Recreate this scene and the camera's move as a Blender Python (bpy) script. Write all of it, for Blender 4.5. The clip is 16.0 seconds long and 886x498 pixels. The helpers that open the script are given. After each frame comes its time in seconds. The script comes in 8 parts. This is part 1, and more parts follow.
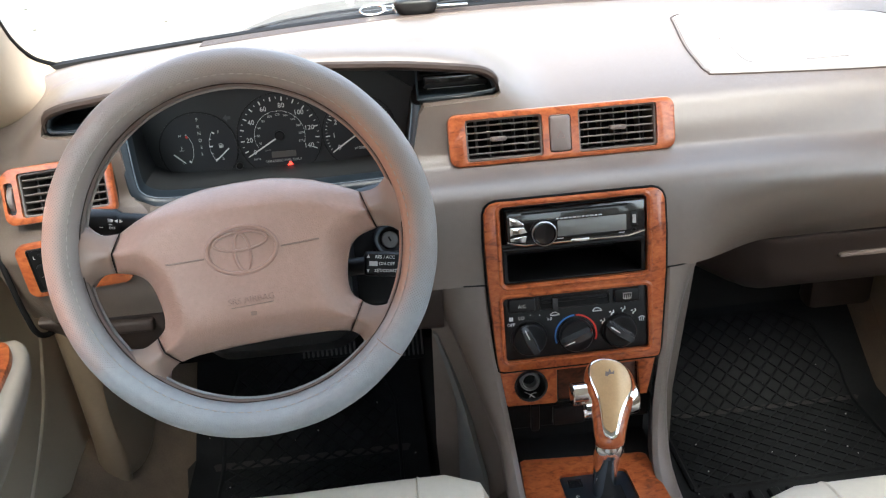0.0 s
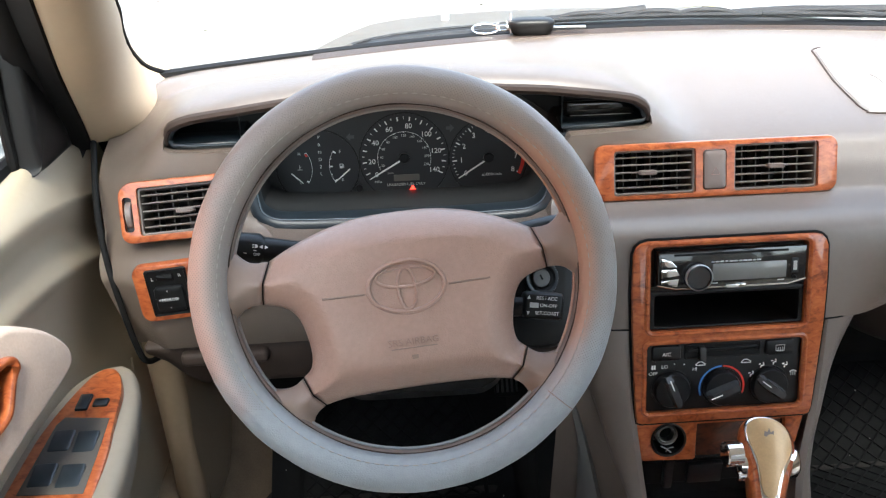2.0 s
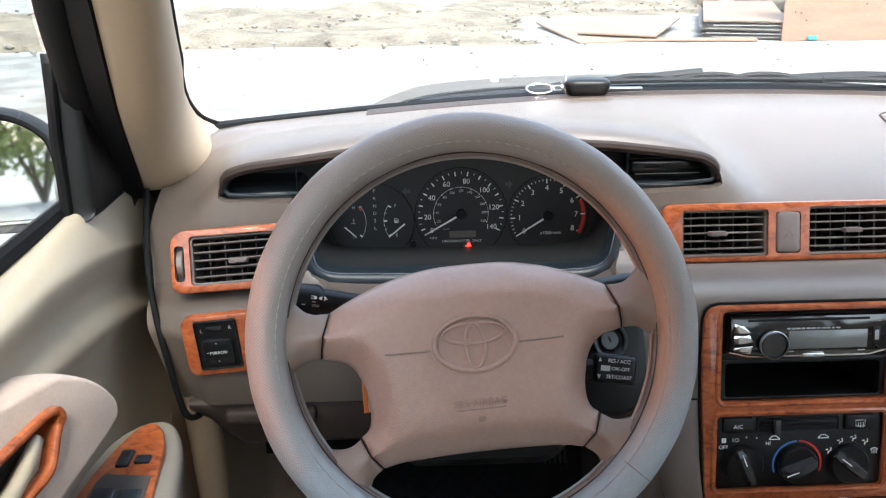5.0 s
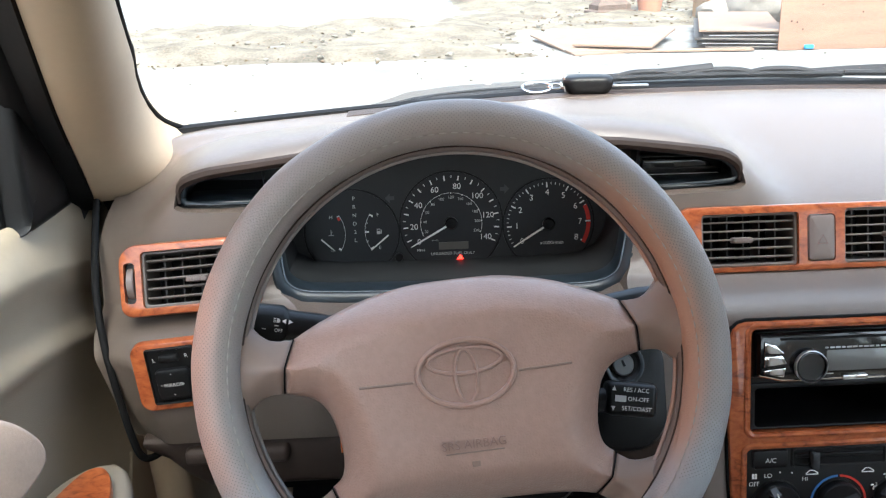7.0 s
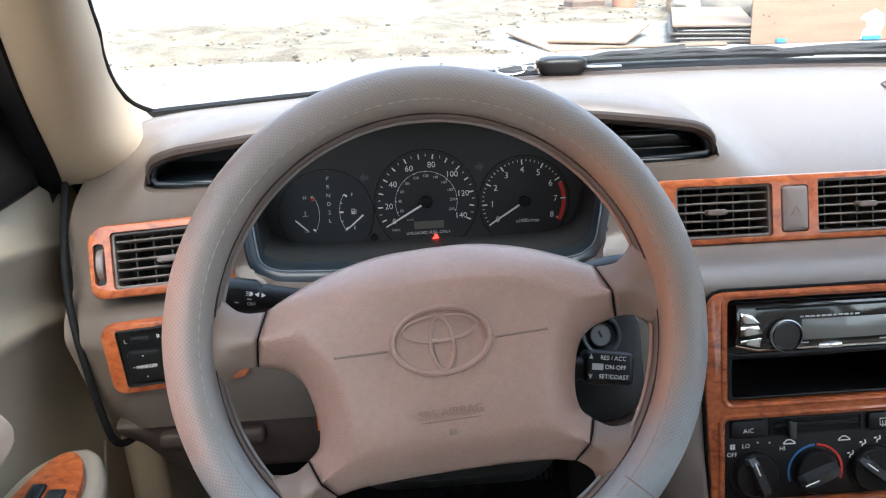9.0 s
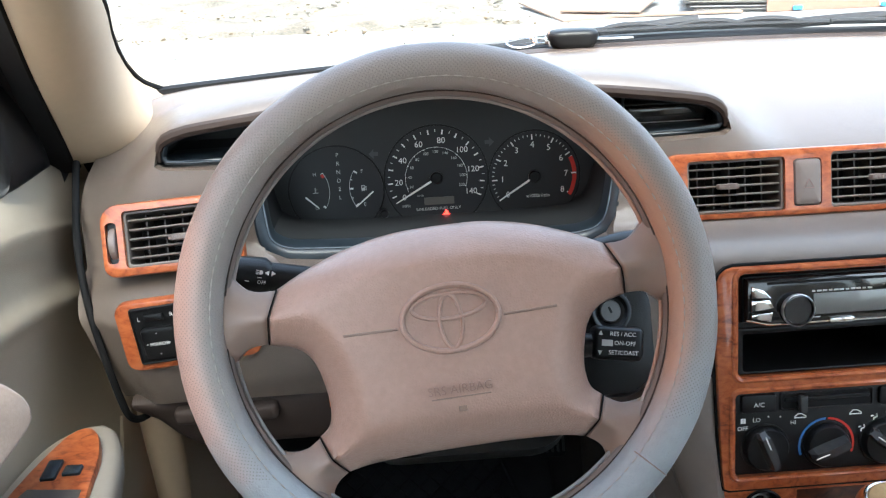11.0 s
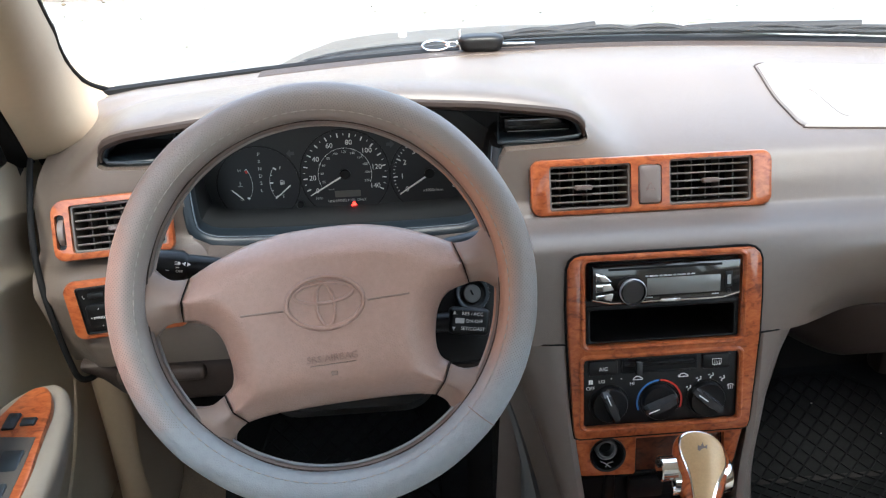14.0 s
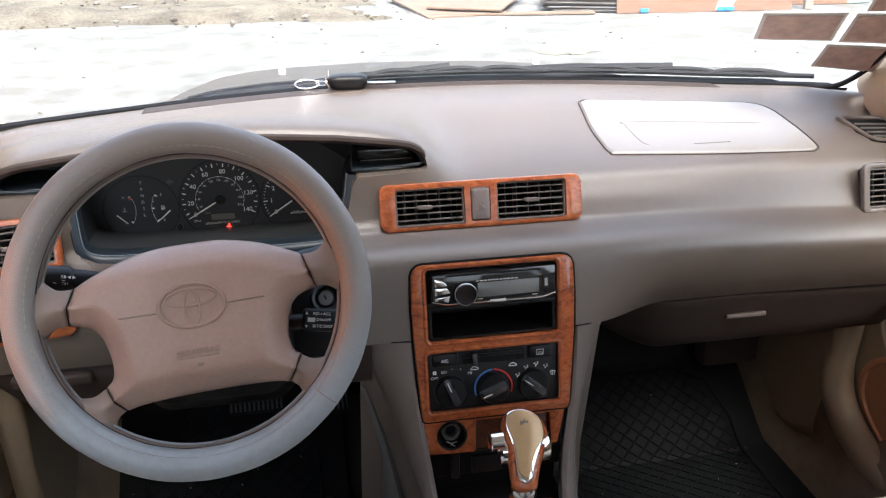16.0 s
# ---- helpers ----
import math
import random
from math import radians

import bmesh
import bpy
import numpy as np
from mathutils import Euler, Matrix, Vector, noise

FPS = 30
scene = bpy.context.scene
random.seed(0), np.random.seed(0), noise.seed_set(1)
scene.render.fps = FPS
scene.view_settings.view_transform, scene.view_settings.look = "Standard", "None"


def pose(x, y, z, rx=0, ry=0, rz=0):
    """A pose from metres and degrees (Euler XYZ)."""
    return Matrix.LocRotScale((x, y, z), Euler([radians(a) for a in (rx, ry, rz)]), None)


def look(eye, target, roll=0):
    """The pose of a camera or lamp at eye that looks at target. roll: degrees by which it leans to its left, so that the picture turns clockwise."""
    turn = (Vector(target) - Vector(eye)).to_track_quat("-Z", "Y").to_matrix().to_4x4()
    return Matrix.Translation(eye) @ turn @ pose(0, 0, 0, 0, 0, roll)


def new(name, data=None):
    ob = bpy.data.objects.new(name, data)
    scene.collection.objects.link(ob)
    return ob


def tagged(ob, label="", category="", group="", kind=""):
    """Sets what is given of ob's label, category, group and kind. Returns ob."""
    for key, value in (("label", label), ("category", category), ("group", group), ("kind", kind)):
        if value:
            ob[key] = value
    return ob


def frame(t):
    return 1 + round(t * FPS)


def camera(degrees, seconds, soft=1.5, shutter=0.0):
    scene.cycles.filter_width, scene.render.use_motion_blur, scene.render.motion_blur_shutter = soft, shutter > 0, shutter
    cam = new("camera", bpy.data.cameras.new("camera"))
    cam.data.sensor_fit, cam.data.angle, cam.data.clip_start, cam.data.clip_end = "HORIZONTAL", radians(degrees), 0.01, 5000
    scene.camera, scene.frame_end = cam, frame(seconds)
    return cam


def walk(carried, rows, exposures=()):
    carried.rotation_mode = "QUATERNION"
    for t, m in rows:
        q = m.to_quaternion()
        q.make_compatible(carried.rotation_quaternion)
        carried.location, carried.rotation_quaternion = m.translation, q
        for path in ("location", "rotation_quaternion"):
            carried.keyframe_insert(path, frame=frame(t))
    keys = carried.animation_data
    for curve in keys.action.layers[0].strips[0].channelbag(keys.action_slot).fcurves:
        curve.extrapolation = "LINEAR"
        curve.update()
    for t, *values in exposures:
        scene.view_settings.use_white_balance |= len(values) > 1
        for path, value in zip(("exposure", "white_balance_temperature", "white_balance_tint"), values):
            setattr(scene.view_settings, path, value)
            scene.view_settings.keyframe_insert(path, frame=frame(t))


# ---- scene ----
from mathutils import geometry

cam = camera(56.0, 16.0, soft=1.2)
PATH = [
    (0, (-0.233, 0.159, 1.309), (-0.112, 1.928, 0.384), -3.9),
    (0.5, (-0.246, 0.165, 1.315), (-0.142, 1.94, 0.4), -4.0),
    (1, (-0.301, 0.186, 1.313), (-0.208, 1.972, 0.419), -4.9),
    (1.5, (-0.346, 0.225, 1.31), (-0.209, 2.009, 0.417), -3.7),
    (2, (-0.385, 0.249, 1.3), (-0.282, 2.039, 0.415), -1.6),
    (2.5, (-0.418, 0.252, 1.292), (-0.333, 2.051, 0.423), -0.1),
    (3, (-0.435, 0.247, 1.28), (-0.354, 2.069, 0.46), 1.2),
    (3.5, (-0.435, 0.249, 1.281), (-0.348, 2.092, 0.51), 0.9),
    (4, (-0.433, 0.245, 1.282), (-0.353, 2.097, 0.531), 0.0),
    (4.2, (-0.43, 0.244, 1.284), (-0.358, 2.098, 0.538), -0.2),
    (6.5, (-0.418, 0.383, 1.235), (-0.375, 2.251, 0.523), -1.4),
    (7, (-0.411, 0.385, 1.228), (-0.353, 2.259, 0.53), -1.6),
    (7.5, (-0.412, 0.378, 1.214), (-0.332, 2.257, 0.534), -1.1),
    (8, (-0.41, 0.376, 1.208), (-0.319, 2.263, 0.552), -1.1),
    (8.5, (-0.408, 0.379, 1.205), (-0.31, 2.26, 0.534), -1.5),
    (9, (-0.408, 0.382, 1.204), (-0.3, 2.253, 0.504), -2.0),
    (11.5, (-0.404, 0.383, 1.208), (-0.344, 2.229, 0.44), -2.9),
    (12, (-0.41, 0.383, 1.21), (-0.366, 2.225, 0.432), -2.7),
    (12.5, (-0.398, 0.377, 1.238), (-0.346, 2.212, 0.445), -2.4),
    (13, (-0.389, 0.336, 1.264), (-0.328, 2.166, 0.461), -1.7),
    (13.5, (-0.362, 0.281, 1.284), (-0.297, 2.101, 0.459), -1.5),
    (14, (-0.32, 0.244, 1.299), (-0.193, 2.049, 0.446), -1.6),
    (14.5, (-0.299, 0.213, 1.314), (-0.11, 2.012, 0.462), -2.0),
    (15, (-0.285, 0.154, 1.326), (-0.067, 1.953, 0.48), -1.5),
    (15.5, (-0.275, 0.115, 1.33), (0.015, 1.916, 0.51), -0.8),
    (16, (-0.262, 0.074, 1.351), (0.076, 1.877, 0.553), -0.2),
]
EXPOSURES = [(0, 3.18, 6500, 4), (1.5, 3.1, 6500, 4), (3.0, 3.02, 6280, 4), (4, 2.82, 6280, 4), (8.5, 2.89, 6220, 4), (11.5, 3.20, 6130, 2), (13, 3.02, 6180, 3), (14.5, 2.88, 6350, 5), (16, 2.60, 6500, 9)]
walk(cam, [(t, look(eye, target, roll)) for t, eye, target, roll in PATH], EXPOSURES)

# ---- daylight ----
SUN_UP, SUN_FROM = 58.0, 169.0  # elevation; bearing it comes from, clockwise from ahead
world = bpy.data.worlds.new("daylight")
scene.world = world
world.use_nodes = True
wn = world.node_tree.nodes
sky = wn.new("ShaderNodeTexSky")
sky.sky_type, sky.sun_disc = "NISHITA", False
sky.sun_elevation, sky.sun_rotation = radians(SUN_UP), radians(SUN_FROM)
sky.dust_density, sky.air_density = 3.0, 1.0
wn["Background"].inputs["Strength"].default_value = 0.15
pale = wn.new("ShaderNodeHueSaturation")
pale.inputs["Saturation"].default_value = 0.72
world.node_tree.links.new(sky.outputs[0], pale.inputs["Color"])
world.node_tree.links.new(pale.outputs[0], wn["Background"].inputs["Color"])
sun = new("sun", bpy.data.lights.new("sun", "SUN"))
sun.data.energy, sun.data.angle, sun.data.color = 1.3, radians(35.0), (1.0, 0.95, 0.88)
_a, _e = radians(SUN_FROM), radians(SUN_UP)
sun.matrix_world = look((10 * math.sin(_a) * math.cos(_e), 10 * math.cos(_a) * math.cos(_e), 10 * math.sin(_e)), (0, 0, 0))

# ---- building tools ----
def panel_frame(o, lean, turn=0.0, roll=0.0):
    """Local x right, y up along a panel that leans back by lean degrees, z out towards the seats."""
    a = radians(lean)
    m = Matrix(((1, 0, 0), (0, math.sin(a), -math.cos(a)), (0, math.cos(a), math.sin(a)))).to_4x4()
    return Matrix.Translation(o) @ pose(0, 0, 0, 0, 0, turn) @ m @ pose(0, 0, 0, 0, 0, roll)


def part(name, bm, material, parent=None, label="", smooth=40.0):
    """Links a bmesh as one mesh object under a thing or a part."""
    me = bpy.data.meshes.new(name)
    bmesh.ops.recalc_face_normals(bm, faces=bm.faces)
    if smooth:
        lim = math.cos(radians(smooth))
        for f in bm.faces:
            f.smooth = True
        for e in bm.edges:
            if len(e.link_faces) == 2 and e.link_faces[0].normal.dot(e.link_faces[1].normal) < lim:
                e.smooth = False
    bm.to_mesh(me)
    bm.free()
    if material:
        me.materials.append(material)
    ob = new(name, me)
    if parent:
        ob.parent = parent
    if label:
        ob["label"] = label
    return ob


def thing(name, m, label, category, group="", kind=""):
    ob = new(name)
    ob.empty_display_size = 0.05
    ob.matrix_world = m
    return tagged(ob, label, category, group, kind)


def solo(name, bm, material, label, category, group="", kind="", smooth=40.0, m=None):
    ob = part(name, bm, material, None, "", smooth)
    if m is not None:
        ob.matrix_world = m
    return tagged(ob, label, category, group, kind)


def structure(name, bm, material, label, smooth=40.0):
    ob = part(name, bm, material, None, "", smooth)
    return tagged(ob, label, name.split("_")[0], "", "structure")


def rings(bm, rows, closed=True, caps=True, loop=False):
    """Skins a row of rings of equal count."""
    vs = [[bm.verts.new(p) for p in row] for row in rows]
    n = len(rows[0])
    pairs = list(zip(vs, vs[1:])) + ([(vs[-1], vs[0])] if loop else [])
    for a, b in pairs:
        for i in range(n if closed else n - 1):
            j = (i + 1) % n
            bm.faces.new((a[i], a[j], b[j], b[i]))
    if caps and not loop and closed:
        bm.faces.new(vs[0][::-1])
        bm.faces.new(vs[-1])
    return bm


def rrect(cx, cy, w, h, r, n=5):
    """Rounded rectangle, anticlockwise; r one radius or four (from the top right, anticlockwise)."""
    rs = r if isinstance(r, (tuple, list)) else (r,) * 4
    out = []
    for k, (sx, sy) in enumerate(((1, 1), (-1, 1), (-1, -1), (1, -1))):
        q = max(rs[k], 1e-5)
        ox, oy = cx + sx * (w / 2 - q), cy + sy * (h / 2 - q)
        for i in range(n + 1):
            a = math.pi / 2 * (k + i / n)
            out.append((ox + q * math.cos(a), oy + q * math.sin(a)))
    return out


def oval(cx, cy, rx, ry, n=32):
    return [(cx + rx * math.cos(2 * math.pi * i / n), cy + ry * math.sin(2 * math.pi * i / n)) for i in range(n)]


def inset(pts, d):
    """Moves an anticlockwise outline inwards by d."""
    out, n = [], len(pts)
    for i in range(n):
        a, b, c = Vector(pts[i - 1]), Vector(pts[i]), Vector(pts[(i + 1) % n])
        u, v = b - a, c - b
        if u.length < 1e-7:
            u = v
        if v.length < 1e-7:
            v = u
        nu, nv = Vector((-u.y, u.x)).normalized(), Vector((-v.y, v.x)).normalized()
        k = nu + nv
        k = k.normalized() if k.length > 1e-6 else nu
        out.append(tuple(b + k * d / max(0.5, k.dot(nu))))
    return out


def plate(bm, pts, z0, z1, bev=0.0, crown=0.0):
    """A prism on an outline, with a rounded front edge and, if wanted, a crowned face."""
    rows = [[(x, y, z0) for x, y in pts]]
    if bev > 0:
        rows.append([(x, y, z1 - bev) for x, y in pts])
        rows.append([(x, y, z1 - bev * 0.3) for x, y in inset(pts, bev * 0.3)])
        rows.append([(x, y, z1) for x, y in inset(pts, bev)])
    else:
        rows.append([(x, y, z1) for x, y in pts])
    if crown:
        cx, cy = sum(p[0] for p in pts) / len(pts), sum(p[1] for p in pts) / len(pts)
        last = rows[-1]
        for f in (0.75, 0.45, 0.15):
            rows.append([(cx + (x - cx) * f, cy + (y - cy) * f, z1 + crown * (1 - f * f)) for x, y, _ in last])
    return rings(bm, rows)


def frame_ring(bm, outer, inner, z0, z1, bev=0.002, depth=None):
    """A bezel between two outlines of the same count; depth: how far its inner wall goes back."""
    zi = z0 if depth is None else depth
    rows = [[(x, y, z0) for x, y in outer], [(x, y, z1 - bev) for x, y in outer],
            [(x, y, z1 - bev * 0.3) for x, y in inset(outer, bev * 0.3)], [(x, y, z1) for x, y in inset(outer, bev)],
            [(x, y, z1) for x, y in inset(inner, -bev)], [(x, y, z1 - bev * 0.3) for x, y in inset(inner, -bev * 0.3)],
            [(x, y, z1 - bev) for x, y in inner], [(x, y, zi) for x, y in inner]]
    return rings(bm, rows, caps=False)


def box(bm, c, s, bev=0.0, seg=2, m=None):
    t = bmesh.new()
    bmesh.ops.create_cube(t, size=1.0)
    for v in t.verts:
        v.co = Vector((v.co.x * s[0] + c[0], v.co.y * s[1] + c[1], v.co.z * s[2] + c[2]))
    if bev:
        bmesh.ops.bevel(t, geom=t.edges[:] + t.verts[:], offset=bev, segments=seg, affect="EDGES", profile=0.5)
    return add(bm, t, m)


def add(bm, t, m=None):
    """Puts the mesh t into bm."""
    if m is not None:
        t.transform(m)
    at = {v: bm.verts.new(v.co) for v in t.verts}
    for f in t.faces:
        bm.faces.new([at[v] for v in f.verts])
    t.free()
    return bm


def tube(bm, pts, r, seg=10, closed=False, flat=1.0, caps=True):
    """A round bar along points; r one radius or one a point; flat squeezes it along its second axis."""
    pts = [Vector(p) for p in pts]
    n = len(pts)
    rs = r if isinstance(r, (list, tuple)) else [r] * n
    rows, side = [], None
    for i, p in enumerate(pts):
        d = (pts[(i + 1) % n] - pts[i - 1]) if closed else (pts[min(i + 1, n - 1)] - pts[max(i - 1, 0)])
        d.normalize()
        if side is None:
            side = d.orthogonal().normalized()
        side = (side - d * side.dot(d)).normalized()
        up = d.cross(side)
        rows.append([p + side * (rs[i] * math.cos(2 * math.pi * k / seg)) + up * (rs[i] * flat * math.sin(2 * math.pi * k / seg)) for k in range(seg)])
    return rings(bm, rows, loop=closed, caps=caps)


def lathe(bm, prof, seg=24, m=None, hollow=False):
    """Turns (radius, height) pairs about local z."""
    t = bmesh.new()
    rows = [[(max(r, 1e-4) * math.cos(2 * math.pi * k / seg), max(r, 1e-4) * math.sin(2 * math.pi * k / seg), z) for k in range(seg)] for r, z in prof]
    rings(t, rows, caps=not hollow)
    return add(bm, t, m)


def spline(pts, n):
    """n points of a smooth curve through pts."""
    pts = [Vector(p) for p in pts]
    m = len(pts) - 1
    out = []
    for k in range(n):
        s = k / (n - 1) * m
        i = min(int(s), m - 1)
        t = s - i
        p1, p2 = pts[i], pts[i + 1]
        p0 = pts[i - 1] if i else p1 * 2 - p2
        p3 = pts[i + 2] if i + 2 <= m else p2 * 2 - p1
        out.append(0.5 * (2 * p1 + (p2 - p0) * t + (2 * p0 - 5 * p1 + 4 * p2 - p3) * t * t + (3 * p1 - p0 - 3 * p2 + p3) * t ** 3))
    return out


def lerp_table(x, table):
    if x <= table[0][0]:
        return table[0][1]
    for (a, u), (b, v) in zip(table, table[1:]):
        if x <= b:
            return u + (v - u) * (x - a) / (b - a)
    return table[-1][1]


def ease(a, b, x):
    t = min(1.0, max(0.0, (x - a) / (b - a)))
    return t * t * (3 - 2 * t)


def lettering(text, size, material, parent, at, name="lettering", roll=0.0, align="CENTER", depth=0.0):
    """Text of the built-in font as a thin mesh on a panel: at is x, y, z in the parent's frame."""
    cu = bpy.data.curves.new(name, "FONT")
    cu.body, cu.size, cu.align_x, cu.align_y, cu.extrude, cu.resolution_u = text, size, align, "CENTER", depth, 3
    tmp = bpy.data.objects.new(name, cu)
    me = bpy.data.meshes.new_from_object(tmp)
    bpy.data.objects.remove(tmp)
    bpy.data.curves.remove(cu)
    me.materials.clear()
    me.materials.append(material)
    me.name = name
    ob = new(name, me)
    ob.parent = parent
    ob.matrix_local = Matrix.Translation(at) @ pose(0, 0, 0, 0, 0, roll)
    return ob


def bool_cut(ob, cutters):
    """Cuts the cutters' meshes out of ob for good."""
    tmp = []
    bm = bmesh.new()
    bm.from_mesh(ob.data)
    if bm.calc_volume(signed=True) < 0:
        bmesh.ops.reverse_faces(bm, faces=bm.faces)
        bm.to_mesh(ob.data)
    bm.free()
    for bm in cutters:
        me = bpy.data.meshes.new("cut")
        bmesh.ops.recalc_face_normals(bm, faces=bm.faces)
        if bm.calc_volume(signed=True) < 0:
            bmesh.ops.reverse_faces(bm, faces=bm.faces)
        bm.to_mesh(me)
        bm.free()
        c = new("cut", me)
        tmp.append(c)
        md = ob.modifiers.new("cut", "BOOLEAN")
        md.operation, md.object, md.solver = "DIFFERENCE", c, "MANIFOLD"
    bpy.context.view_layer.update()
    dg = bpy.context.evaluated_depsgraph_get()
    me = bpy.data.meshes.new_from_object(ob.evaluated_get(dg))
    ob.modifiers.clear()
    old = ob.data
    me.name = old.name
    me.set_sharp_from_angle(angle=radians(32))
    ob.data = me
    bpy.data.meshes.remove(old)
    for c in tmp:
        d = c.data
        bpy.data.objects.remove(c)
        bpy.data.meshes.remove(d)
    if not me.materials:
        me.materials.append(None)
    return ob

# ---- materials ----
def mat(name, color, rough=0.5, metal=0.0, grain=0.0, grain_scale=600.0, mottle=0.08, mottle_scale=9.0, coat=0.0, spec=0.5, rough_var=0.08, wear=None, cells=False, sheen=0.0, stretch=None):
    """A surface with colour drift at two scales, uneven gloss and fine relief."""
    m = bpy.data.materials.new(name)
    m.use_nodes = True
    nt = m.node_tree
    nd, lk = nt.nodes, nt.links.new
    b = nd["Principled BSDF"]
    b.inputs["Metallic"].default_value = metal
    b.inputs["Coat Weight"].default_value = coat
    b.inputs["Coat Roughness"].default_value = 0.06
    b.inputs["Specular IOR Level"].default_value = spec
    b.inputs["Sheen Weight"].default_value = sheen
    tc = nd.new("ShaderNodeTexCoord")
    n1 = nd.new("ShaderNodeTexNoise")
    n1.inputs["Scale"].default_value, n1.inputs["Detail"].default_value = mottle_scale, 5.0
    n2 = nd.new("ShaderNodeTexNoise")
    n2.inputs["Scale"].default_value, n2.inputs["Detail"].default_value = mottle_scale * 14, 3.0
    drawn = nd.new("ShaderNodeMapping")
    drawn.inputs["Scale"].default_value = stretch or (1, 1, 1)
    lk(tc.outputs["Object"], drawn.inputs["Vector"])
    lk(drawn.outputs[0], n1.inputs["Vector"])
    lk(drawn.outputs[0], n2.inputs["Vector"])
    mx = nd.new("ShaderNodeMath")
    mx.operation = "MULTIPLY_ADD"
    mx.inputs[1].default_value = 0.6
    lk(n1.outputs["Fac"], mx.inputs[0])
    m2 = nd.new("ShaderNodeMath")
    m2.operation = "MULTIPLY"
    m2.inputs[1].default_value = 0.4
    lk(n2.outputs["Fac"], m2.inputs[0])
    lk(m2.outputs[0], mx.inputs[2])
    cr = nd.new("ShaderNodeValToRGB")
    c0 = [max(0, c * (1 - mottle)) for c in color]
    c1 = [min(1, c * (1 + mottle)) for c in (wear or color)]
    cr.color_ramp.elements[0].position, cr.color_ramp.elements[1].position = 0.32, 0.68
    cr.color_ramp.elements[0].color, cr.color_ramp.elements[1].color = (*c0, 1), (*c1, 1)
    lk(mx.outputs[0], cr.inputs["Fac"])
    lk(cr.outputs["Color"], b.inputs["Base Color"])
    mr = nd.new("ShaderNodeMapRange")
    mr.inputs["To Min"].default_value, mr.inputs["To Max"].default_value = max(0.02, rough - rough_var), min(1, rough + rough_var)
    lk(mx.outputs[0], mr.inputs["Value"])
    lk(mr.outputs["Result"], b.inputs["Roughness"])
    if grain > 0:
        if cells:
            t = nd.new("ShaderNodeTexVoronoi")
            t.feature = "DISTANCE_TO_EDGE"
            t.inputs["Scale"].default_value = grain_scale
            src = t.outputs["Distance"]
        else:
            t = nd.new("ShaderNodeTexNoise")
            t.inputs["Scale"].default_value, t.inputs["Detail"].default_value = grain_scale, 3.0
            src = t.outputs["Fac"]
        lk(tc.outputs["Object"], t.inputs["Vector"])
        bp = nd.new("ShaderNodeBump")
        bp.inputs["Strength"].default_value, bp.inputs["Distance"].default_value = grain, 0.001
        lk(src, bp.inputs["Height"])
        lk(bp.outputs["Normal"], b.inputs["Normal"])
    return m


def burl(name, dark, mid, light):
    """Lacquered burl veneer: swirling figure with dark knots under a clear coat."""
    m = bpy.data.materials.new(name)
    m.use_nodes = True
    nt = m.node_tree
    nd, lk = nt.nodes, nt.links.new
    b = nd["Principled BSDF"]
    tc = nd.new("ShaderNodeTexCoord")
    mp = nd.new("ShaderNodeMapping")
    mp.inputs["Scale"].default_value = (1.0, 1.6, 1.0)
    lk(tc.outputs["Object"], mp.inputs["Vector"])
    w = nd.new("ShaderNodeTexNoise")
    w.inputs["Scale"].default_value, w.inputs["Detail"].default_value, w.inputs["Distortion"].default_value = 62.0, 8.0, 1.1
    lk(mp.outputs[0], w.inputs["Vector"])
    f = nd.new("ShaderNodeTexNoise")
    f.inputs["Scale"].default_value, f.inputs["Detail"].default_value, f.inputs["Distortion"].default_value = 190.0, 4.0, 0.6
    lk(mp.outputs[0], f.inputs["Vector"])
    mx = nd.new("ShaderNodeMath")
    mx.operation = "MULTIPLY_ADD"
    mx.inputs[1].default_value = 0.75
    lk(w.outputs["Fac"], mx.inputs[0])
    s = nd.new("ShaderNodeMath")
    s.operation = "MULTIPLY"
    s.inputs[1].default_value = 0.25
    lk(f.outputs["Fac"], s.inputs[0])
    lk(s.outputs[0], mx.inputs[2])
    cr = nd.new("ShaderNodeValToRGB")
    e = cr.color_ramp.elements
    e[0].position, e[0].color = 0.34, (*dark, 1)
    e[1].position, e[1].color = 0.64, (*light, 1)
    k = e.new(0.46)
    k.color = (*mid, 1)
    lk(mx.outputs[0], cr.inputs["Fac"])
    lk(cr.outputs["Color"], b.inputs["Base Color"])
    b.inputs["Roughness"].default_value = 0.32
    b.inputs["Coat Weight"].default_value, b.inputs["Coat Roughness"].default_value = 0.75, 0.06
    b.inputs["Coat IOR"].default_value = 1.42
    b.inputs["Specular IOR Level"].default_value = 0.3
    return m


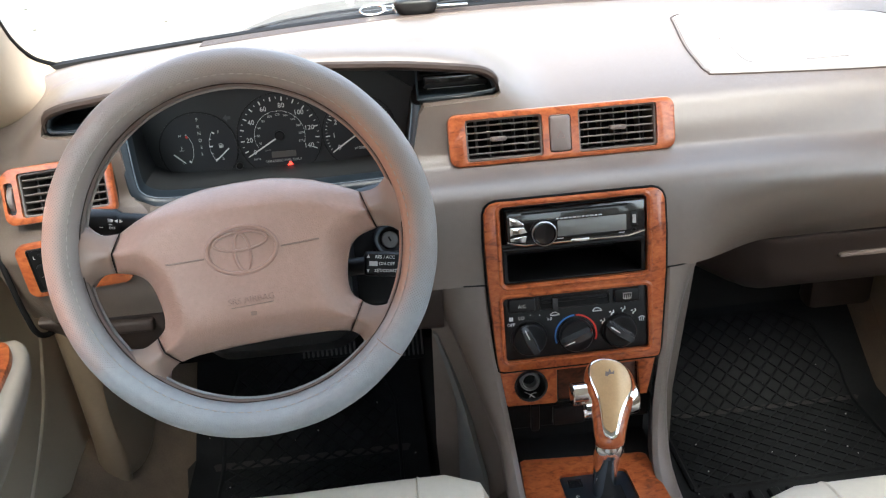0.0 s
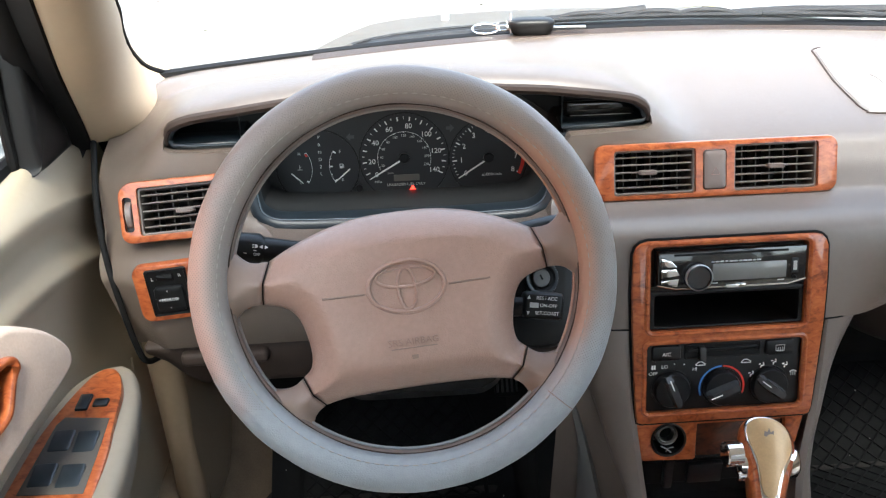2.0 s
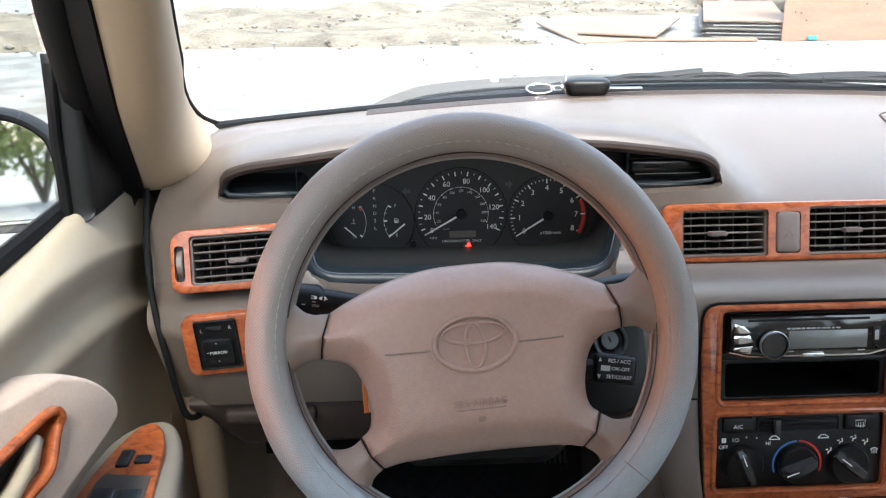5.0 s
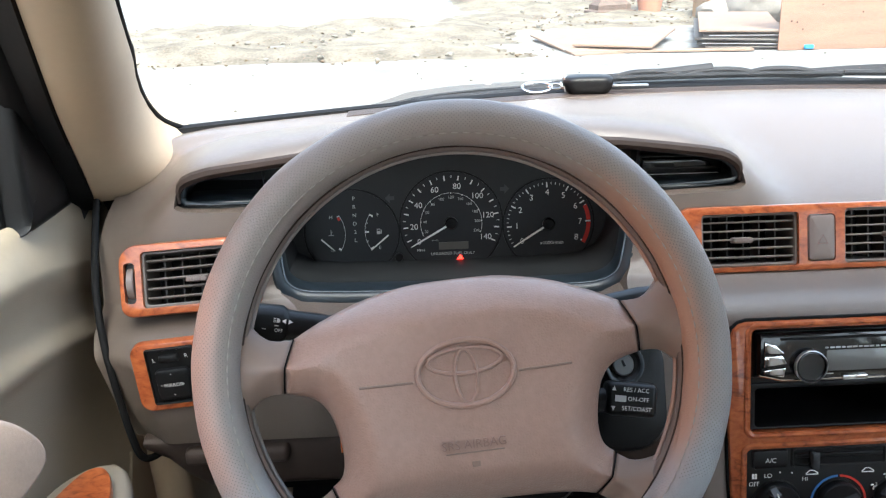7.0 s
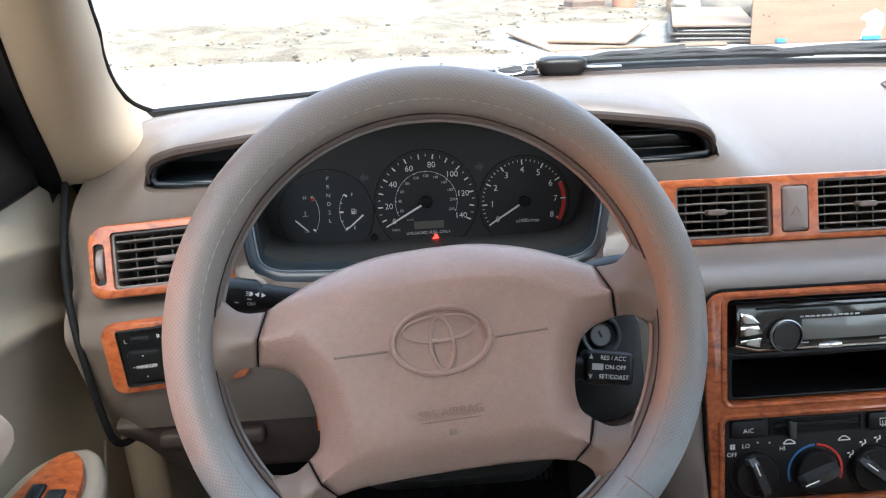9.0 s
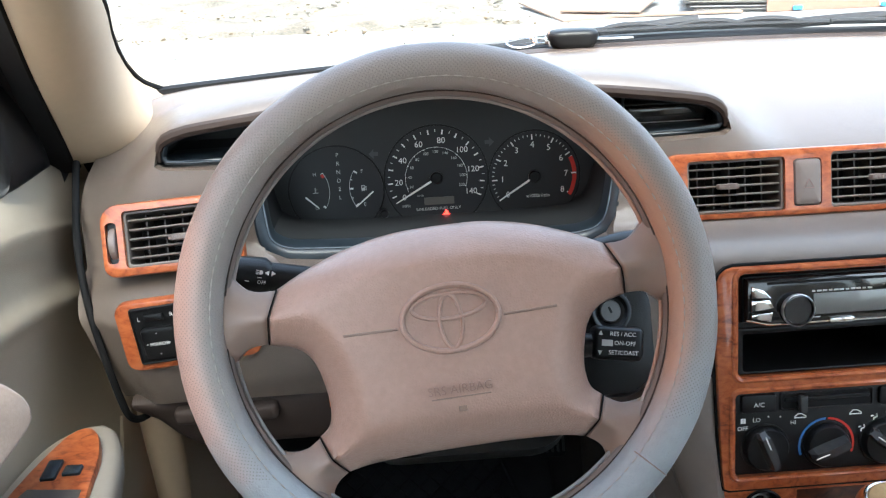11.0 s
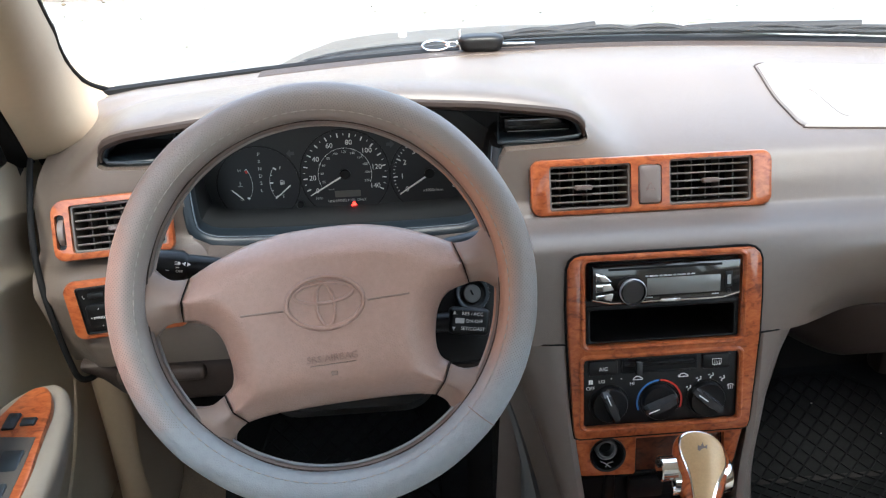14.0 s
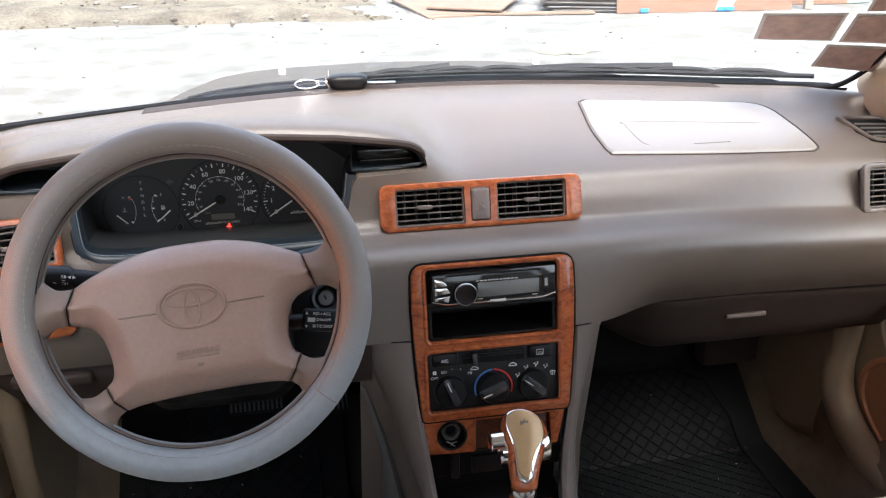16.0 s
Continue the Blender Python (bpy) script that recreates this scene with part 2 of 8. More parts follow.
def perforated(m, ring):
    """Leather stretched round a ring: pin holes and brown on the upper part, and warm light painted pink and orange on
    its left-facing sides.
    """
    nd, lk = m.node_tree.nodes, m.node_tree.links.new
    tc = nd.new("ShaderNodeTexCoord")
    sp = nd.new("ShaderNodeSeparateXYZ")
    lk(tc.outputs["Object"], sp.inputs[0])

    def op(kind, a, b=None):
        n = nd.new("ShaderNodeMath")
        n.operation = kind
        for i, v in enumerate((a, b)):
            if v is None:
                continue
            if isinstance(v, (int, float)):
                n.inputs[i].default_value = v
            else:
                lk(v, n.inputs[i])
        return n.outputs[0]

    def step(v, a, b):
        n = nd.new("ShaderNodeMapRange")
        n.interpolation_type = "SMOOTHSTEP"
        lk(v, n.inputs["Value"])
        n.inputs["From Min"].default_value, n.inputs["From Max"].default_value = a, b
        return n.outputs["Result"]

    def blend(f, under, colour):
        n = nd.new("ShaderNodeMix")
        n.data_type = "RGBA"
        n.inputs[7].default_value = (*colour, 1)
        lk(f, n.inputs[0])
        lk(under, n.inputs[6])
        return n.outputs[2]

    x, y, z = sp.outputs
    ang = op("ARCTAN2", y, x)
    rad = op("SUBTRACT", op("SQRT", op("ADD", op("MULTIPLY", x, x), op("MULTIPLY", y, y))), ring)
    phi = op("ARCTAN2", z, rad)
    cb = nd.new("ShaderNodeCombineXYZ")
    u, v = op("MULTIPLY", ang, ring / 0.0023), op("MULTIPLY", phi, 0.0175 / 0.0023)
    lk(op("ADD", u, v), cb.inputs[0])
    lk(op("SUBTRACT", v, u), cb.inputs[1])
    vo = nd.new("ShaderNodeTexVoronoi")
    vo.voronoi_dimensions = "2D"
    vo.inputs["Scale"].default_value, vo.inputs["Randomness"].default_value = 0.7071, 0.0
    lk(cb.outputs[0], vo.inputs["Vector"])
    dot = op("LESS_THAN", vo.outputs["Distance"], 0.19)
    hole = op("MULTIPLY", op("MULTIPLY", dot, op("GREATER_THAN", y, -0.098)), op("GREATER_THAN", rad, -0.008))
    no = nd.new("ShaderNodeTexNoise")
    no.inputs["Scale"].default_value, no.inputs["Detail"].default_value = 26.0, 5.0
    lk(tc.outputs["Object"], no.inputs["Vector"])
    drift = op("MULTIPLY", op("SUBTRACT", no.outputs["Fac"], 0.5), 0.09)
    yy = op("ADD", y, drift)
    upper_brown = op("MULTIPLY", step(yy, -0.135, 0.02), 0.85)
    # warm side light put into the colour: pink outer left, orange inner right
    left = op("MULTIPLY", op("MULTIPLY", step(x, -0.105, -0.165), step(yy, -0.125, -0.02)), op("SUBTRACT", 1.0, step(yy, 0.05, 0.13)))
    left = op("MULTIPLY", left, op("MULTIPLY", step(rad, -0.010, 0.006), 0.75))
    right = op("MULTIPLY", op("MULTIPLY", step(x, 0.085, 0.150), step(yy, -0.135, -0.05)), op("MULTIPLY", step(rad, 0.000, -0.014), 0.6))
    b = nd["Principled BSDF"]
    c = b.inputs["Base Color"].links[0].from_socket
    c = blend(upper_brown, c, (0.275, 0.232, 0.205))
    c = blend(left, c, (0.530, 0.325, 0.262))
    c = blend(right, c, (0.560, 0.285, 0.170))
    c = blend(op("MULTIPLY", hole, 0.6), c, (0.150, 0.130, 0.122))
    lk(c, b.inputs["Base Color"])
    return m


def glow(name, color, strength):
    m = bpy.data.materials.new(name)
    m.use_nodes = True
    b = m.node_tree.nodes["Principled BSDF"]
    b.inputs["Base Color"].default_value = (*color, 1)
    b.inputs["Emission Color"].default_value = (*color, 1)
    b.inputs["Emission Strength"].default_value = strength
    return m


def clear_glass(name, gloss=1.45, tint=(0.93, 0.96, 0.94)):
    m = bpy.data.materials.new(name)
    m.use_nodes = True
    nd, lk = m.node_tree.nodes, m.node_tree.links.new
    nd.remove(nd["Principled BSDF"])
    tr, gl, fr, mx = nd.new("ShaderNodeBsdfTransparent"), nd.new("ShaderNodeBsdfGlossy"), nd.new("ShaderNodeFresnel"), nd.new("ShaderNodeMixShader")
    tr.inputs["Color"].default_value = (*tint, 1)
    gl.inputs["Roughness"].default_value = 0.02
    fr.inputs["IOR"].default_value = gloss
    lk(fr.outputs[0], mx.inputs[0])
    lk(tr.outputs[0], mx.inputs[1])
    lk(gl.outputs[0], mx.inputs[2])
    lk(mx.outputs[0], nd["Material Output"].inputs["Surface"])
    return m


def dusty(m, least, most):
    """Adds a thin uneven film of dust to a pane, which scatters the daylight that falls on it."""
    nd, lk = m.node_tree.nodes, m.node_tree.links.new
    out = nd["Material Output"].inputs["Surface"]
    src = out.links[0].from_socket
    tc, n, r, d, mx = nd.new("ShaderNodeTexCoord"), nd.new("ShaderNodeTexNoise"), nd.new("ShaderNodeMapRange"), nd.new("ShaderNodeBsdfTranslucent"), nd.new("ShaderNodeMixShader")
    n.inputs["Scale"].default_value, n.inputs["Detail"].default_value, n.inputs["Roughness"].default_value = 14.0, 9.0, 0.72
    lk(tc.outputs["Object"], n.inputs["Vector"])
    r.inputs["From Min"].default_value, r.inputs["From Max"].default_value = 0.35, 0.70
    r.inputs["To Min"].default_value, r.inputs["To Max"].default_value = least, most
    lk(n.outputs["Fac"], r.inputs["Value"])
    d.inputs["Color"].default_value = (0.72, 0.73, 0.70, 1)
    lk(r.outputs["Result"], mx.inputs[0])
    lk(src, mx.inputs[1])
    lk(d.outputs[0], mx.inputs[2])
    lk(mx.outputs[0], out)
    return m


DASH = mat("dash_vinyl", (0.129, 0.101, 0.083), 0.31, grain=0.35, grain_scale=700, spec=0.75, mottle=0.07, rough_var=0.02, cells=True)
# dash vinyl darkened for shade low on the dash; also serves dark seams
SHADED_DARK = mat("shaded_dark_vinyl", (0.047, 0.034, 0.029), 0.5, spec=0.2, grain=0.3, grain_scale=700, mottle=0.06, cells=True)
CONSOLE = mat("console_plastic", (0.172, 0.144, 0.125), 0.34, grain=0.25, grain_scale=900, mottle=0.06, cells=True)
PADV = mat("airbag_vinyl", (0.405, 0.268, 0.216), 0.31, rough_var=0.02, grain=0.4, grain_scale=420, mottle=0.09, mottle_scale=16, cells=True)
SPOKE = mat("spoke_plastic", (0.262, 0.188, 0.152), 0.30, grain=0.2, grain_scale=800, mottle=0.06, cells=True)
COVER = perforated(mat("cover_leather", (0.315, 0.345, 0.365), 0.40, grain=0.4, grain_scale=420, mottle=0.10, cells=True, spec=0.55), 0.1786)
PADTOP = mat("airbag_cover_vinyl", (0.235, 0.212, 0.195), 0.33, grain=0.15, grain_scale=700, rough_var=0.03, spec=0.9, mottle=0.05, cells=True)
STITCH = mat("stitch_thread", (0.37, 0.345, 0.31), 0.8)
DOORV = mat("door_vinyl", (0.395, 0.334, 0.247), 0.34, grain=0.3, grain_scale=600, mottle=0.06, cells=True)
DOORP = mat("door_plastic", (0.322, 0.266, 0.200), 0.5, grain=0.25, grain_scale=900, mottle=0.06)
KICKP = mat("kick_plastic", (0.285, 0.216, 0.154), 0.45, grain=0.25, grain_scale=900, mottle=0.06)
ARMV = mat("arm_rest_plastic", (0.265, 0.232, 0.195), 0.45, grain=0.25, grain_scale=900, mottle=0.06)
SUEDE = mat("door_suede", (0.47, 0.355, 0.285), 0.9, grain=0.5, grain_scale=1500, mottle=0.12, mottle_scale=30, sheen=0.3)
PILLAR = mat("pillar_trim", (0.43, 0.335, 0.235), 0.6, grain=0.2, grain_scale=900, mottle=0.04)
HEADLINER = mat("headliner_cloth", (0.70, 0.66, 0.60), 0.95, grain=0.4, grain_scale=900)
BURL = burl("burl_veneer", (0.165, 0.036, 0.012), (0.330, 0.078, 0.024), (0.450, 0.127, 0.042))
BLACK = mat("black_plastic", (0.0065, 0.0065, 0.007), 0.36, grain=0.25, grain_scale=1100, mottle=0.15, spec=0.28)
GRIP = mat("worn_grip_plastic", (0.040, 0.041, 0.042), 0.24, mottle=0.2)
# near-black that puts the shade of recesses and undersides into the colour
DEEP = mat("recess_shade", (0.005, 0.005, 0.0055), 0.7, mottle=0.1, spec=0.25)
GLOSSB = mat("piano_black", (0.012, 0.012, 0.013), 0.12, mottle=0.1, coat=0.5)
BLUEB = mat("cluster_trim", (0.014, 0.021, 0.028), 0.36, mottle=0.05, rough_var=0.02)
TRIMEDGE = mat("trim_edge_grey", (0.085, 0.105, 0.125), 0.3, mottle=0.05)
FACE = mat("cluster_face", (0.018, 0.020, 0.021), 0.55, grain=0.1, grain_scale=1500, mottle=0.1)
DIAL = mat("dial_face", (0.013, 0.015, 0.017), 0.6, mottle=0.1)
SLAT = mat("vent_slat", (0.125, 0.107, 0.094), 0.45, mottle=0.08)
TAUPE = mat("switch_taupe", (0.17, 0.135, 0.122), 0.4, mottle=0.05)
CHROME = mat("chrome", (0.80, 0.80, 0.80), 0.10, metal=1.0, mottle=0.04, rough_var=0.05)
STEEL = mat("brushed_steel", (0.55, 0.56, 0.57), 0.32, metal=1.0, mottle=0.08)
GOLD = mat("satin_gold", (0.47, 0.31, 0.155), 0.40, metal=0.3, mottle=0.12, mottle_scale=30, coat=0.25)
WHITE = mat("white_print", (0.80, 0.80, 0.78), 0.6, mottle=0.03)
DIM = mat("grey_print", (0.34, 0.34, 0.33), 0.6, mottle=0.03)
REDP = mat("red_print", (0.55, 0.03, 0.02), 0.5, mottle=0.05)
BLUEP = mat("blue_print", (0.04, 0.16, 0.42), 0.5, mottle=0.05)
LCD = mat("lcd_grey", (0.135, 0.135, 0.128), 0.25, mottle=0.04, coat=0.4)
TREAD = mat("worn_rubber", (0.060, 0.060, 0.062), 0.5, mottle=0.2)
RUBBER = mat("rubber_mat", (0.011, 0.012, 0.014), 0.7, grain=0.3, grain_scale=500, mottle=0.3, mottle_scale=14, spec=0.12)
SEAL = mat("rubber_seal", (0.006, 0.006, 0.0065), 0.7, mottle=0.15, spec=0.15)
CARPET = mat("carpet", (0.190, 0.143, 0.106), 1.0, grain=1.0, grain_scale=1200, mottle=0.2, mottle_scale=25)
# the carpet again, with the footwell's shade put into its colour
CARPET_SHADED = mat("carpet_shaded", (0.026, 0.025, 0.025), 1.0, grain=1.0, grain_scale=1200, mottle=0.2, mottle_scale=25)
SEAT = mat("seat_cover", (0.62, 0.56, 0.46), 0.5, grain=0.35, grain_scale=350, mottle=0.05, cells=True)
LIT_EDGE = mat("tunnel_trim", (0.16, 0.165, 0.165), 0.7, grain=0.3, grain_scale=800)
DARKT = mat("channel_grey", (0.075, 0.068, 0.062), 0.5, grain=0.3, grain_scale=800)
PAINT = mat("car_paint", (0.075, 0.066, 0.055), 0.42, mottle=0.06, spec=0.25)
BLACKO = mat("outer_black", (0.015, 0.016, 0.019), 0.6, grain=0.2, grain_scale=700, mottle=0.12, spec=0.25)
TINTED = clear_glass("tinted_glass", 1.3, (0.78, 0.80, 0.78))
GLASS = dusty(clear_glass("window_glass", 1.3, (0.90, 0.92, 0.91)), 0.004, 0.035)
# dark tint added to the unseen rear glass to weaken light from behind
REAR_DIM = clear_glass("rear_dimming_glass", 1.3, (0.40, 0.42, 0.42))
REDLAMP = glow("warning_red", (1.0, 0.03, 0.02), 0.9)
MIRROR = mat("mirror_glass", (0.85, 0.86, 0.87), 0.02, metal=1.0, mottle=0.01, rough_var=0.01)
STICKER = mat("sticker_brown", (0.52, 0.37, 0.33), 0.6, mottle=0.35, mottle_scale=40)
PAPER = mat("paper_white", (0.75, 0.74, 0.72), 0.7, mottle=0.05)
ORANGE = mat("tag_orange", (0.75, 0.20, 0.04), 0.6)
LABELW = mat("pale_bars", (0.50, 0.50, 0.50), 0.6)

# ---- dashboard ----
GROUND = 0.05
HOOD = [(-0.73, 0.0), (-0.705, 0.006), (-0.68, 0.022), (-0.655, 0.043), (-0.626, 0.059), (-0.57, 0.072), (-0.50, 0.082), (-0.43, 0.089), (-0.37, 0.092), (-0.295, 0.090),
        (-0.2, 0.083), (-0.15, 0.076), (-0.11, 0.066), (-0.088, 0.056), (-0.066, 0.038), (-0.045, 0.019), (-0.02, 0.005), (0.005, 0.0)]
LENS = [(-0.6535, 0.9930), (-0.650, 1.0015), (-0.642, 1.0085), (-0.625, 1.0140), (-0.60, 1.0175), (-0.57, 1.0210), (-0.50, 1.0300), (-0.43, 1.0370), (-0.37, 1.0395), (-0.295, 1.0380), (-0.2, 1.0310), (-0.15, 1.0245), (-0.12, 1.0203), (-0.10, 1.0165), (-0.088, 1.0120), (-0.079, 1.0035), (-0.075, 0.993)]


def hood(x):
    return lerp_table(x, HOOD)


def screen_base(x):
    """Where the dash top meets the windscreen."""
    return 1.652 - 0.499 * x * x + 0.11 * x ** 4, 1.004 + 0.0124 * x * x + 0.004 * ease(0.5, 0.72, x)


def dash_profile(x):
    """Section of the dash at x: from the windscreen over the top and down the front."""
    yw, zw = screen_base(x)
    h = hood(x)
    k = ease(0.0, 0.085, h)
    drop = 0.016 * ease(0.25, 0.7, abs(x))
    top = [(yw, zw), (yw - 0.02, zw + 0.0015), (yw - 0.05, zw + 0.003), ((yw - 0.05 + 1.335) / 2, 1.0105 - 0.022 * x * x + 0.12 * h), (1.335, 0.988 + 0.56 * h), (1.265, 0.974 + 0.86 * h),
           (1.222, 0.9625 + 0.99 * h), (1.203, 0.953 + 0.98 * h), (1.191, 0.9405 + 0.80 * h)]
    front = [(1.178, 0.926 - drop), (1.166, 0.9075 - drop), (1.160, 0.9015 - drop), (1.146, 0.8965 - drop), (1.124, 0.8905 - drop), (1.108, 0.879 - drop), (1.1005, 0.864 - drop * 0.7)]
    c = 1 - ease(0.135, 0.30, x) if x > 0 else 1.0
    mid = [(1.0935, 0.84), (1.084, 0.80), (1.077, 0.771)]
    pas = [(1.103, 0.838), (1.121, 0.795), (1.150, 0.757 - 0.006 * ease(0.4, 0.7, x))]
    if x < 0:
        c = 1 - ease(0.19, 0.32, -x)
        pas = [(1.1010, 0.838), (1.103, 0.795), (1.113, 0.759)]
    low = [(p[0] * c + q[0] * (1 - c), p[1] * c + q[1] * (1 - c)) for p, q in zip(mid, pas)]
    return top + front + low


def dash_body():
    bm = bmesh.new()
    xs = sorted({round(-0.745 + 0.0125 * i, 4) for i in range(119)} | {0.745, -0.69, -0.665, -0.066, -0.045})
    rows = []
    for x in xs:
        e = ease(0.65, 0.745, abs(x))
        prof = [Vector((0, y + (0.030 if x < 0 else 0.02) * e * e * ease(-1.01, -0.95, -z), z - 0.006 * e)) for y, z in dash_profile(x)]
        pts = spline(prof, 58)
        pull = ease(0.63, 0.745, -x)
        row = [(x + pull * ease(-1.25, -1.19, -p.y) * lerp_table(p.z, [(0.755, 0.034), (0.81, 0.020), (0.86, 0.008), (0.90, 0.001), (0.93, -0.003), (0.96, 0.0)]), p.y, p.z) for p in pts]
        yl, zl = row[-1][1], row[-1][2]
        yw, zw = screen_base(x)
        row += [(row[-1][0], yl + 0.006, zl - 0.002), (x, 1.34, zl - 0.002), (x, yw + 0.004, zw - 0.1), (x, yw + 0.006, zw - 0.01)]
        rows.append(row)
    rings(bm, rows)
    bmesh.ops.triangulate(bm, faces=[f for f in bm.faces if len(f.verts) > 4])
    return bm


def cluster_outline(grow=0.0):
    """The opening under the hood: a lens with a pocket at each end and the deep tray of the dials."""
    xs = [-0.6535, -0.650, -0.646, -0.641, -0.634] + [-0.625 + i * (0.525 / 36) for i in range(37)] + [-0.094, -0.088, -0.083, -0.079, -0.0755]
    top = [(x, lerp_table(x, LENS)) for x in xs][::-1]
    bot = [(-0.655, 0.981), (-0.648, 0.9775), (-0.60, 0.9765), (-0.573, 0.9765), (-0.565, 0.968), (-0.562, 0.95), (-0.557, 0.912), (-0.552, 0.895), (-0.532, 0.8845), (-0.50, 0.8815),
           (-0.44, 0.8800), (-0.38, 0.8795), (-0.32, 0.8795), (-0.26, 0.8805), (-0.225, 0.8825), (-0.206, 0.892), (-0.196, 0.91), (-0.186, 0.95), (-0.182, 0.968), (-0.174, 0.9775), (-0.12, 0.9795), (-0.082, 0.9805), (-0.074, 0.985)]
    out = bot + top
    return inset(out, -grow) if grow else out


def prism_y(pts, y0, y1, m=None):
    """A cutter: an outline in x and z, drawn out along y."""
    bm = bmesh.new()
    rings(bm, [[(x, y0, z) for x, z in pts], [(x, y1, z) for x, z in pts]])
    bmesh.ops.triangulate(bm, faces=[f for f in bm.faces if len(f.verts) > 4])
    return bm


def panel_cut(m, pts, z0, z1):
    bm = bmesh.new()
    rings(bm, [[(x, y, z0) for x, y in pts], [(x, y, z1) for x, y in pts]])
    bm.transform(m)
    return bm


STACK = panel_frame((0, 1.0765, 0.77), 12.6)
VENT_C = panel_frame((0.0015, 1.1705, 0.9335), 17.0)
VENT_L = panel_frame((-0.636, 1.151, 0.9245), 24.0, 0.0, 3.2)
VENT_R = panel_frame((0.665, 1.158, 0.917), 17.0)
SWITCH = panel_frame((-0.624, 1.0995, 0.847), 3.0, 0.0, 4.8)

dashboard = thing("dashboard", Matrix.Identity(4), "taupe grained vinyl dashboard with hooded instrument opening", "dashboard")
body = part("dash_body", dash_body(), DASH, dashboard)
bool_cut(body, [prism_y(cluster_outline(), 1.0, 1.31), panel_cut(STACK, rrect(0, 0.0, 0.214, 0.206, 0.008), -0.2, 0.08),
                panel_cut(VENT_C, rrect(0, 0, 0.272, 0.056, 0.006), -0.075, 0.08), panel_cut(VENT_L, rrect(0.004, 0, 0.116, 0.056, 0.006), -0.075, 0.08),
                panel_cut(VENT_R, rrect(0, 0, 0.100, 0.062, 0.006), -0.06, 0.08)])
for f in body.data.polygons:
    f.use_smooth = True

# lip round the instrument opening, and the dark tray behind it
bm = bmesh.new()
o = cluster_outline()
rings(bm, [[(x, 1.205, z) for x, z in o], [(x, 1.296, z) for x, z in inset(o, 0.004)]], caps=False)
b0 = [bm.verts.new((x, 1.297, z)) for x, z in inset(o, 0.003)]
bm.faces.new(b0)
part("instrument_tray", bm, DIAL, dashboard, "matt black tray under the hood")
for side, (xa, xb) in enumerate(((-0.650, -0.566), (-0.180, -0.078))):
    bm = bmesh.new()
    box(bm, ((xa + xb) / 2, 1.232, 0.9800), (xb - xa, 0.045, 0.004), 0.0015, 1)
    part("pocket_ledge", bm, BLUEB, dashboard, "blue-black ledge of the pocket")
    if side == 1:
        bm = bmesh.new()
        box(bm, (-0.127, 1.262, 0.9935), (0.088, 0.05, 0.020), 0.004, 2)
        ck = part("clock", bm, GLOSSB, dashboard, "small dark clock with a pale lower edge")
        bm = bmesh.new()
        box(bm, (-0.127, 1.2362, 0.9865), (0.078, 0.0012, 0.0013), 0.0004, 1)
        part("clock_edge", bm, DIM, ck, "pale line along the lower edge")
        bm = bmesh.new()
        box(bm, (-0.127, 1.240, 1.0065), (0.095, 0.012, 0.003), 0.001, 1)
        part("pocket_fin", bm, BLACK, dashboard)
# rolled lip along the hood, its underside shade put into the colour, and round both pockets
top_o = [(x, lerp_table(x, LENS)) for x in [-0.6535, -0.650, -0.644, -0.635] + [-0.62 + 0.52 * i / 30 for i in range(31)] + [-0.092, -0.085, -0.079, -0.0755]]
lip_o = [(-0.573, 0.9765), (-0.62, 0.9765), (-0.645, 0.9780), (-0.6535, 0.983)] + top_o + [(-0.0755, 0.986), (-0.083, 0.9808), (-0.11, 0.9797), (-0.172, 0.9785)]
for nm, off, yy, r, m_ in (("hood_lip", 0.0012, 1.2045, 0.0060, SHADED_DARK), ("pocket_lip", 0.0052, 1.2095, 0.0036, BLUEB)):
    bm = bmesh.new()
    pts = []
    run = lip_o[3:-3] if nm == "hood_lip" else lip_o
    for i, (x, z) in enumerate(run):
        a, b = Vector(run[max(i - 1, 0)]), Vector(run[min(i + 1, len(run) - 1)])
        d = (b - a).normalized()
        nn = Vector((d.y, -d.x)) * off
        pts.append((x + nn.x, yy - 0.012 * ease(-0.985, -0.972, -z), z + nn.y))
    n = len(pts) - 1
    tube(bm, pts, [r * min(1.0, 0.25 + 0.25 * min(i, n - i)) for i in range(n + 1)], 8)
    part(nm, bm, m_, dashboard)

# sloped bezel inside each pocket
for xa, xb in ((-0.6535, -0.566), (-0.182, -0.0755)):
    q = [(x, lerp_table(x, LENS) - 0.004) for x in [xa + (xb - xa) * i / 24 for i in range(25)]]
    base = [(xb, 0.9795), (xa, 0.9795)] if xa < -0.5 else [(xb, 0.984), (xb - 0.006, 0.9815), (xa, 0.9805)]
    o2 = [(x, z) for x, z in (base[::-1] + q[::-1])]
    o2 = o2 if sum(o2[i][0] * o2[(i + 1) % len(o2)][1] - o2[(i + 1) % len(o2)][0] * o2[i][1] for i in range(len(o2))) > 0 else o2[::-1]
    bm = bmesh.new()
    cx2, cz2 = (xa + xb) / 2, 0.994
    rings(bm, [[(x, 1.2105, z) for x, z in o2], [(cx2 + (x - cx2) * 0.955, 1.2150, cz2 + (z - cz2) * 0.80) for x, z in o2], [(cx2 + (x - cx2) * 0.93, 1.232, cz2 + (z - cz2) * 0.70) for x, z in o2]], caps=False)
    part("pocket_bezel", bm, BLUEB, dashboard, "blue-black sloped bezel of the pocket")

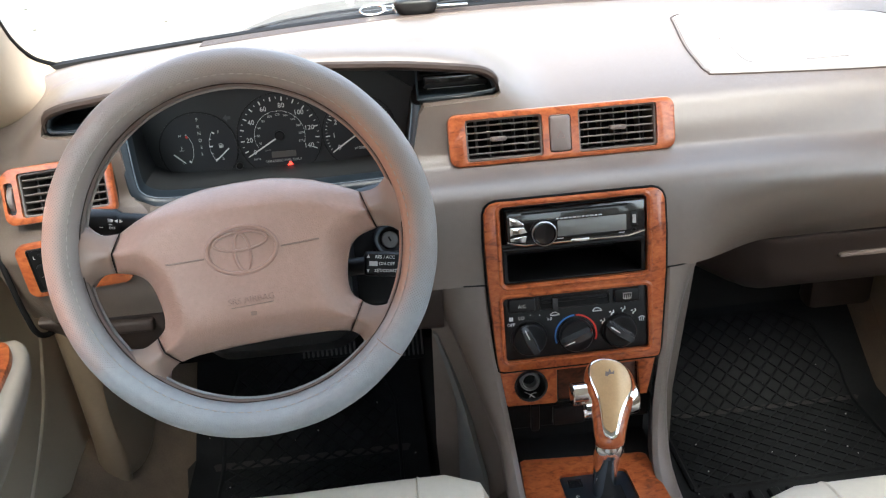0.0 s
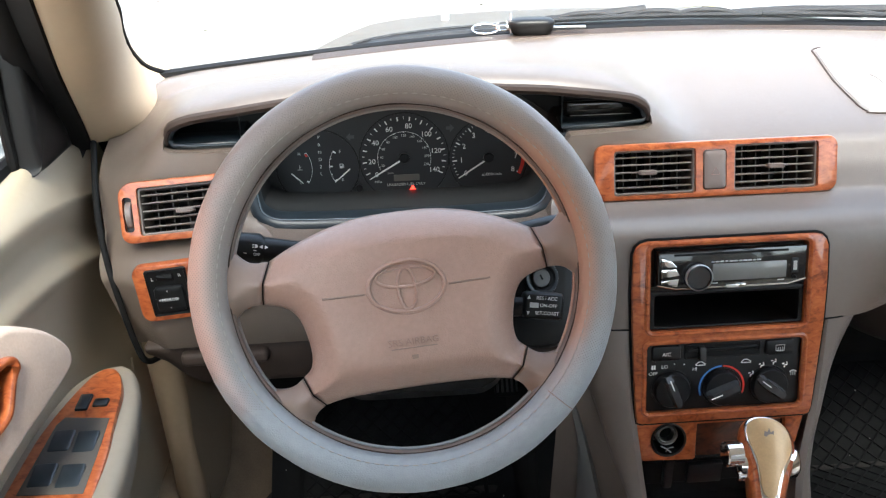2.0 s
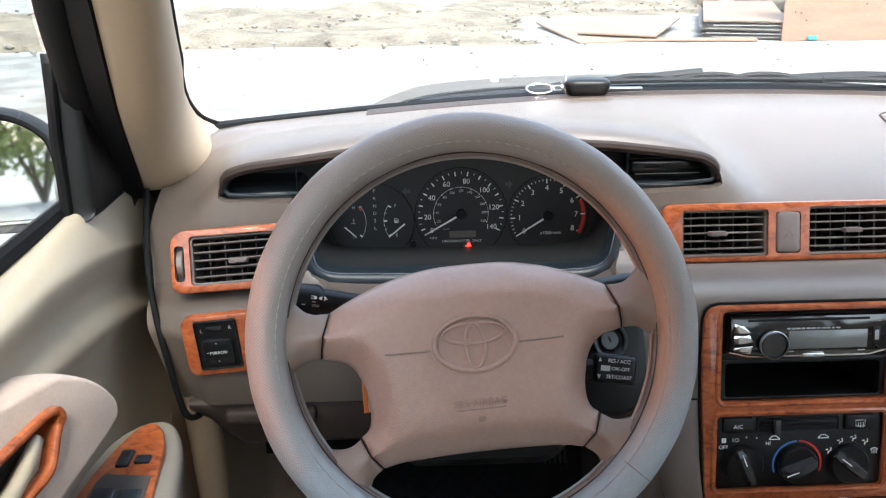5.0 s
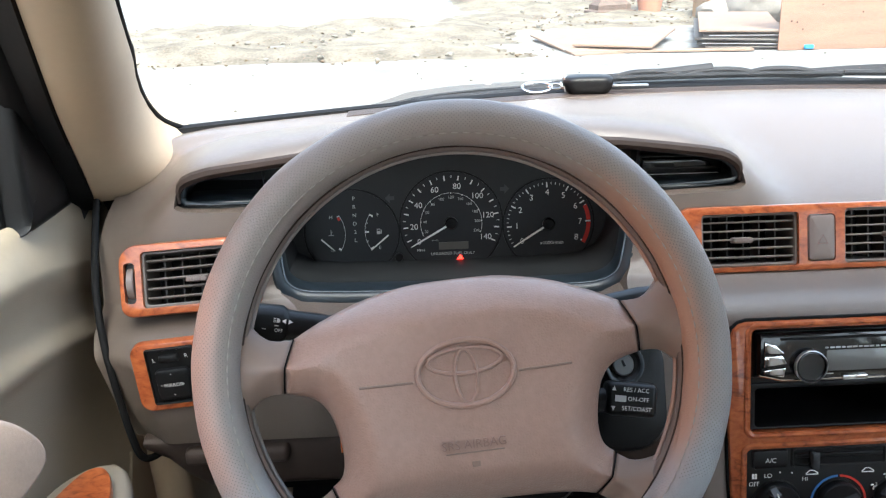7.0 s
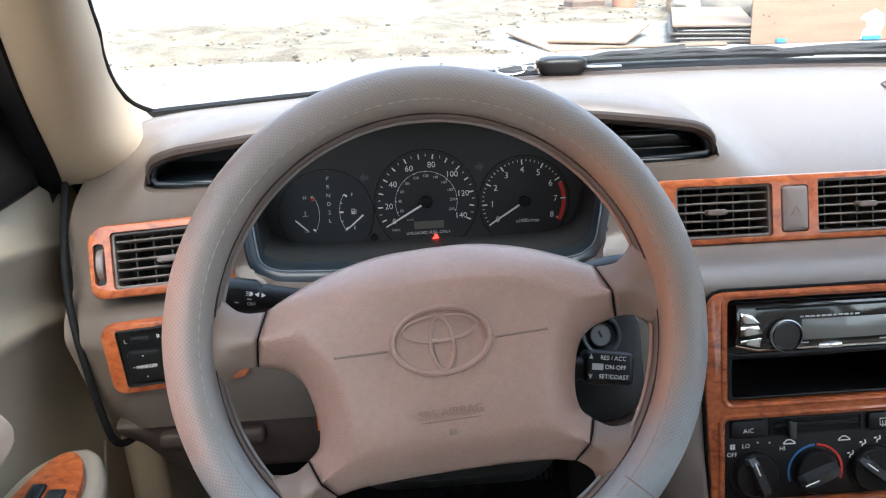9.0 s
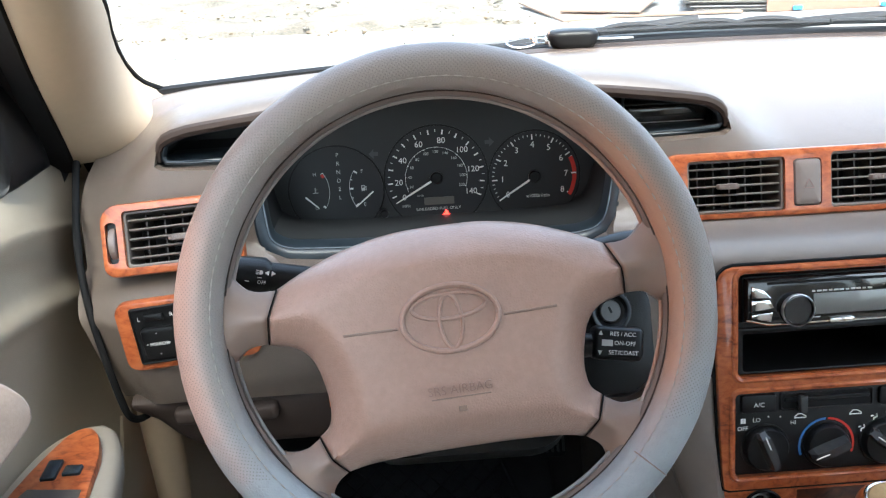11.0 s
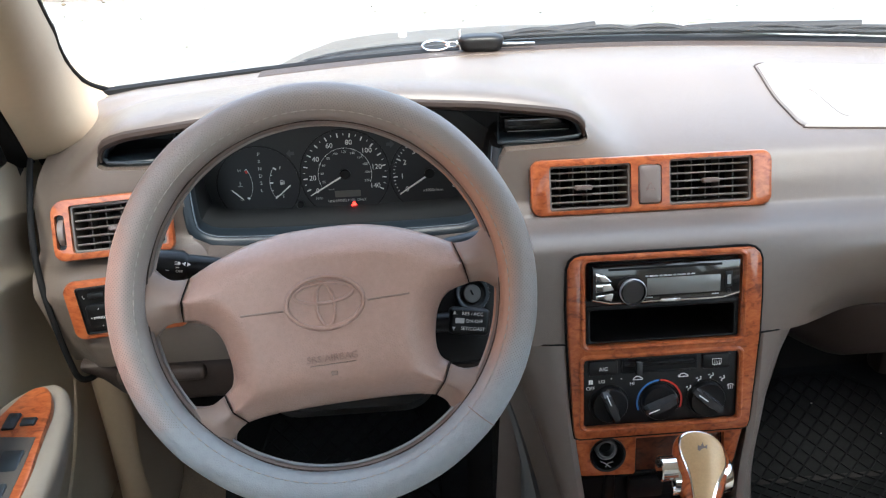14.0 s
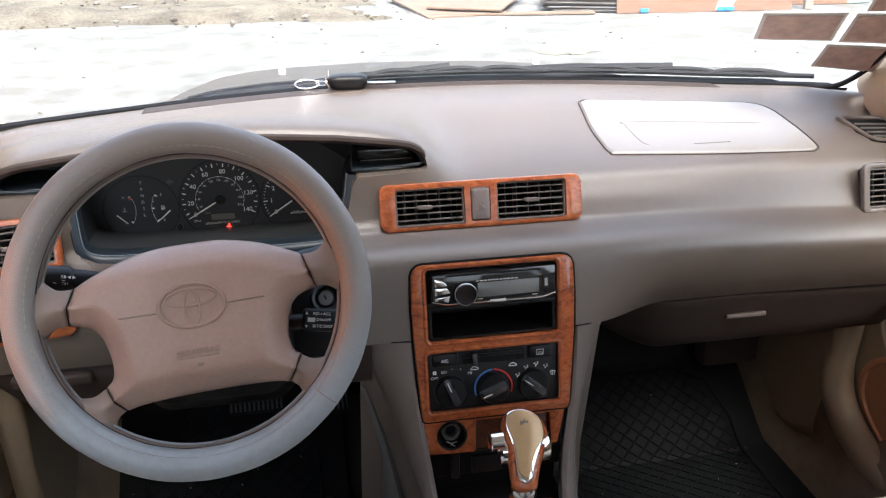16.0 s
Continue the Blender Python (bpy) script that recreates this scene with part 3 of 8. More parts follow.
# U-shaped trim round the dials
u = [(-0.5665, 0.9755), (-0.5640, 0.95), (-0.5590, 0.912), (-0.5515, 0.8945), (-0.533, 0.884), (-0.50, 0.881), (-0.44, 0.8795), (-0.38, 0.879), (-0.32, 0.879), (-0.26, 0.880), (-0.225, 0.882), (-0.205, 0.8915), (-0.194, 0.91),
     (-0.184, 0.95), (-0.179, 0.9765)]
bm = bmesh.new()
cu = spline([(x, 0, z) for x, z in u], 60)
rows, edge = [], []
for i, p in enumerate(cu):
    d = (cu[min(i + 1, 59)] - cu[max(i - 1, 0)]).normalized()
    nrm = Vector((d.z, 0, -d.x)) * -1
    yy = 1.172 + max(0, p.z - 0.905) * 0.45
    row = []
    for a, b in ((0.0015, 0.012), (0.0015, -0.001), (-0.0010, -0.0028), (-0.0040, -0.0022), (-0.0085, 0.002), (-0.0100, 0.006), (-0.0098, 0.03)):
        q = p - nrm * a
        row.append((q.x, yy + b, q.z))
    rows.append(row)
    q = p - nrm * -0.0098
    edge.append((q.x, yy + 0.0042, q.z))
rings(bm, rows, closed=False, caps=False)
part("cluster_trim", bm, BLUEB, dashboard, "glossy blue-black rounded trim")
bm = bmesh.new()
tube(bm, edge, 0.0009, 6)
part("trim_edge", bm, TRIMEDGE, dashboard, "thin pale edge of the trim")

# ---- instrument cluster ----
CLUSTER = panel_frame((-0.368, 1.283, 0.925), 6.0)
cluster = thing("instrument_cluster", CLUSTER, "dark grey instrument cluster with white figures and needles", "instrument cluster")
bm = bmesh.new()
fo = [(-0.196, 0.048), (-0.188, -0.022), (-0.180, -0.052), (-0.160, -0.066), (0.150, -0.066), (0.172, -0.052), (0.180, -0.022), (0.188, 0.048), (0.150, 0.074), (0.06, 0.094), (-0.06, 0.096), (-0.155, 0.074)]
plate(bm, fo, -0.006, 0.0)
part("cluster_face", bm, FACE, cluster)


def arc_pts(cx, cy, r, a0, a1, n):
    return [(cx + r * math.cos(radians(a0 + (a1 - a0) * i / n)), cy + r * math.sin(radians(a0 + (a1 - a0) * i / n))) for i in range(n + 1)]


def arc_band(bm, cx, cy, r0, r1, a0, a1, z, n=24):
    a, b = arc_pts(cx, cy, r0, a0, a1, n), arc_pts(cx, cy, r1, a0, a1, n)
    va, vb = [bm.verts.new((*p, z)) for p in a], [bm.verts.new((*p, z)) for p in b]
    for i in range(n):
        bm.faces.new((va[i], va[i + 1], vb[i + 1], vb[i]))


def tick(bm, cx, cy, r0, r1, a, w, z):
    d, n = Vector((math.cos(radians(a)), math.sin(radians(a)))), Vector((-math.sin(radians(a)), math.cos(radians(a))))
    c = Vector((cx, cy))
    q = [c + d * r0 - n * w / 2, c + d * r1 - n * w / 2, c + d * r1 + n * w / 2, c + d * r0 + n * w / 2]
    bm.faces.new([bm.verts.new((p.x, p.y, z)) for p in q])


def dial(name, cx, cy, rx, ry):
    bm = bmesh.new()
    frame_ring(bm, oval(cx, cy, rx + 0.002, ry + 0.002, 48), oval(cx, cy, rx, ry, 48), -0.001, 0.0012, 0.0004, -0.003)
    g = part(name, bm, BLACK, cluster)
    bm = bmesh.new()
    v = [bm.verts.new((x, y, 0.0006)) for x, y in oval(cx, cy, rx, ry, 48)]
    bm.faces.new(v)
    part("dial_face", bm, DIAL, g)
    return g


def needle(g, cx, cy, r, a, tail=0.0, w=0.0022, hub=0.007):
    bm = bmesh.new()
    d, n = Vector((math.cos(radians(a)), math.sin(radians(a)))), Vector((-math.sin(radians(a)), math.cos(radians(a))))
    c = Vector((cx, cy))
    rows = []
    for s, ww in ((tail, w), (r * 0.6, w * 0.9), (r, w * 0.5)):
        p = c + d * s
        rows.append([(*(p - n * ww / 2), 0.0032), (*(p + n * ww / 2), 0.0032), (*(p + n * ww / 2), 0.0042), (*(p - n * ww / 2), 0.0042)])
    rings(bm, rows)
    part("needle", bm, WHITE, g)
    if hub:
        bm = bmesh.new()
        lathe(bm, [(hub, 0.0006), (hub, 0.004), (hub * 0.8, 0.0055), (0.0001, 0.0058)], 20, Matrix.Translation((cx, cy, 0)))
        part("needle_hub", bm, BLACK, g)


T0 = 0.0014
sp = dial("speedometer", -0.005, 0.0, 0.0575, 0.0585)
PALEP = mat("pale_print", (0.56, 0.56, 0.54), 0.6, mottle=0.03)


def speed_angle(v):
    return 184.5 - 1.74 * (v - 20) if v >= 10 else 201.9 + (10 - v) * 0.75


bm = bmesh.new()
for i in range(2, 29):
    tick(bm, -0.005, 0, 0.0518 if i % 2 else 0.0492, 0.0547, speed_angle(i * 5), 0.0007 if i % 2 else 0.0016, T0)
part("scale_marks", bm, WHITE, sp)
bm = bmesh.new()
for i in range(1, 12):
    tick(bm, -0.005, 0, 0.0338, 0.0352, speed_angle(i * 12.43), 0.0012, T0)
arc_band(bm, -0.005, 0, 0.0347, 0.0351, 205, speed_angle(137), T0, 40)
part("inner_scale", bm, WHITE, sp)
for i in range(8):
    a = radians(speed_angle(i * 20))
    lettering(str(i * 20), 0.0094, WHITE, sp, (-0.005 + 0.0425 * math.cos(a), 0.0425 * math.sin(a), T0), "numeral")
for i in range(1, 12):
    a = radians(speed_angle(i * 12.43))
    lettering(str(i * 20), 0.0046, PALEP, sp, (-0.005 + 0.0298 * math.cos(a), 0.0298 * math.sin(a), T0), "numeral")
for s in (-1, 1):
    bm = bmesh.new()
    cxa, cya = (-0.0735, 0.0310) if s < 0 else (0.0560, 0.0370)
    bm.faces.new([bm.verts.new((cxa - s * x, cya + y, 0.0008)) for x, y in ((-0.0055, 0.0), (0.0, 0.0055), (0.0, 0.0022), (0.0050, 0.0022), (0.0050, -0.0022), (0.0, -0.0022), (0.0, -0.0055))])
    part("turn_arrow", bm, mat("unlit_arrow", (0.060, 0.062, 0.064), 0.6), cluster, "unlit grey turn arrow")
lettering("MPH", 0.0046, PALEP, sp, (-0.0405, -0.0310, T0))
lettering("km/h", 0.0038, DIM, sp, (-0.024, -0.0195, T0))
lettering("UNLEADED FUEL ONLY", 0.0048, PALEP, cluster, (-0.004, -0.0355, T0))
needle(sp, -0.005, 0, 0.0535, 209.5, 0.006)
bm = bmesh.new()
plate(bm, rrect(-0.003, -0.0265, 0.034, 0.0085, 0.001), 0.0004, 0.0016)
part("odometer_window", bm, mat("odometer_glass", (0.105, 0.098, 0.085), 0.4, mottle=0.05), sp)

ta = dial("tachometer", 0.106, -0.005, 0.0510, 0.0515)
B0, B1 = 213.0, -28.0
bm = bmesh.new()
for i in range(41):
    a = B0 + (B1 - B0) * i / 40
    if i % 5 == 0:
        tick(bm, 0.106, -0.005, 0.042, 0.048, a, 0.0016, T0)
    elif i < 32:
        tick(bm, 0.106, -0.005, 0.0455, 0.048, a, 0.0007, T0)
part("scale_marks", bm, WHITE, ta)
bm = bmesh.new()
arc_band(bm, 0.106, -0.005, 0.0435, 0.0482, B0 + (B1 - B0) * 6.2 / 8, B0 + (B1 - B0) * 6.95 / 8, T0 + 0.0003, 10)
arc_band(bm, 0.106, -0.005, 0.0435, 0.0482, B0 + (B1 - B0) * 7.05 / 8, B1 - 2, T0 + 0.0003, 10)
part("red_zone", bm, REDP, ta, "red warning band")
for i in range(9):
    a = radians(B0 + (B1 - B0) * i / 8)
    lettering(str(i), 0.0098, WHITE, ta, (0.106 + 0.0362 * math.cos(a), -0.005 + 0.0362 * math.sin(a), T0), "numeral")
lettering("x1000r/min", 0.0058, WHITE, ta, (0.110, -0.0275, T0))
needle(ta, 0.106, -0.005, 0.047, 212, 0.006)

gg = dial("gauge_dial", -0.118, -0.0085, 0.0525, 0.0500)
for i, ch in enumerate("PRND2L"):
    lettering(ch, 0.0062, PALEP, gg, (-0.1142, 0.0322 - i * 0.00966, T0), "numeral")
bm = bmesh.new()
arc_band(bm, -0.1628, -0.0074, 0.0370, 0.0374, -34, 34, T0, 20)
tick(bm, -0.1628, -0.0074, 0.0338, 0.0374, -31, 0.0022, T0)
tick(bm, -0.1628, -0.0074, 0.0345, 0.0374, 33.5, 0.0008, T0)
part("temperature_scale", bm, WHITE, gg)
bm = bmesh.new()
arc_band(bm, -0.0659, -0.0067, 0.0370, 0.0374, 146, 214, T0, 20)
for a in (147.5, 163.5, 180, 197, 212.5):
    wide = a in (147.5, 180, 212.5)
    tick(bm, -0.0659, -0.0067, 0.0328 if wide else 0.0350, 0.0374, a, 0.0020 if wide else 0.0008, T0)
part("fuel_scale", bm, WHITE, gg)
bm = bmesh.new()
arc_band(bm, -0.1628, -0.0074, 0.0335, 0.0366, 25.5, 32, T0 + 0.0002, 6)
part("red_zone", bm, REDP, gg, "red warning band")
for ch, x, y in (("H", -0.141, 0.0116), ("C", -0.1416, -0.0268), ("F", -0.0881, 0.0126), ("E", -0.0871, -0.0254)):
    lettering(ch, 0.0056, PALEP if ch != "C" else DIM, gg, (x, y, T0), "numeral")
needle(gg, -0.1528, -0.0132, 0.0200, -43.6, 0.0, 0.0016, 0)
needle(gg, -0.0766, -0.0106, 0.0266, 219.9, 0.0, 0.0018, 0)
bm = bmesh.new()
plate(bm, rrect(-0.0878, -0.0067, 0.0042, 0.0060, 0.0006), 0.0006, T0)
box(bm, (-0.0847, -0.0070, 0.001), (0.0008, 0.0046, 0.0008))
fs = part("fuel_symbol", bm, PALEP, gg)
bm = bmesh.new()
box(bm, (-0.0878, -0.0052, 0.0015), (0.0028, 0.0018, 0.0006))
part("symbol_window", bm, DIAL, fs)
bm = bmesh.new()
box(bm, (-0.1416, -0.0062, 0.001), (0.0009, 0.0058, 0.0008))
box(bm, (-0.1406, -0.0056, 0.001), (0.0016, 0.0006, 0.0008))
box(bm, (-0.1416, -0.0094, 0.001), (0.0062, 0.0007, 0.0008))
part("temperature_symbol", bm, DIM, gg)
bm = bmesh.new()
lathe(bm, [(0.0019, 0.0002), (0.0019, 0.0016), (0.0, 0.0018)], 10, Matrix.Translation((0.0045, -0.0398, 0)))
box(bm, (0.0045, -0.0442, 0.001), (0.0072, 0.0056, 0.0014), 0.0012, 1)
tube(bm, [(0.0005, -0.0420, 0.0018), (0.0085, -0.0470, 0.0018)], 0.0006, 6)
part("seat_belt_lamp", bm, REDLAMP, cluster, "lit red seat belt warning lamp")
bm = bmesh.new()
lathe(bm, [(0.0048, 0), (0.0048, 0.006), (0.0038, 0.0075), (0.0, 0.0078)], 18, Matrix.Translation((-0.066, -0.0375, 0)))
part("trip_button", bm, BLACK, cluster)


# ---- air vents ----
def vent(parent, cx, cy, w, h, slats, fins, tab=(0.0, 0.0)):
    """Louvred outlet: frame, horizontal slats, fins behind and a thumb tab."""
    bm = bmesh.new()
    frame_ring(bm, rrect(cx, cy, w, h, 0.004), rrect(cx, cy, w - 0.006, h - 0.006, 0.003), -0.02, 0.0005, 0.001, -0.045)
    v = part("vent", bm, SLAT, parent)
    bm = bmesh.new()
    box(bm, (cx, cy, -0.050), (w, h, 0.006))
    part("vent_back", bm, DEEP, v)
    for i in range(fins):
        bm = bmesh.new()
        x = cx - w / 2 + w * (i + 1) / (fins + 1)
        box(bm, (x, cy, -0.026), (0.0016, h - 0.007, 0.022), m=None)
        part("fin", bm, DARKT, v)
    for i in range(slats):
        y = cy - h / 2 + h * (i + 1) / (slats + 1)
        bm = bmesh.new()
        box(bm, (0, 0, 0), (w - 0.007, 0.0022, 0.011), 0.0008, 1, Matrix.Translation((cx, y, -0.007)) @ pose(0, 0, 0, -3, 0, 0))
        part("slat", bm, SLAT, v)
    bm = bmesh.new()
    box(bm, (cx + tab[0], cy + tab[1], 0.001), (0.021, 0.0058, 0.012), 0.0022, 2)
    for k in range(7):
        box(bm, (cx + tab[0] - 0.0078 + 0.0026 * k, cy + tab[1], 0.0071), (0.0010, 0.0044, 0.0012))
    part("thumb_tab", bm, TAUPE, v)
    return v


def bezel(parent, outer, holes, z0, z1, material, name="bezel", label=""):
    """A veneered plate with rounded edges and openings cut through it."""
    bm = bmesh.new()
    plate(bm, outer, z0, z1, 0.003)
    ob = part(name, bm, material, parent, label)
    cuts = []
    for h in holes:
        c = bmesh.new()
        rings(c, [[(x, y, z0 - 0.02) for x, y in h], [(x, y, z1 + 0.02) for x, y in h]])
        c.transform(parent.matrix_world)
        cuts.append(c)
    if cuts:
        bpy.context.view_layer.update()
        bool_cut(ob, cuts)
    return ob


vc = thing("centre_vent_panel", VENT_C, "burl veneer panel with two louvred air vents", "air vent")
bezel(vc, rrect(0, 0, 0.298, 0.068, 0.013), [rrect(-0.0765, -0.001, 0.100, 0.054, 0.004), rrect(0.0725, 0, 0.104, 0.056, 0.004), rrect(-0.0035, -0.001, 0.029, 0.048, 0.004)], -0.004, 0.0045, BURL)
vent(vc, -0.0765, -0.001, 0.100, 0.054, 5, 5, (-0.008, 0.0))
vent(vc, 0.0725, 0, 0.104, 0.056, 5, 5, (0.0, 0.0))
bm = bmesh.new()
plate(bm, rrect(-0.0035, -0.001, 0.0275, 0.0465, 0.004), -0.02, 0.0065, 0.003, 0.001)
hz = part("hazard_switch", bm, TAUPE, vc, "taupe switch with a faint red triangle")
bm = bmesh.new()
tri = [Vector((-0.0035 + 0.0058 * math.cos(radians(90 + 120 * k)), -0.004 + 0.0058 * math.sin(radians(90 + 120 * k)), 0.0073)) for k in range(3)]
tube(bm, tri, 0.0005, 6, True)
part("hazard_triangle", bm, mat("faded_red", (0.235, 0.120, 0.105), 0.5), hz)

vl = thing("side_vent_panel", VENT_L, "burl veneer panel with a louvred air vent beside the door", "air vent")
bezel(vl, rrect(0, 0, 0.136, 0.071, (0.009, 0.018, 0.012, 0.009)), [rrect(0.007, 0, 0.106, 0.055, 0.004), rrect(-0.0575, -0.002, 0.011, 0.040, 0.004)], -0.004, 0.0045, BURL)
vent(vl, 0.007, 0, 0.106, 0.055, 5, 5, (0.0, -0.003))
bm = bmesh.new()
box(bm, (-0.0575, -0.002, -0.004), (0.0105, 0.039, 0.004))
part("wheel_slot", bm, BLACK, vl)
bm = bmesh.new()
t = bmesh.new()
lathe(t, [(0.0165, -0.0035), (0.0175, -0.0025), (0.0175, 0.0025), (0.0165, 0.0035)], 28)
add(bm, t, Matrix.Translation((-0.0575, -0.002, -0.0105)) @ pose(0, 0, 0, 0, 90, 0))
part("thumbwheel", bm, TAUPE, vl)

vr = thing("side_vent_panel", VENT_R, "taupe louvred air vent at the passenger end", "air vent")
bm = bmesh.new()
frame_ring(bm, rrect(0, 0, 0.118, 0.080, 0.010), rrect(0, 0, 0.098, 0.062, 0.006), -0.004, 0.004, 0.003)
part("bezel", bm, DASH, vr)
vent(vr, 0, 0, 0.098, 0.062, 6, 4)

# demister outlet on the passenger side of the dash top
DEM = Matrix.Translation((0.704, 1.268, 0.9765)) @ pose(0, 0, 0, 16, 0, -12)
dem = thing("demister_vent", DEM, "narrow taupe demister vent on the dash top", "air vent")
bm = bmesh.new()
frame_ring(bm, [(0.055, 0.030), (0.010, 0.040), (-0.052, 0.043), (-0.060, 0.038), (-0.030, -0.024), (-0.018, -0.034), (0.055, -0.040)], [(0.050, 0.025), (0.008, 0.034), (-0.047, 0.038), (-0.051, 0.035), (-0.025, -0.021), (-0.015, -0.028), (0.050, -0.034)], -0.006, 0.004, 0.002)
part("bezel", bm, DASH, dem)
bm = bmesh.new()
box(bm, (0.004, -0.001, -0.001), (0.095, 0.070, 0.003))
part("vent_back", bm, DEEP, dem)
for i in range(4):
    bm = bmesh.new()
    y = -0.021 + i * 0.0125
    xl = -0.020 - 0.464 * (y + 0.021)
    box(bm, ((xl + 0.049) / 2, y, 0.0010), (0.049 - xl, 0.0038, 0.004), 0.0006, 1)
    part("slat", bm, SLAT, dem)

# ---- passenger airbag cover on the dash top ----
def on_top(x, y, lift=0.0):
    """Height of the dash top at a place in the plan."""
    pts = spline([Vector((0, a, b)) for a, b in dash_profile(x)], 90)
    for p, q in zip(pts, pts[1:]):
        if q.y <= y <= p.y:
            f = (p.y - y) / max(1e-6, p.y - q.y)
            return p.z + (q.z - p.z) * f + lift
    return pts[0].z + lift


def top_line(bm, pts, r, lift, n=60, closed=False):
    cu = spline([(x, y, 0) for x, y in pts], n)
    tube(bm, [(p.x, p.y, on_top(p.x, p.y, lift)) for p in cu], r, 6, closed)


air = thing("passenger_airbag_cover", Matrix.Identity(4), "taupe airbag cover let into the dash top", "airbag cover")
PAD = [(0.2195, 1.262), (0.2245, 1.250), (0.240, 1.2435), (0.393, 1.2300), (0.540, 1.2225), (0.560, 1.2245), (0.5695, 1.234), (0.5700, 1.27), (0.5680, 1.318), (0.560, 1.360), (0.535, 1.3865), (0.48, 1.400), (0.408, 1.4120), (0.262, 1.4385), (0.243, 1.4400), (0.2325, 1.432), (0.2300, 1.418), (0.2190, 1.33)]
bm = bmesh.new()
ring = spline([(x, y, 0) for x, y in PAD + [PAD[0]]], 120)[:-1]
tube(bm, [(p.x, p.y, on_top(p.x, p.y, 0.0002)) for p in ring], 0.0014, 6, True)
part("cover_seam", bm, SHADED_DARK, air, "dark seam round the cover")
bm = bmesh.new()
rows = []
for f, up in ((0.985, -0.001), (0.975, 0.0018), (0.955, 0.0028), (0.8, 0.003), (0.6, 0.003), (0.4, 0.003), (0.2, 0.003), (0.04, 0.003)):
    rows.append([(0.394 + (p.x - 0.394) * f, 1.325 + (p.y - 1.325) * f, on_top(0.394 + (p.x - 0.394) * f, 1.325 + (p.y - 1.325) * f, up)) for p in ring])
rings(bm, rows)
part("cover_pad", bm, PADTOP, air)
bm = bmesh.new()
top_line(bm, [(0.292, 1.262), (0.283, 1.275), (0.279, 1.33), (0.284, 1.343), (0.40, 1.330), (0.511, 1.314)], 0.0006, 0.0031, 40)
for k in range(9):
    top_line(bm, [(0.367 + 0.007 * k, 1.2575), (0.3695 + 0.007 * k, 1.2575), (0.372 + 0.007 * k, 1.2575)], 0.0009, 0.0031, 4)
part("embossed_marks", bm, DASH, air, "faint embossed lines")

# strip along the windscreen
bm = bmesh.new()
rows = []
for i in range(71):
    x = -0.50 + i * (1.02 / 70)
    yw, zw = screen_base(x)
    rows.append([(x, yw - 0.050, on_top(x, yw - 0.050) - 0.001), (x, yw - 0.048, on_top(x, yw - 0.048) + 0.0012), (x, yw - 0.008, on_top(x, yw - 0.010) + 0.0022), (x, yw - 0.004, zw - 0.002)])
rings(bm, rows, caps=False)
part("defroster_strip", bm, SHADED_DARK, dashboard)
bm = bmesh.new()
rows = []
for i in range(91):
    x = -0.715 + i * (1.43 / 90)
    yw, zw = screen_base(x)
    rows.append([(x, yw - 0.006, zw - 0.003), (x, yw - 0.004, zw + 0.0035), (x, yw + 0.012, zw + 0.005), (x, yw + 0.02, zw - 0.004)])
rings(bm, rows, caps=False)
structure("trim_screen_seal", bm, SEAL, "black rubber seal along the windscreen base")

# ---- lower dash: knee panel, mirror switch panel, glove box ----
knee = thing("knee_panel", Matrix.Translation((-0.45, 1.08, 0.74)), "taupe plastic panel under the steering column, darkened for shade", "trim panel")
bm = bmesh.new()
rows = []
for i in range(29):
    x = -0.698 + i * 0.0187
    e = ease(0.62, 0.735, -x)
    k = 0.026 * ease(0.19, 0.32, -x)
    prof = spline([(x, 1.083 + 1.6 * k, 0.768 - 0.36 * k), (x, 1.081 + 1.5 * k, 0.757 - 0.40 * k), (x, 1.088 + 1.5 * k + 0.004 * e, 0.722 - 0.3 * k), (x, 1.106 + 1.4 * k + 0.008 * e, 0.696 - 0.35 * k), (x, 1.19, 0.680), (x, 1.23, 0.678)], 20)
    top = prof[0].z
    prof = [Vector((p.x, p.y, top - (top - p.z) * (1 - 0.62 * ease(0.640, 0.698, -x)))) for p in prof]
    rows.append([(p.x + 0.45, p.y - 1.08, p.z - 0.74) for p in prof] + [(x + 0.45, 1.24 - 1.08, 0.768 - 0.36 * k - 0.74)])
rings(bm, rows)
# shade under the dash is in this panel's colour
part("panel", bm, SHADED_DARK, knee)
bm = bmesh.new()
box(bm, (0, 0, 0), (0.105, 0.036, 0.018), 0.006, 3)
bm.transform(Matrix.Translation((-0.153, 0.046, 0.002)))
part("coin_drawer", bm, SHADED_DARK, knee)

sw = thing("mirror_switch_panel", SWITCH, "burl veneer panel with a black mirror switch", "switch panel")
bm = bmesh.new()
plate(bm, rrect(0.003, 0, 0.130, 0.070, 0.012), -0.006, 0.004, 0.003)
part("bezel", bm, BURL, sw)
bm = bmesh.new()
frame_ring(bm, rrect(-0.024, 0.001, 0.047, 0.058, 0.003), rrect(-0.024, 0.001, 0.042, 0.053, 0.002), 0.0, 0.0065, 0.0015)
ms = part("mirror_switch", bm, BLACK, sw)
bm = bmesh.new()
plate(bm, rrect(-0.024, 0.001, 0.043, 0.054, 0.002), 0.0, 0.0046)
part("switch_base", bm, BLACK, ms)
bm = bmesh.new()
plate(bm, rrect(-0.024, -0.0065, 0.033, 0.0315, 0.005), 0.003, 0.009, 0.002, 0.0006)
part("switch_pad", bm, BLACK, ms)
bm = bmesh.new()
plate(bm, rrect(-0.025, 0.0195, 0.018, 0.007, 0.001), 0.003, 0.0075, 0.001)
part("selector", bm, BLACK, ms)
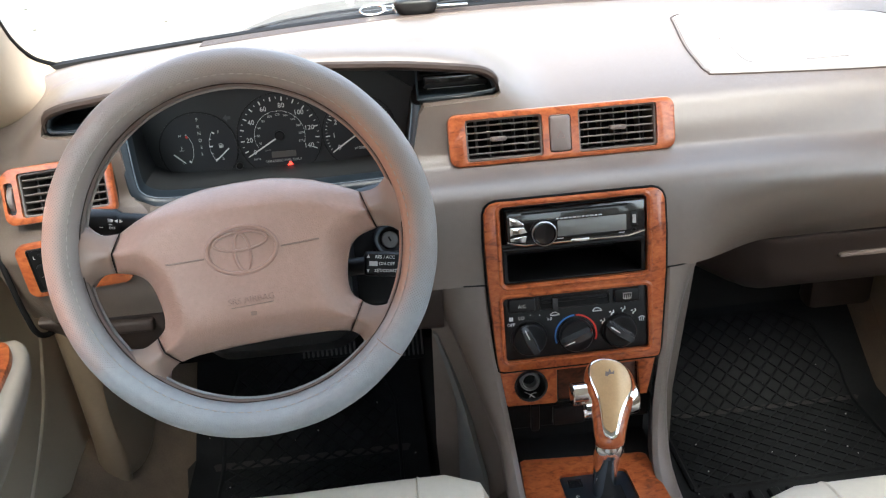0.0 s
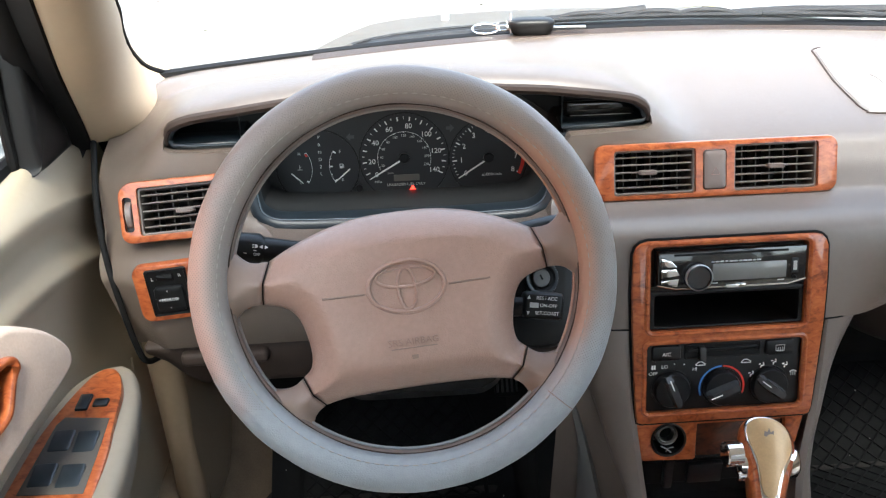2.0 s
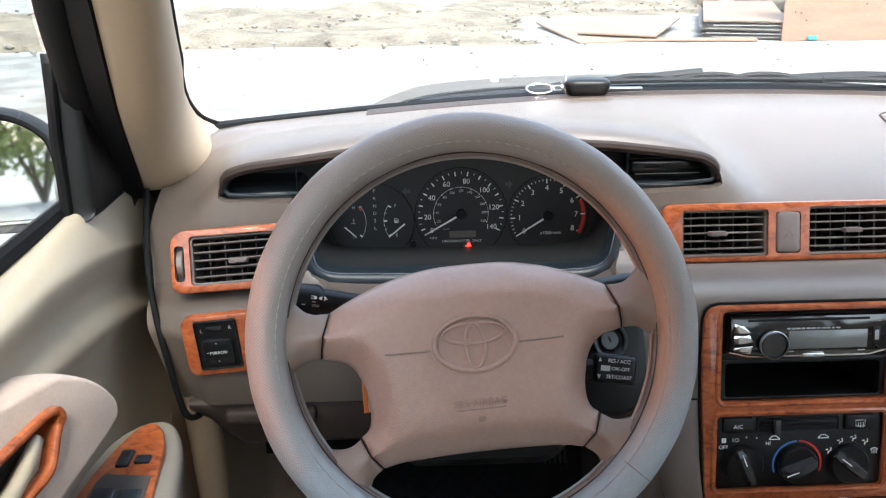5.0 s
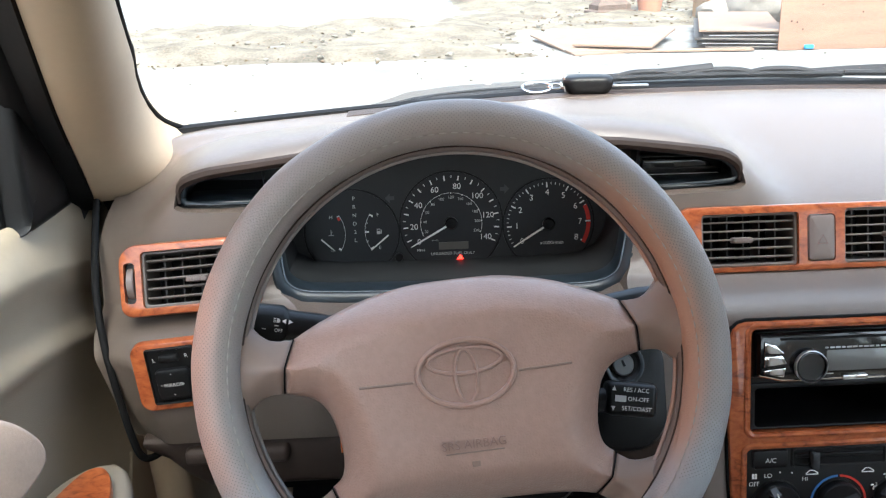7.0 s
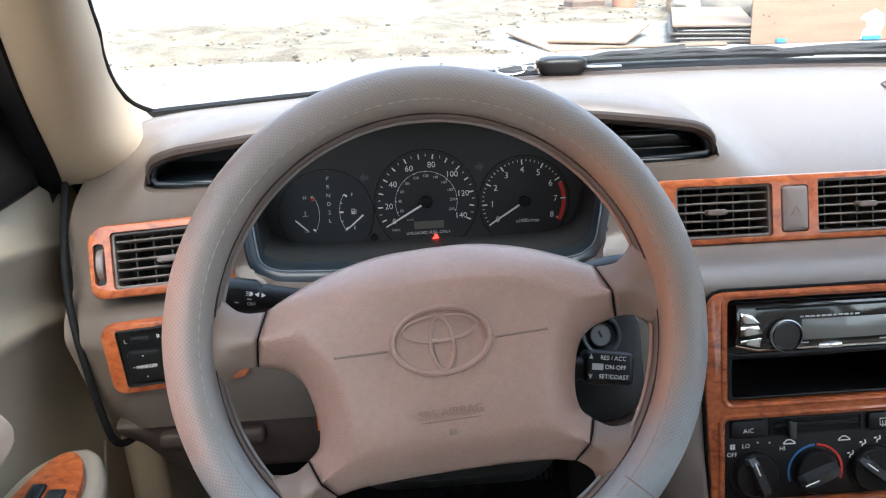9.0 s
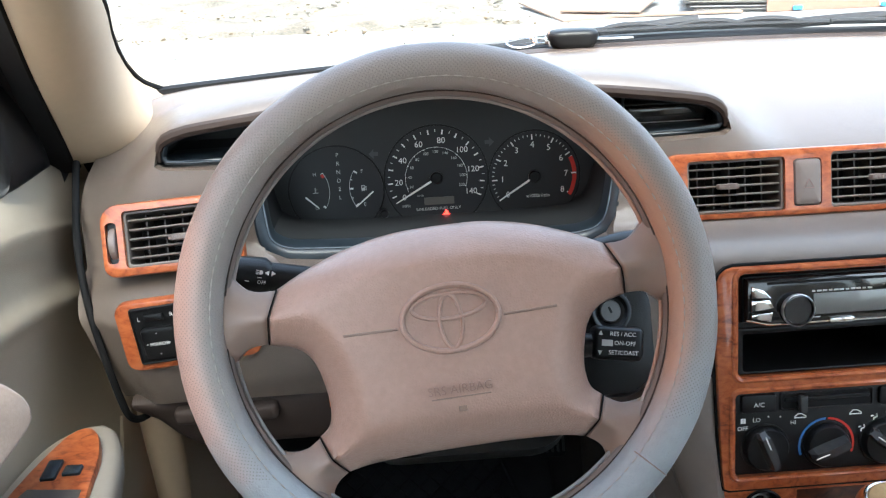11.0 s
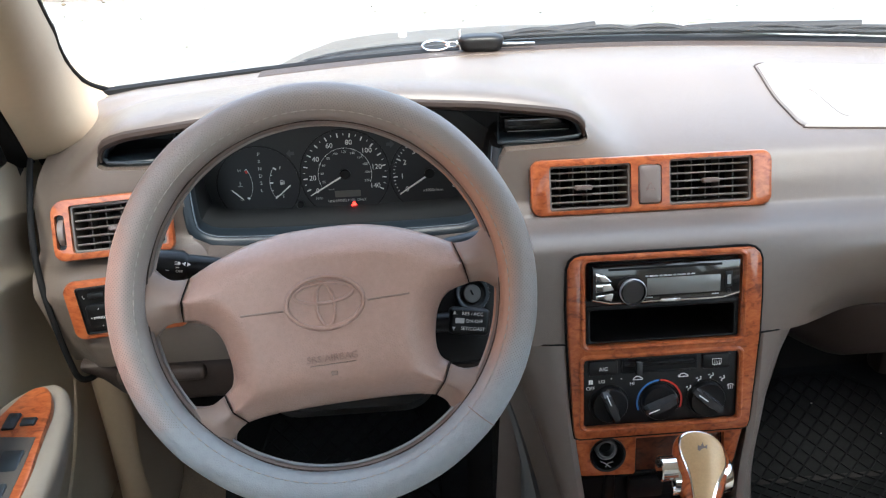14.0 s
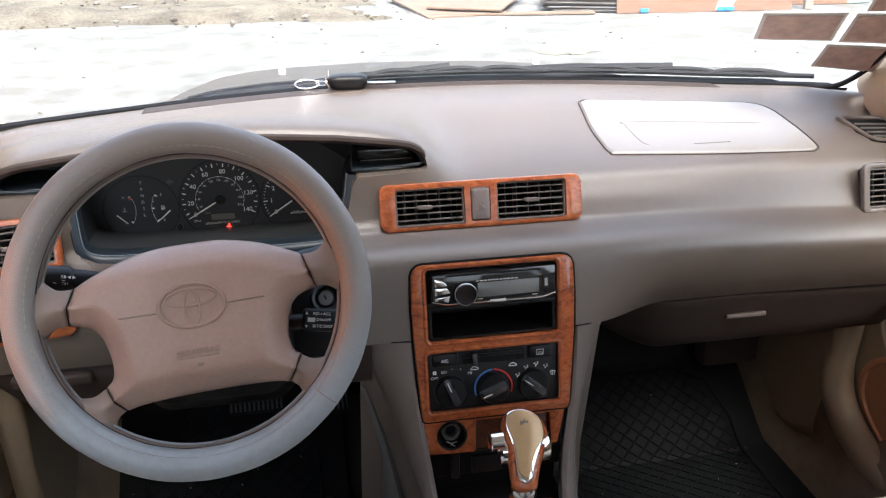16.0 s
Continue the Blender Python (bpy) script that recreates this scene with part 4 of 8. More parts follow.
lettering("MIRROR", 0.0050, WHITE, ms, (-0.024, -0.0065, 0.0100))
lettering("L", 0.0058, WHITE, ms, (-0.0395, 0.0185, 0.0052))
lettering("R", 0.0058, WHITE, ms, (-0.0085, 0.0200, 0.0052))
for x, y, a in ((-0.025, 0.0045, 0), (-0.025, -0.0165, 180), (-0.0355, -0.006, 90), (-0.0145, -0.006, 270)):
    bm = bmesh.new()
    bm.faces.new([bm.verts.new((0.0009 * math.cos(radians(90 + 120 * k)), 0.0009 * math.sin(radians(90 + 120 * k)), 0)) for k in range(3)])
    bm.transform(Matrix.Translation((x, y, 0.0098)) @ pose(0, 0, 0, 0, 0, a))
    part("arrow", bm, WHITE, ms)
bm = bmesh.new()
plate(bm, rrect(0.042, -0.004, 0.040, 0.030, 0.003), 0.002, 0.0062, 0.002)
part("blank_switch", bm, BLACK, sw)

glove = thing("glove_box", Matrix.Translation((0.47, 1.17, 0.70)), "taupe glove box lid under the dash, darkened for shade", "glove box")
bm = bmesh.new()
rows = []
for i in range(27):
    x = 0.175 + i * 0.0218
    e = 1 - ease(0.19, 0.33, x)
    top = 0.7515 - 0.006 * ease(0.4, 0.7, x) - 0.006 * e
    prof = spline([(x, 1.166 + 0.03 * e, top), (x, 1.160 + 0.034 * e, top - 0.008), (x, 1.176 + 0.045 * e, 0.705 + 0.012 * e), (x, 1.200 + 0.045 * e, 0.655 + 0.035 * e), (x, 1.232 + 0.05 * e, 0.624 + 0.045 * e), (x, 1.30, 0.612 + 0.045 * e)], 20)
    rows.append([(p.x - 0.47, p.y - 1.17, p.z - 0.70) for p in prof] + [(x - 0.47, 0.12, 0.045)])
rings(bm, rows)
# lid coloured darker than the dash to stand for its shade
part("lid", bm, SHADED_DARK, glove)
bm = bmesh.new()
box(bm, (-0.02, 0.006, 0.004), (0.072, 0.012, 0.008), 0.003, 2)
part("latch", bm, TAUPE, glove, "taupe plastic latch")

# ---- steering wheel ----
WHEEL = panel_frame((-0.3815, 0.923, 0.938), 25.5, 0.0, 4.5)
wheel = thing("steering_wheel", WHEEL, "four-spoke steering wheel in a grey-beige laced leather cover", "steering wheel")
RIM, TUBE = 0.1786, 0.0175


def rim_section(a, k, n):
    ph = 2 * math.pi * k / n
    r = TUBE * (1 + 0.012 * math.sin(9 * a) * math.cos(ph) + 0.008 * math.sin(23 * a + 1))
    return ((RIM + r * math.cos(ph)) * math.cos(a), (RIM + r * math.cos(ph)) * math.sin(a), r * 0.98 * math.sin(ph))


bm = bmesh.new()
rows = [[rim_section(2 * math.pi * i / 160, k, 26) for k in range(26)] for i in range(160)]
rings(bm, rows, loop=True, caps=False)
part("rim_cover", bm, COVER, wheel)


def rim_curve(r, z, n=160, a0=0.0, a1=360.0):
    return [(r * math.cos(radians(a0 + (a1 - a0) * i / n)), r * math.sin(radians(a0 + (a1 - a0) * i / n)), z) for i in range(n)]


bm = bmesh.new()
tube(bm, rim_curve(RIM - TUBE * 0.86, -0.0070), 0.0050, 10, True)
part("rim_core", bm, mat("rim_plastic", (0.185, 0.148, 0.130), 0.4, grain=0.2, grain_scale=800, mottle=0.06), wheel, "bare brown plastic inner edge")
bm = bmesh.new()
tube(bm, rim_curve(RIM - TUBE * 1.12, -0.0135), 0.0017, 8, True)
part("cover_hem", bm, COVER, wheel, "pale hem of the cover")
bm = bmesh.new()
tube(bm, rim_curve(RIM - TUBE * 1.0, -0.0015), 0.0010, 6, True)
part("cover_edge", bm, SHADED_DARK, wheel)
# laced seam on the inner face of the cover
bm = bmesh.new()
rs, zs = RIM - TUBE * 0.62, TUBE * 0.775
tube(bm, rim_curve(rs, zs - 0.0004), 0.0007, 6, True)
part("cover_seam", bm, COVER, wheel)
bm = bmesh.new()
for i in range(122):
    a = 2 * math.pi * i / 122
    p = Vector((rs * math.cos(a), rs * math.sin(a), zs + 0.0006))
    d = Vector((-math.sin(a), math.cos(a), 0))
    tube(bm, [p - d * 0.0027, p, p + d * 0.0027], [0.0003, 0.0007, 0.0003], 6)
st = part("stitching", bm, STITCH, wheel, "pale thread stitches")
tagged(st, kind="stuff")
bm = bmesh.new()
for i in range(40):
    ph = radians(-100 + 240 * i / 39)
    a = radians(-45.5)
    rr = TUBE + 0.0002
    v = ((RIM + rr * math.cos(ph)) * math.cos(a), (RIM + rr * math.cos(ph)) * math.sin(a), rr * math.sin(ph))
    if i:
        tube(bm, [last, v], 0.0005, 5)
    last = v
part("cover_joint", bm, SPOKE, wheel)

HALF = [(0.0, 0.0635), (0.035, 0.0622), (0.070, 0.0552), (0.100, 0.0440), (0.1235, 0.0325), (0.1345, -0.0075), (0.1140, -0.0135), (0.1030, -0.0255), (0.0975, -0.044), (0.0958, -0.060), (0.0985, -0.0725),
        (0.1065, -0.0800), (0.0890, -0.1095), (0.070, -0.1060), (0.035, -0.1040), (0.0, -0.1035)]


def pad_outline():
    """The airbag pad's outline, corners kept and the long sides rounded."""
    seg = [HALF[0:5], HALF[4:6], HALF[5:12], HALF[11:13], HALF[12:16]]
    right = []
    for s in seg:
        q = spline([(x, y, 0) for x, y in s], max(3, len(s) * 4)) if len(s) > 2 else [Vector((*s[0], 0)), Vector((*s[0], 0)).lerp(Vector((*s[1], 0)), 0.5), Vector((*s[1], 0))]
        right += [(p.x, p.y) for p in q[:-1]]
    right.append(HALF[-1])
    left = [(-x, y) for x, y in right[1:-1]][::-1]
    return (right + left)[::-1]


def pad_height(x, y):
    return 0.012 - 0.25 * x * x - 0.010 * ease(0.03, 0.066, y) - 0.008 * ease(0.06, 0.11, -y)


po = pad_outline()


def to_edge(x, y):
    """Distance from a point to the pad's outline."""
    best = 1.0
    for (ax, ay), (bx, by) in zip(po, po[1:] + po[:1]):
        dx, dy = bx - ax, by - ay
        mx, my = abs(ax + bx) / 2, (ay + by) / 2
        if abs(mx - (0.1235 + (0.0325 - my) * 0.275)) < 0.0012 and -0.0075 < my < 0.0325 or abs(mx - (0.1065 - (-0.08 - my) * 0.593)) < 0.0012 and -0.1095 < my < -0.08:
            continue
        t = max(0.0, min(1.0, ((x - ax) * dx + (y - ay) * dy) / max(1e-9, dx * dx + dy * dy)))
        best = min(best, math.hypot(x - ax - t * dx, y - ay - t * dy))
    return best


def pad_z(x, y):
    d = to_edge(x, y)
    return pad_height(x, y) - (0.026 - 0.004 * ease(0.015, 0.045, y)) * max(0.0, 1 - d / 0.030) ** 1.75


def pad_mesh():
    """The pad: a domed face meshed finely inside its outline, with rolled edges and a wall behind."""
    pts = []
    for d in (0.0, 0.0009, 0.0022, 0.0040):
        o = inset(po, d) if d else po
        pts += [(x, y, pad_z(x, y) - 0.005 * (1 - d / 0.004) ** 2.2) for x, y in o if d == 0 or inside(x, y)]
    step, j = 0.0034, 0
    y = -0.112
    while y < 0.066:
        x = -0.138 + (step / 2 if j % 2 else 0)
        while x < 0.138:
            if inside(x, y) and all_edge(x, y) > 0.0058:
                pts.append((x, y, pad_z(x, y)))
            x += step
        y += step * 0.9
        j += 1
    n = len(po)
    edges = [(i, (i + 1) % n) for i in range(n)]
    v2, _, faces, origin, _, _ = geometry.delaunay_2d_cdt([Vector(p[:2]) for p in pts], edges, [tuple(range(n))], 1, 1e-7)
    bm = bmesh.new()
    vs = [bm.verts.new((v.x, v.y, pts[o[0]][2] if o else pad_z(v.x, v.y))) for v, o in zip(v2, origin)]
    for f in faces:
        bm.faces.new([vs[k] for k in f])
    back = {k: v for v, o in zip(vs, origin) for k in o}
    lip = [back[k] for k in range(n)]
    for d, dz in ((0.003, 0.037), (0.010, 0.042)):
        low = [bm.verts.new((x, y, pad_height(x, y) - dz)) for x, y in inset(po, d)]
        for k in range(n):
            bm.faces.new((lip[k], lip[(k + 1) % n], low[(k + 1) % n], low[k]))
        lip = low
    return bm


def inside(x, y):
    odd = False
    for (ax, ay), (bx, by) in zip(po, po[1:] + po[:1]):
        if (ay > y) != (by > y) and x < (bx - ax) * (y - ay) / (by - ay) + ax:
            odd = not odd
    return odd


def all_edge(x, y):
    """Distance to the whole outline, joints included."""
    best = 1.0
    for (ax, ay), (bx, by) in zip(po, po[1:] + po[:1]):
        dx, dy = bx - ax, by - ay
        t = max(0.0, min(1.0, ((x - ax) * dx + (y - ay) * dy) / max(1e-9, dx * dx + dy * dy)))
        best = min(best, math.hypot(x - ax - t * dx, y - ay - t * dy))
    return best


bm = pad_mesh()
pad = part("airbag_pad", bm, PADV, wheel, "pinkish taupe vinyl airbag pad", 60)

# moulded emblem: an oval with crossed loops, and the lines beside it
bm = bmesh.new()


def emboss(pts, r, closed=True):
    tube(bm, [(x, y, pad_height(x, y) + 0.0015) for x, y in pts], r, 8, closed, 1.0)


emboss(oval(0, -0.0055, 0.0345, 0.0232, 48), 0.0021)
emboss(oval(0, -0.0080, 0.0080, 0.0190, 32), 0.0015)
emboss(oval(0, 0.0030, 0.0265, 0.0090, 40), 0.0015)
part("emblem", bm, PADV, pad)
# grooves, letters and marks coloured darker to draw the shade of their relief
for s in (-1, 1):
    bm = bmesh.new()
    tube(bm, [(s * (0.038 + 0.0385 * i / 8), -0.0085 + 0.0006 * i / 8, pad_height(0.04 + 0.0385 * i / 8, 0) + 0.0001) for i in range(9)], 0.0010, 6)
    part("groove_shade", bm, SPOKE, pad)
lettering("SRS AIRBAG", 0.0088, mat("relief_shade_vinyl", (0.315, 0.205, 0.165), 0.4), pad, (0.0, -0.0560, pad_height(0, -0.056) + 0.0006), depth=0.0007)
bm = bmesh.new()
tube(bm, [(-0.021, -0.0615, pad_height(0.021, -0.0615)), (0.021, -0.0615, pad_height(0.021, -0.0615))], 0.0006, 6)
box(bm, (0.0, -0.070, pad_height(0, -0.07) + 0.0002), (0.006, 0.004, 0.001), 0.0004, 1)
part("embossed_marks", bm, SPOKE, pad)


def spoke(a, b, c, d, zb):
    """An arm from the pad (a to b) to the rim (c to d): flush with the pad at its joint, sweeping out into the rim at both edges."""
    bm = bmesh.new()
    rows = []
    A, B, C, D = (Vector((*p, 0)) for p in (a, b, c, d))
    for s in (0.0, 0.012, 0.03, 0.06, 0.11, 0.17, 0.24, 0.31, 0.38, 0.45, 0.52, 0.59, 0.66, 0.73, 0.80, 0.87, 0.94, 1.0):
        p, q = A.lerp(C, s), B.lerp(D, s)
        mid, half = (p + q) / 2, (p - q) / 2
        half = half * (1 - 0.05 * math.sin(math.pi * min(1.0, s * 1.4)) + 0.80 * max(0.0, (s - 0.14) / 0.58) ** 2.3)
        groove = 0.0042 * max(0.0, 1 - s / 0.06) ** 2.2
        ring = []
        for k in range(17):
            u = -math.cos(math.pi * k / 16)
            pt = mid + half * u
            j = (A + B) / 2 + (A - B) / 2 * u
            z0 = pad_z(j.x, j.y)
            z1 = zb - 0.013 * abs(u) ** 2.6
            f = ease(0.0, 0.75, s)
            ring.append((pt.x, pt.y, z0 * (1 - f) + z1 * f - 0.003 * math.sin(math.pi * s) * (1 - u * u) - groove))
        for u in (0.94, 0.5, -0.5, -0.94):
            pt = mid + half * u
            ring.append((pt.x, pt.y, -0.028))
        rows.append(ring)
    rings(bm, rows)
    return bm


for s in (-1, 1):
    for a, b, c, d, zb in (((0.1237, 0.0318), (0.1345, -0.0070), (0.174, 0.036), (0.175, -0.010), 0.004), ((0.1067, -0.0806), (0.0896, -0.1090), (0.1440, -0.1010), (0.1180, -0.1300), 0.001)):
        sk = part("spoke", spoke((s * a[0], a[1]), (s * b[0], b[1]), (s * c[0], c[1]), (s * d[0], d[1]), zb), SPOKE, wheel, "", 75)
        bm = bmesh.new()
        A, B = Vector((s * a[0], a[1])), Vector((s * b[0], b[1]))
        line = [A.lerp(B, k / 16) for k in range(17)]
        tube(bm, [(p.x, p.y, pad_z(p.x, p.y) - 0.0036) for p in line], 0.0006, 6)
        part("joint_gap", bm, SEAL, sk, "dark joint between spoke and pad")
# hub behind the pad
bm = bmesh.new()
lathe(bm, [(0.050, -0.13), (0.052, -0.05), (0.075, -0.036), (0.080, -0.022), (0.0, -0.021)], 28, Matrix.Translation((0, -0.02, 0)))
part("hub_back", bm, BLACK, wheel)

# ---- steering column with its stalks ----
COL = panel_frame((-0.3815, 0.923, 0.938), 25.5)
col = thing("steering_column", COL, "dark steering column shroud with stalks and ignition lock", "steering column")
bm = bmesh.new()
rows = []
for z, w, h, x, y in ((-0.076, 0.074, 0.062, 0.012, -0.038), (-0.086, 0.088, 0.076, 0.012, -0.044), (-0.13, 0.092, 0.084, 0.012, -0.050), (-0.22, 0.092, 0.086, 0.012, -0.058), (-0.30, 0.092, 0.086, 0.012, -0.062)):
    rows.append([(xx, yy, z) for xx, yy in rrect(x, y, 2 * w, 2 * h, 0.035, 6)])
rings(bm, rows)
part("shroud", bm, BLACK, col)
bm = bmesh.new()
rows = []
for z, w, h in ((-0.1285, 0.034, 0.036), (-0.131, 0.038, 0.042), (-0.14, 0.040, 0.046), (-0.22, 0.041, 0.050), (-0.30, 0.041, 0.050)):
    rows.append([(xx, yy, z) for xx, yy in rrect(0.135, -0.034, 2 * w + 0.022, 2 * h + 0.02, 0.030, 6)])
rings(bm, rows)
part("lock_housing", bm, BLACK, col)
bm = bmesh.new()
tube(bm, [(-0.060, 0.020, -0.085), (-0.10, 0.028, -0.078), (-0.140, 0.034, -0.068)], [0.011, 0.0115, 0.0125], 14)
tube(bm, [(-0.138, 0.034, -0.068), (-0.142, 0.0345, -0.067), (-0.172, 0.0374, -0.0612), (-0.1805, 0.0384, -0.0592), (-0.1845, 0.0388, -0.0584)], [0.012, 0.0155, 0.0158, 0.0135, 0.007], 18)
stk = part("light_stalk", bm, BLACK, col, "black light switch stalk")
STK = Matrix.Translation((-0.155, 0.0365, -0.0478)) @ pose(0, 0, 0, 0, 0, -10) @ Matrix.Scale(0.8, 4)
for txt, x, y in (("OFF", 0.018, -0.0058),):
    ob = lettering(txt, 0.0048, WHITE, stk, (0, 0, 0))
    ob.matrix_local = STK @ Matrix.Translation((x, y, 0.0006))
bm = bmesh.new()
box(bm, (0.004, -0.0058, 0.001), (0.004, 0.0009, 0.0005))
box(bm, (0.0155, -0.0012, 0.001), (0.004, 0.0009, 0.0005))
plate(bm, [(0.0150, 0.0018), (0.0170, 0.0018), (0.0184, 0.0030), (0.0184, 0.0048), (0.0170, 0.0060), (0.0150, 0.0060)], 0.0006, 0.0013, 0.0002)
for k in range(3):
    box(bm, (0.0130, 0.0022 + 0.0017 * k, 0.001), (0.0026, 0.0007, 0.0005))
for k in (-1, 1):
    cx = 0.0255 + 0.0030 * k
    plate(bm, [(cx - 0.0018 * k, 0.0016), (cx + 0.0024 * k, 0.0040), (cx - 0.0018 * k, 0.0064)][::k], 0.0006, 0.0013, 0.0001)
bm.transform(STK)
part("stalk_symbols", bm, WHITE, stk)
bm = bmesh.new()
tube(bm, [(0.060, 0.030, -0.085), (0.10, 0.036, -0.080), (0.150, 0.044, -0.072), (0.168, 0.046, -0.068)], [0.009, 0.0085, 0.0095, 0.008], 12)
part("wiper_stalk", bm, BLUEB, col, "black wiper stalk")
# cruise control stalk
bm = bmesh.new()
CR = Matrix.Translation((0.137, -0.0375, -0.060)) @ pose(0, 0, 0, 0, 4, -7)
box(bm, (0, 0, -0.010), (0.041, 0.027, 0.022), 0.005, 3, CR)
tube(bm, [(0.05, -0.038, -0.085), (0.085, -0.038, -0.078), (0.12, -0.0375, -0.072)], 0.010, 12)
cr = part("cruise_stalk", bm, BLACK, col, "black cruise control lever")
for txt, x, y, s in (("RES / ACC", 0.002, 0.0078, 0.0048), ("ON-OFF", 0.004, 0.0006, 0.0048), ("SET/COAST", 0.003, -0.0070, 0.0048)):
    ob = lettering(txt, s, WHITE, cr, (0, 0, 0))
    ob.matrix_local = CR @ Matrix.Translation((x, y, 0.0013))
bm = bmesh.new()
box(bm, (-0.0105, 0.0006, 0.0012), (0.009, 0.0050, 0.0004), m=CR)
for y, f in ((0.0085, 1), (-0.0075, -1)):
    t = bmesh.new()
    t.faces.new([t.verts.new(p) for p in ((-0.018, y - 0.0018 * f, 0.0013), (-0.0145, y - 0.0018 * f, 0.0013), (-0.01625, y + 0.002 * f, 0.0013))])
    add(bm, t, CR)
part("stalk_symbols", bm, LABELW, cr)
# ignition lock
bm = bmesh.new()
IG = Matrix.Translation((0.147, -0.013, -0.127)) @ pose(0, 0, 0, 0, 10, 0) @ Matrix.Scale(0.66, 4)
lathe(bm, [(0.030, -0.06), (0.030, 0.0), (0.0285, 0.004), (0.0225, 0.0045), (0.0165, -0.003), (0.0150, -0.006)], 32, IG, True)
ig = part("ignition_surround", bm, BLACK, col)
bm = bmesh.new()
lathe(bm, [(0.0150, -0.006), (0.0150, 0.000), (0.0135, 0.0015), (0.0, 0.0018)], 32, IG)
part("ignition_lock", bm, mat("worn_barrel", (0.10, 0.10, 0.10), 0.42, metal=0.5, mottle=0.15), ig, "worn metal key barrel")
bm = bmesh.new()
lathe(bm, [(0.0285, 0.003), (0.0275, 0.0055), (0.0245, 0.0058), (0.0225, 0.0045)], 32, IG, True)
part("ignition_ring", bm, BLUEB, ig, "metal ring round the key barrel")
bm = bmesh.new()
box(bm, (0.0, 0.002, 0.0018), (0.0030, 0.009, 0.0012), m=IG @ pose(0, 0, 0, 0, 0, 25))
part("key_slot", bm, DEEP, ig)
# orange and white tag below the column
tag = thing("hanging_tag", Matrix.Translation((-0.479, 1.045, 0.806)) @ pose(0, 0, 0, 78, 0, 12), "white paper tag with an orange edge and pale print", "tag")
bm = bmesh.new()
box(bm, (0, 0, 0), (0.022, 0.034, 0.0008))
part("paper", bm, PAPER, tag)
bm = bmesh.new()
box(bm, (-0.0085, 0, 0.0006), (0.005, 0.034, 0.0008))
part("edge_band", bm, ORANGE, tag)
for k in range(4):
    bm = bmesh.new()
    box(bm, (0.003, 0.010 - k * 0.006, 0.0006), (0.012, 0.0015, 0.0006))
    part("print_bar", bm, LABELW, tag)

# ---- centre stack ----
stack = thing("centre_stack_bezel", STACK, "glossy burl veneer surround of the centre stack", "trim panel")
SO = [(0.100, 0.1080), (-0.100, 0.1080), (-0.1075, 0.1060), (-0.1130, 0.1010), (-0.1160, 0.0930), (-0.1175, 0.05), (-0.1165, 0.0), (-0.1135, -0.06), (-0.1105, -0.110), (-0.1085, -0.1185), (-0.103, -0.1205),
      (0.100, -0.1205), (0.1055, -0.1185), (0.1080, -0.110), (0.1120, -0.06), (0.1165, 0.0), (0.1175, 0.05), (0.1160, 0.093), (0.1130, 0.1010), (0.1075, 0.1060)]
bezel(stack, SO, [rrect(-0.002, 0.0495, 0.188, 0.103, 0.006), rrect(-0.0035, -0.0620, 0.190, 0.0865, 0.005)], -0.012, 0.006, BURL, "surround")
for o, gap in ((rrect(-0.002, 0.0495, 0.188, 0.103, 0.006), 0.0065), (rrect(-0.0035, -0.0620, 0.190, 0.0865, 0.005), 0.0065)):
    bm = bmesh.new()
    frame_ring(bm, inset(o, -gap), inset(o, -0.0006), 0.004, 0.0082, 0.0030)
    part("bead", bm, BURL, stack, "raised veneer bead round the opening")
bm = bmesh.new()
tube(bm, [(x, y, 0.0005) for x, y in inset(SO, -0.0012)], 0.0018, 6, True)
part("edge_gap", bm, SEAL, stack)

radio = thing("car_radio", STACK @ Matrix.Translation((0, 0.072, -0.002)), "black and chrome car radio with a grey display", "car radio")
bm = bmesh.new()
box(bm, (0, 0, -0.06), (0.180, 0.050, 0.12), 0.001, 1)
part("chassis", bm, BLACK, radio)
bm = bmesh.new()
plate(bm, [(0.0885, 0.0235), (-0.0885, 0.0235), (-0.0885, -0.018), (-0.066, -0.0225), (0.066, -0.0225), (0.0885, -0.018)], 0.0, 0.011, 0.003)
fp = part("faceplate", bm, GLOSSB, radio)
bm = bmesh.new()
tube(bm, [(-0.0885, -0.0165, 0.0095), (-0.067, -0.0215, 0.0105), (0.067, -0.0215, 0.0105), (0.0885, -0.0165, 0.0095)], 0.0013, 8)
tube(bm, [(-0.0875, 0.0225, 0.0085), (0.0875, 0.0225, 0.0085)], 0.0006, 6)
part("chrome_edge", bm, CHROME, fp, "chrome lower edge")
bm = bmesh.new()
lathe(bm, [(0.0162, 0.010), (0.0158, 0.016), (0.0145, 0.0205), (0.0135, 0.0215), (0.0128, 0.0195), (0.0, 0.0192)], 36, Matrix.Translation((-0.0425, -0.0065, 0)))
part("volume_knob", bm, GLOSSB, fp)
bm = bmesh.new()
lathe(bm, [(0.0156, 0.0150), (0.0158, 0.0205), (0.0150, 0.0212), (0.0147, 0.0195)], 36, Matrix.Translation((-0.0425, -0.0065, 0)), True)
part("knob_ring", bm, STEEL, fp, "metal ring")
bm = bmesh.new()
plate(bm, rrect(0.020, -0.0035, 0.088, 0.0205, 0.001), 0.0108, 0.0118, 0.0003)
part("display", bm, LCD, fp, "grey unlit display")
bm = bmesh.new()
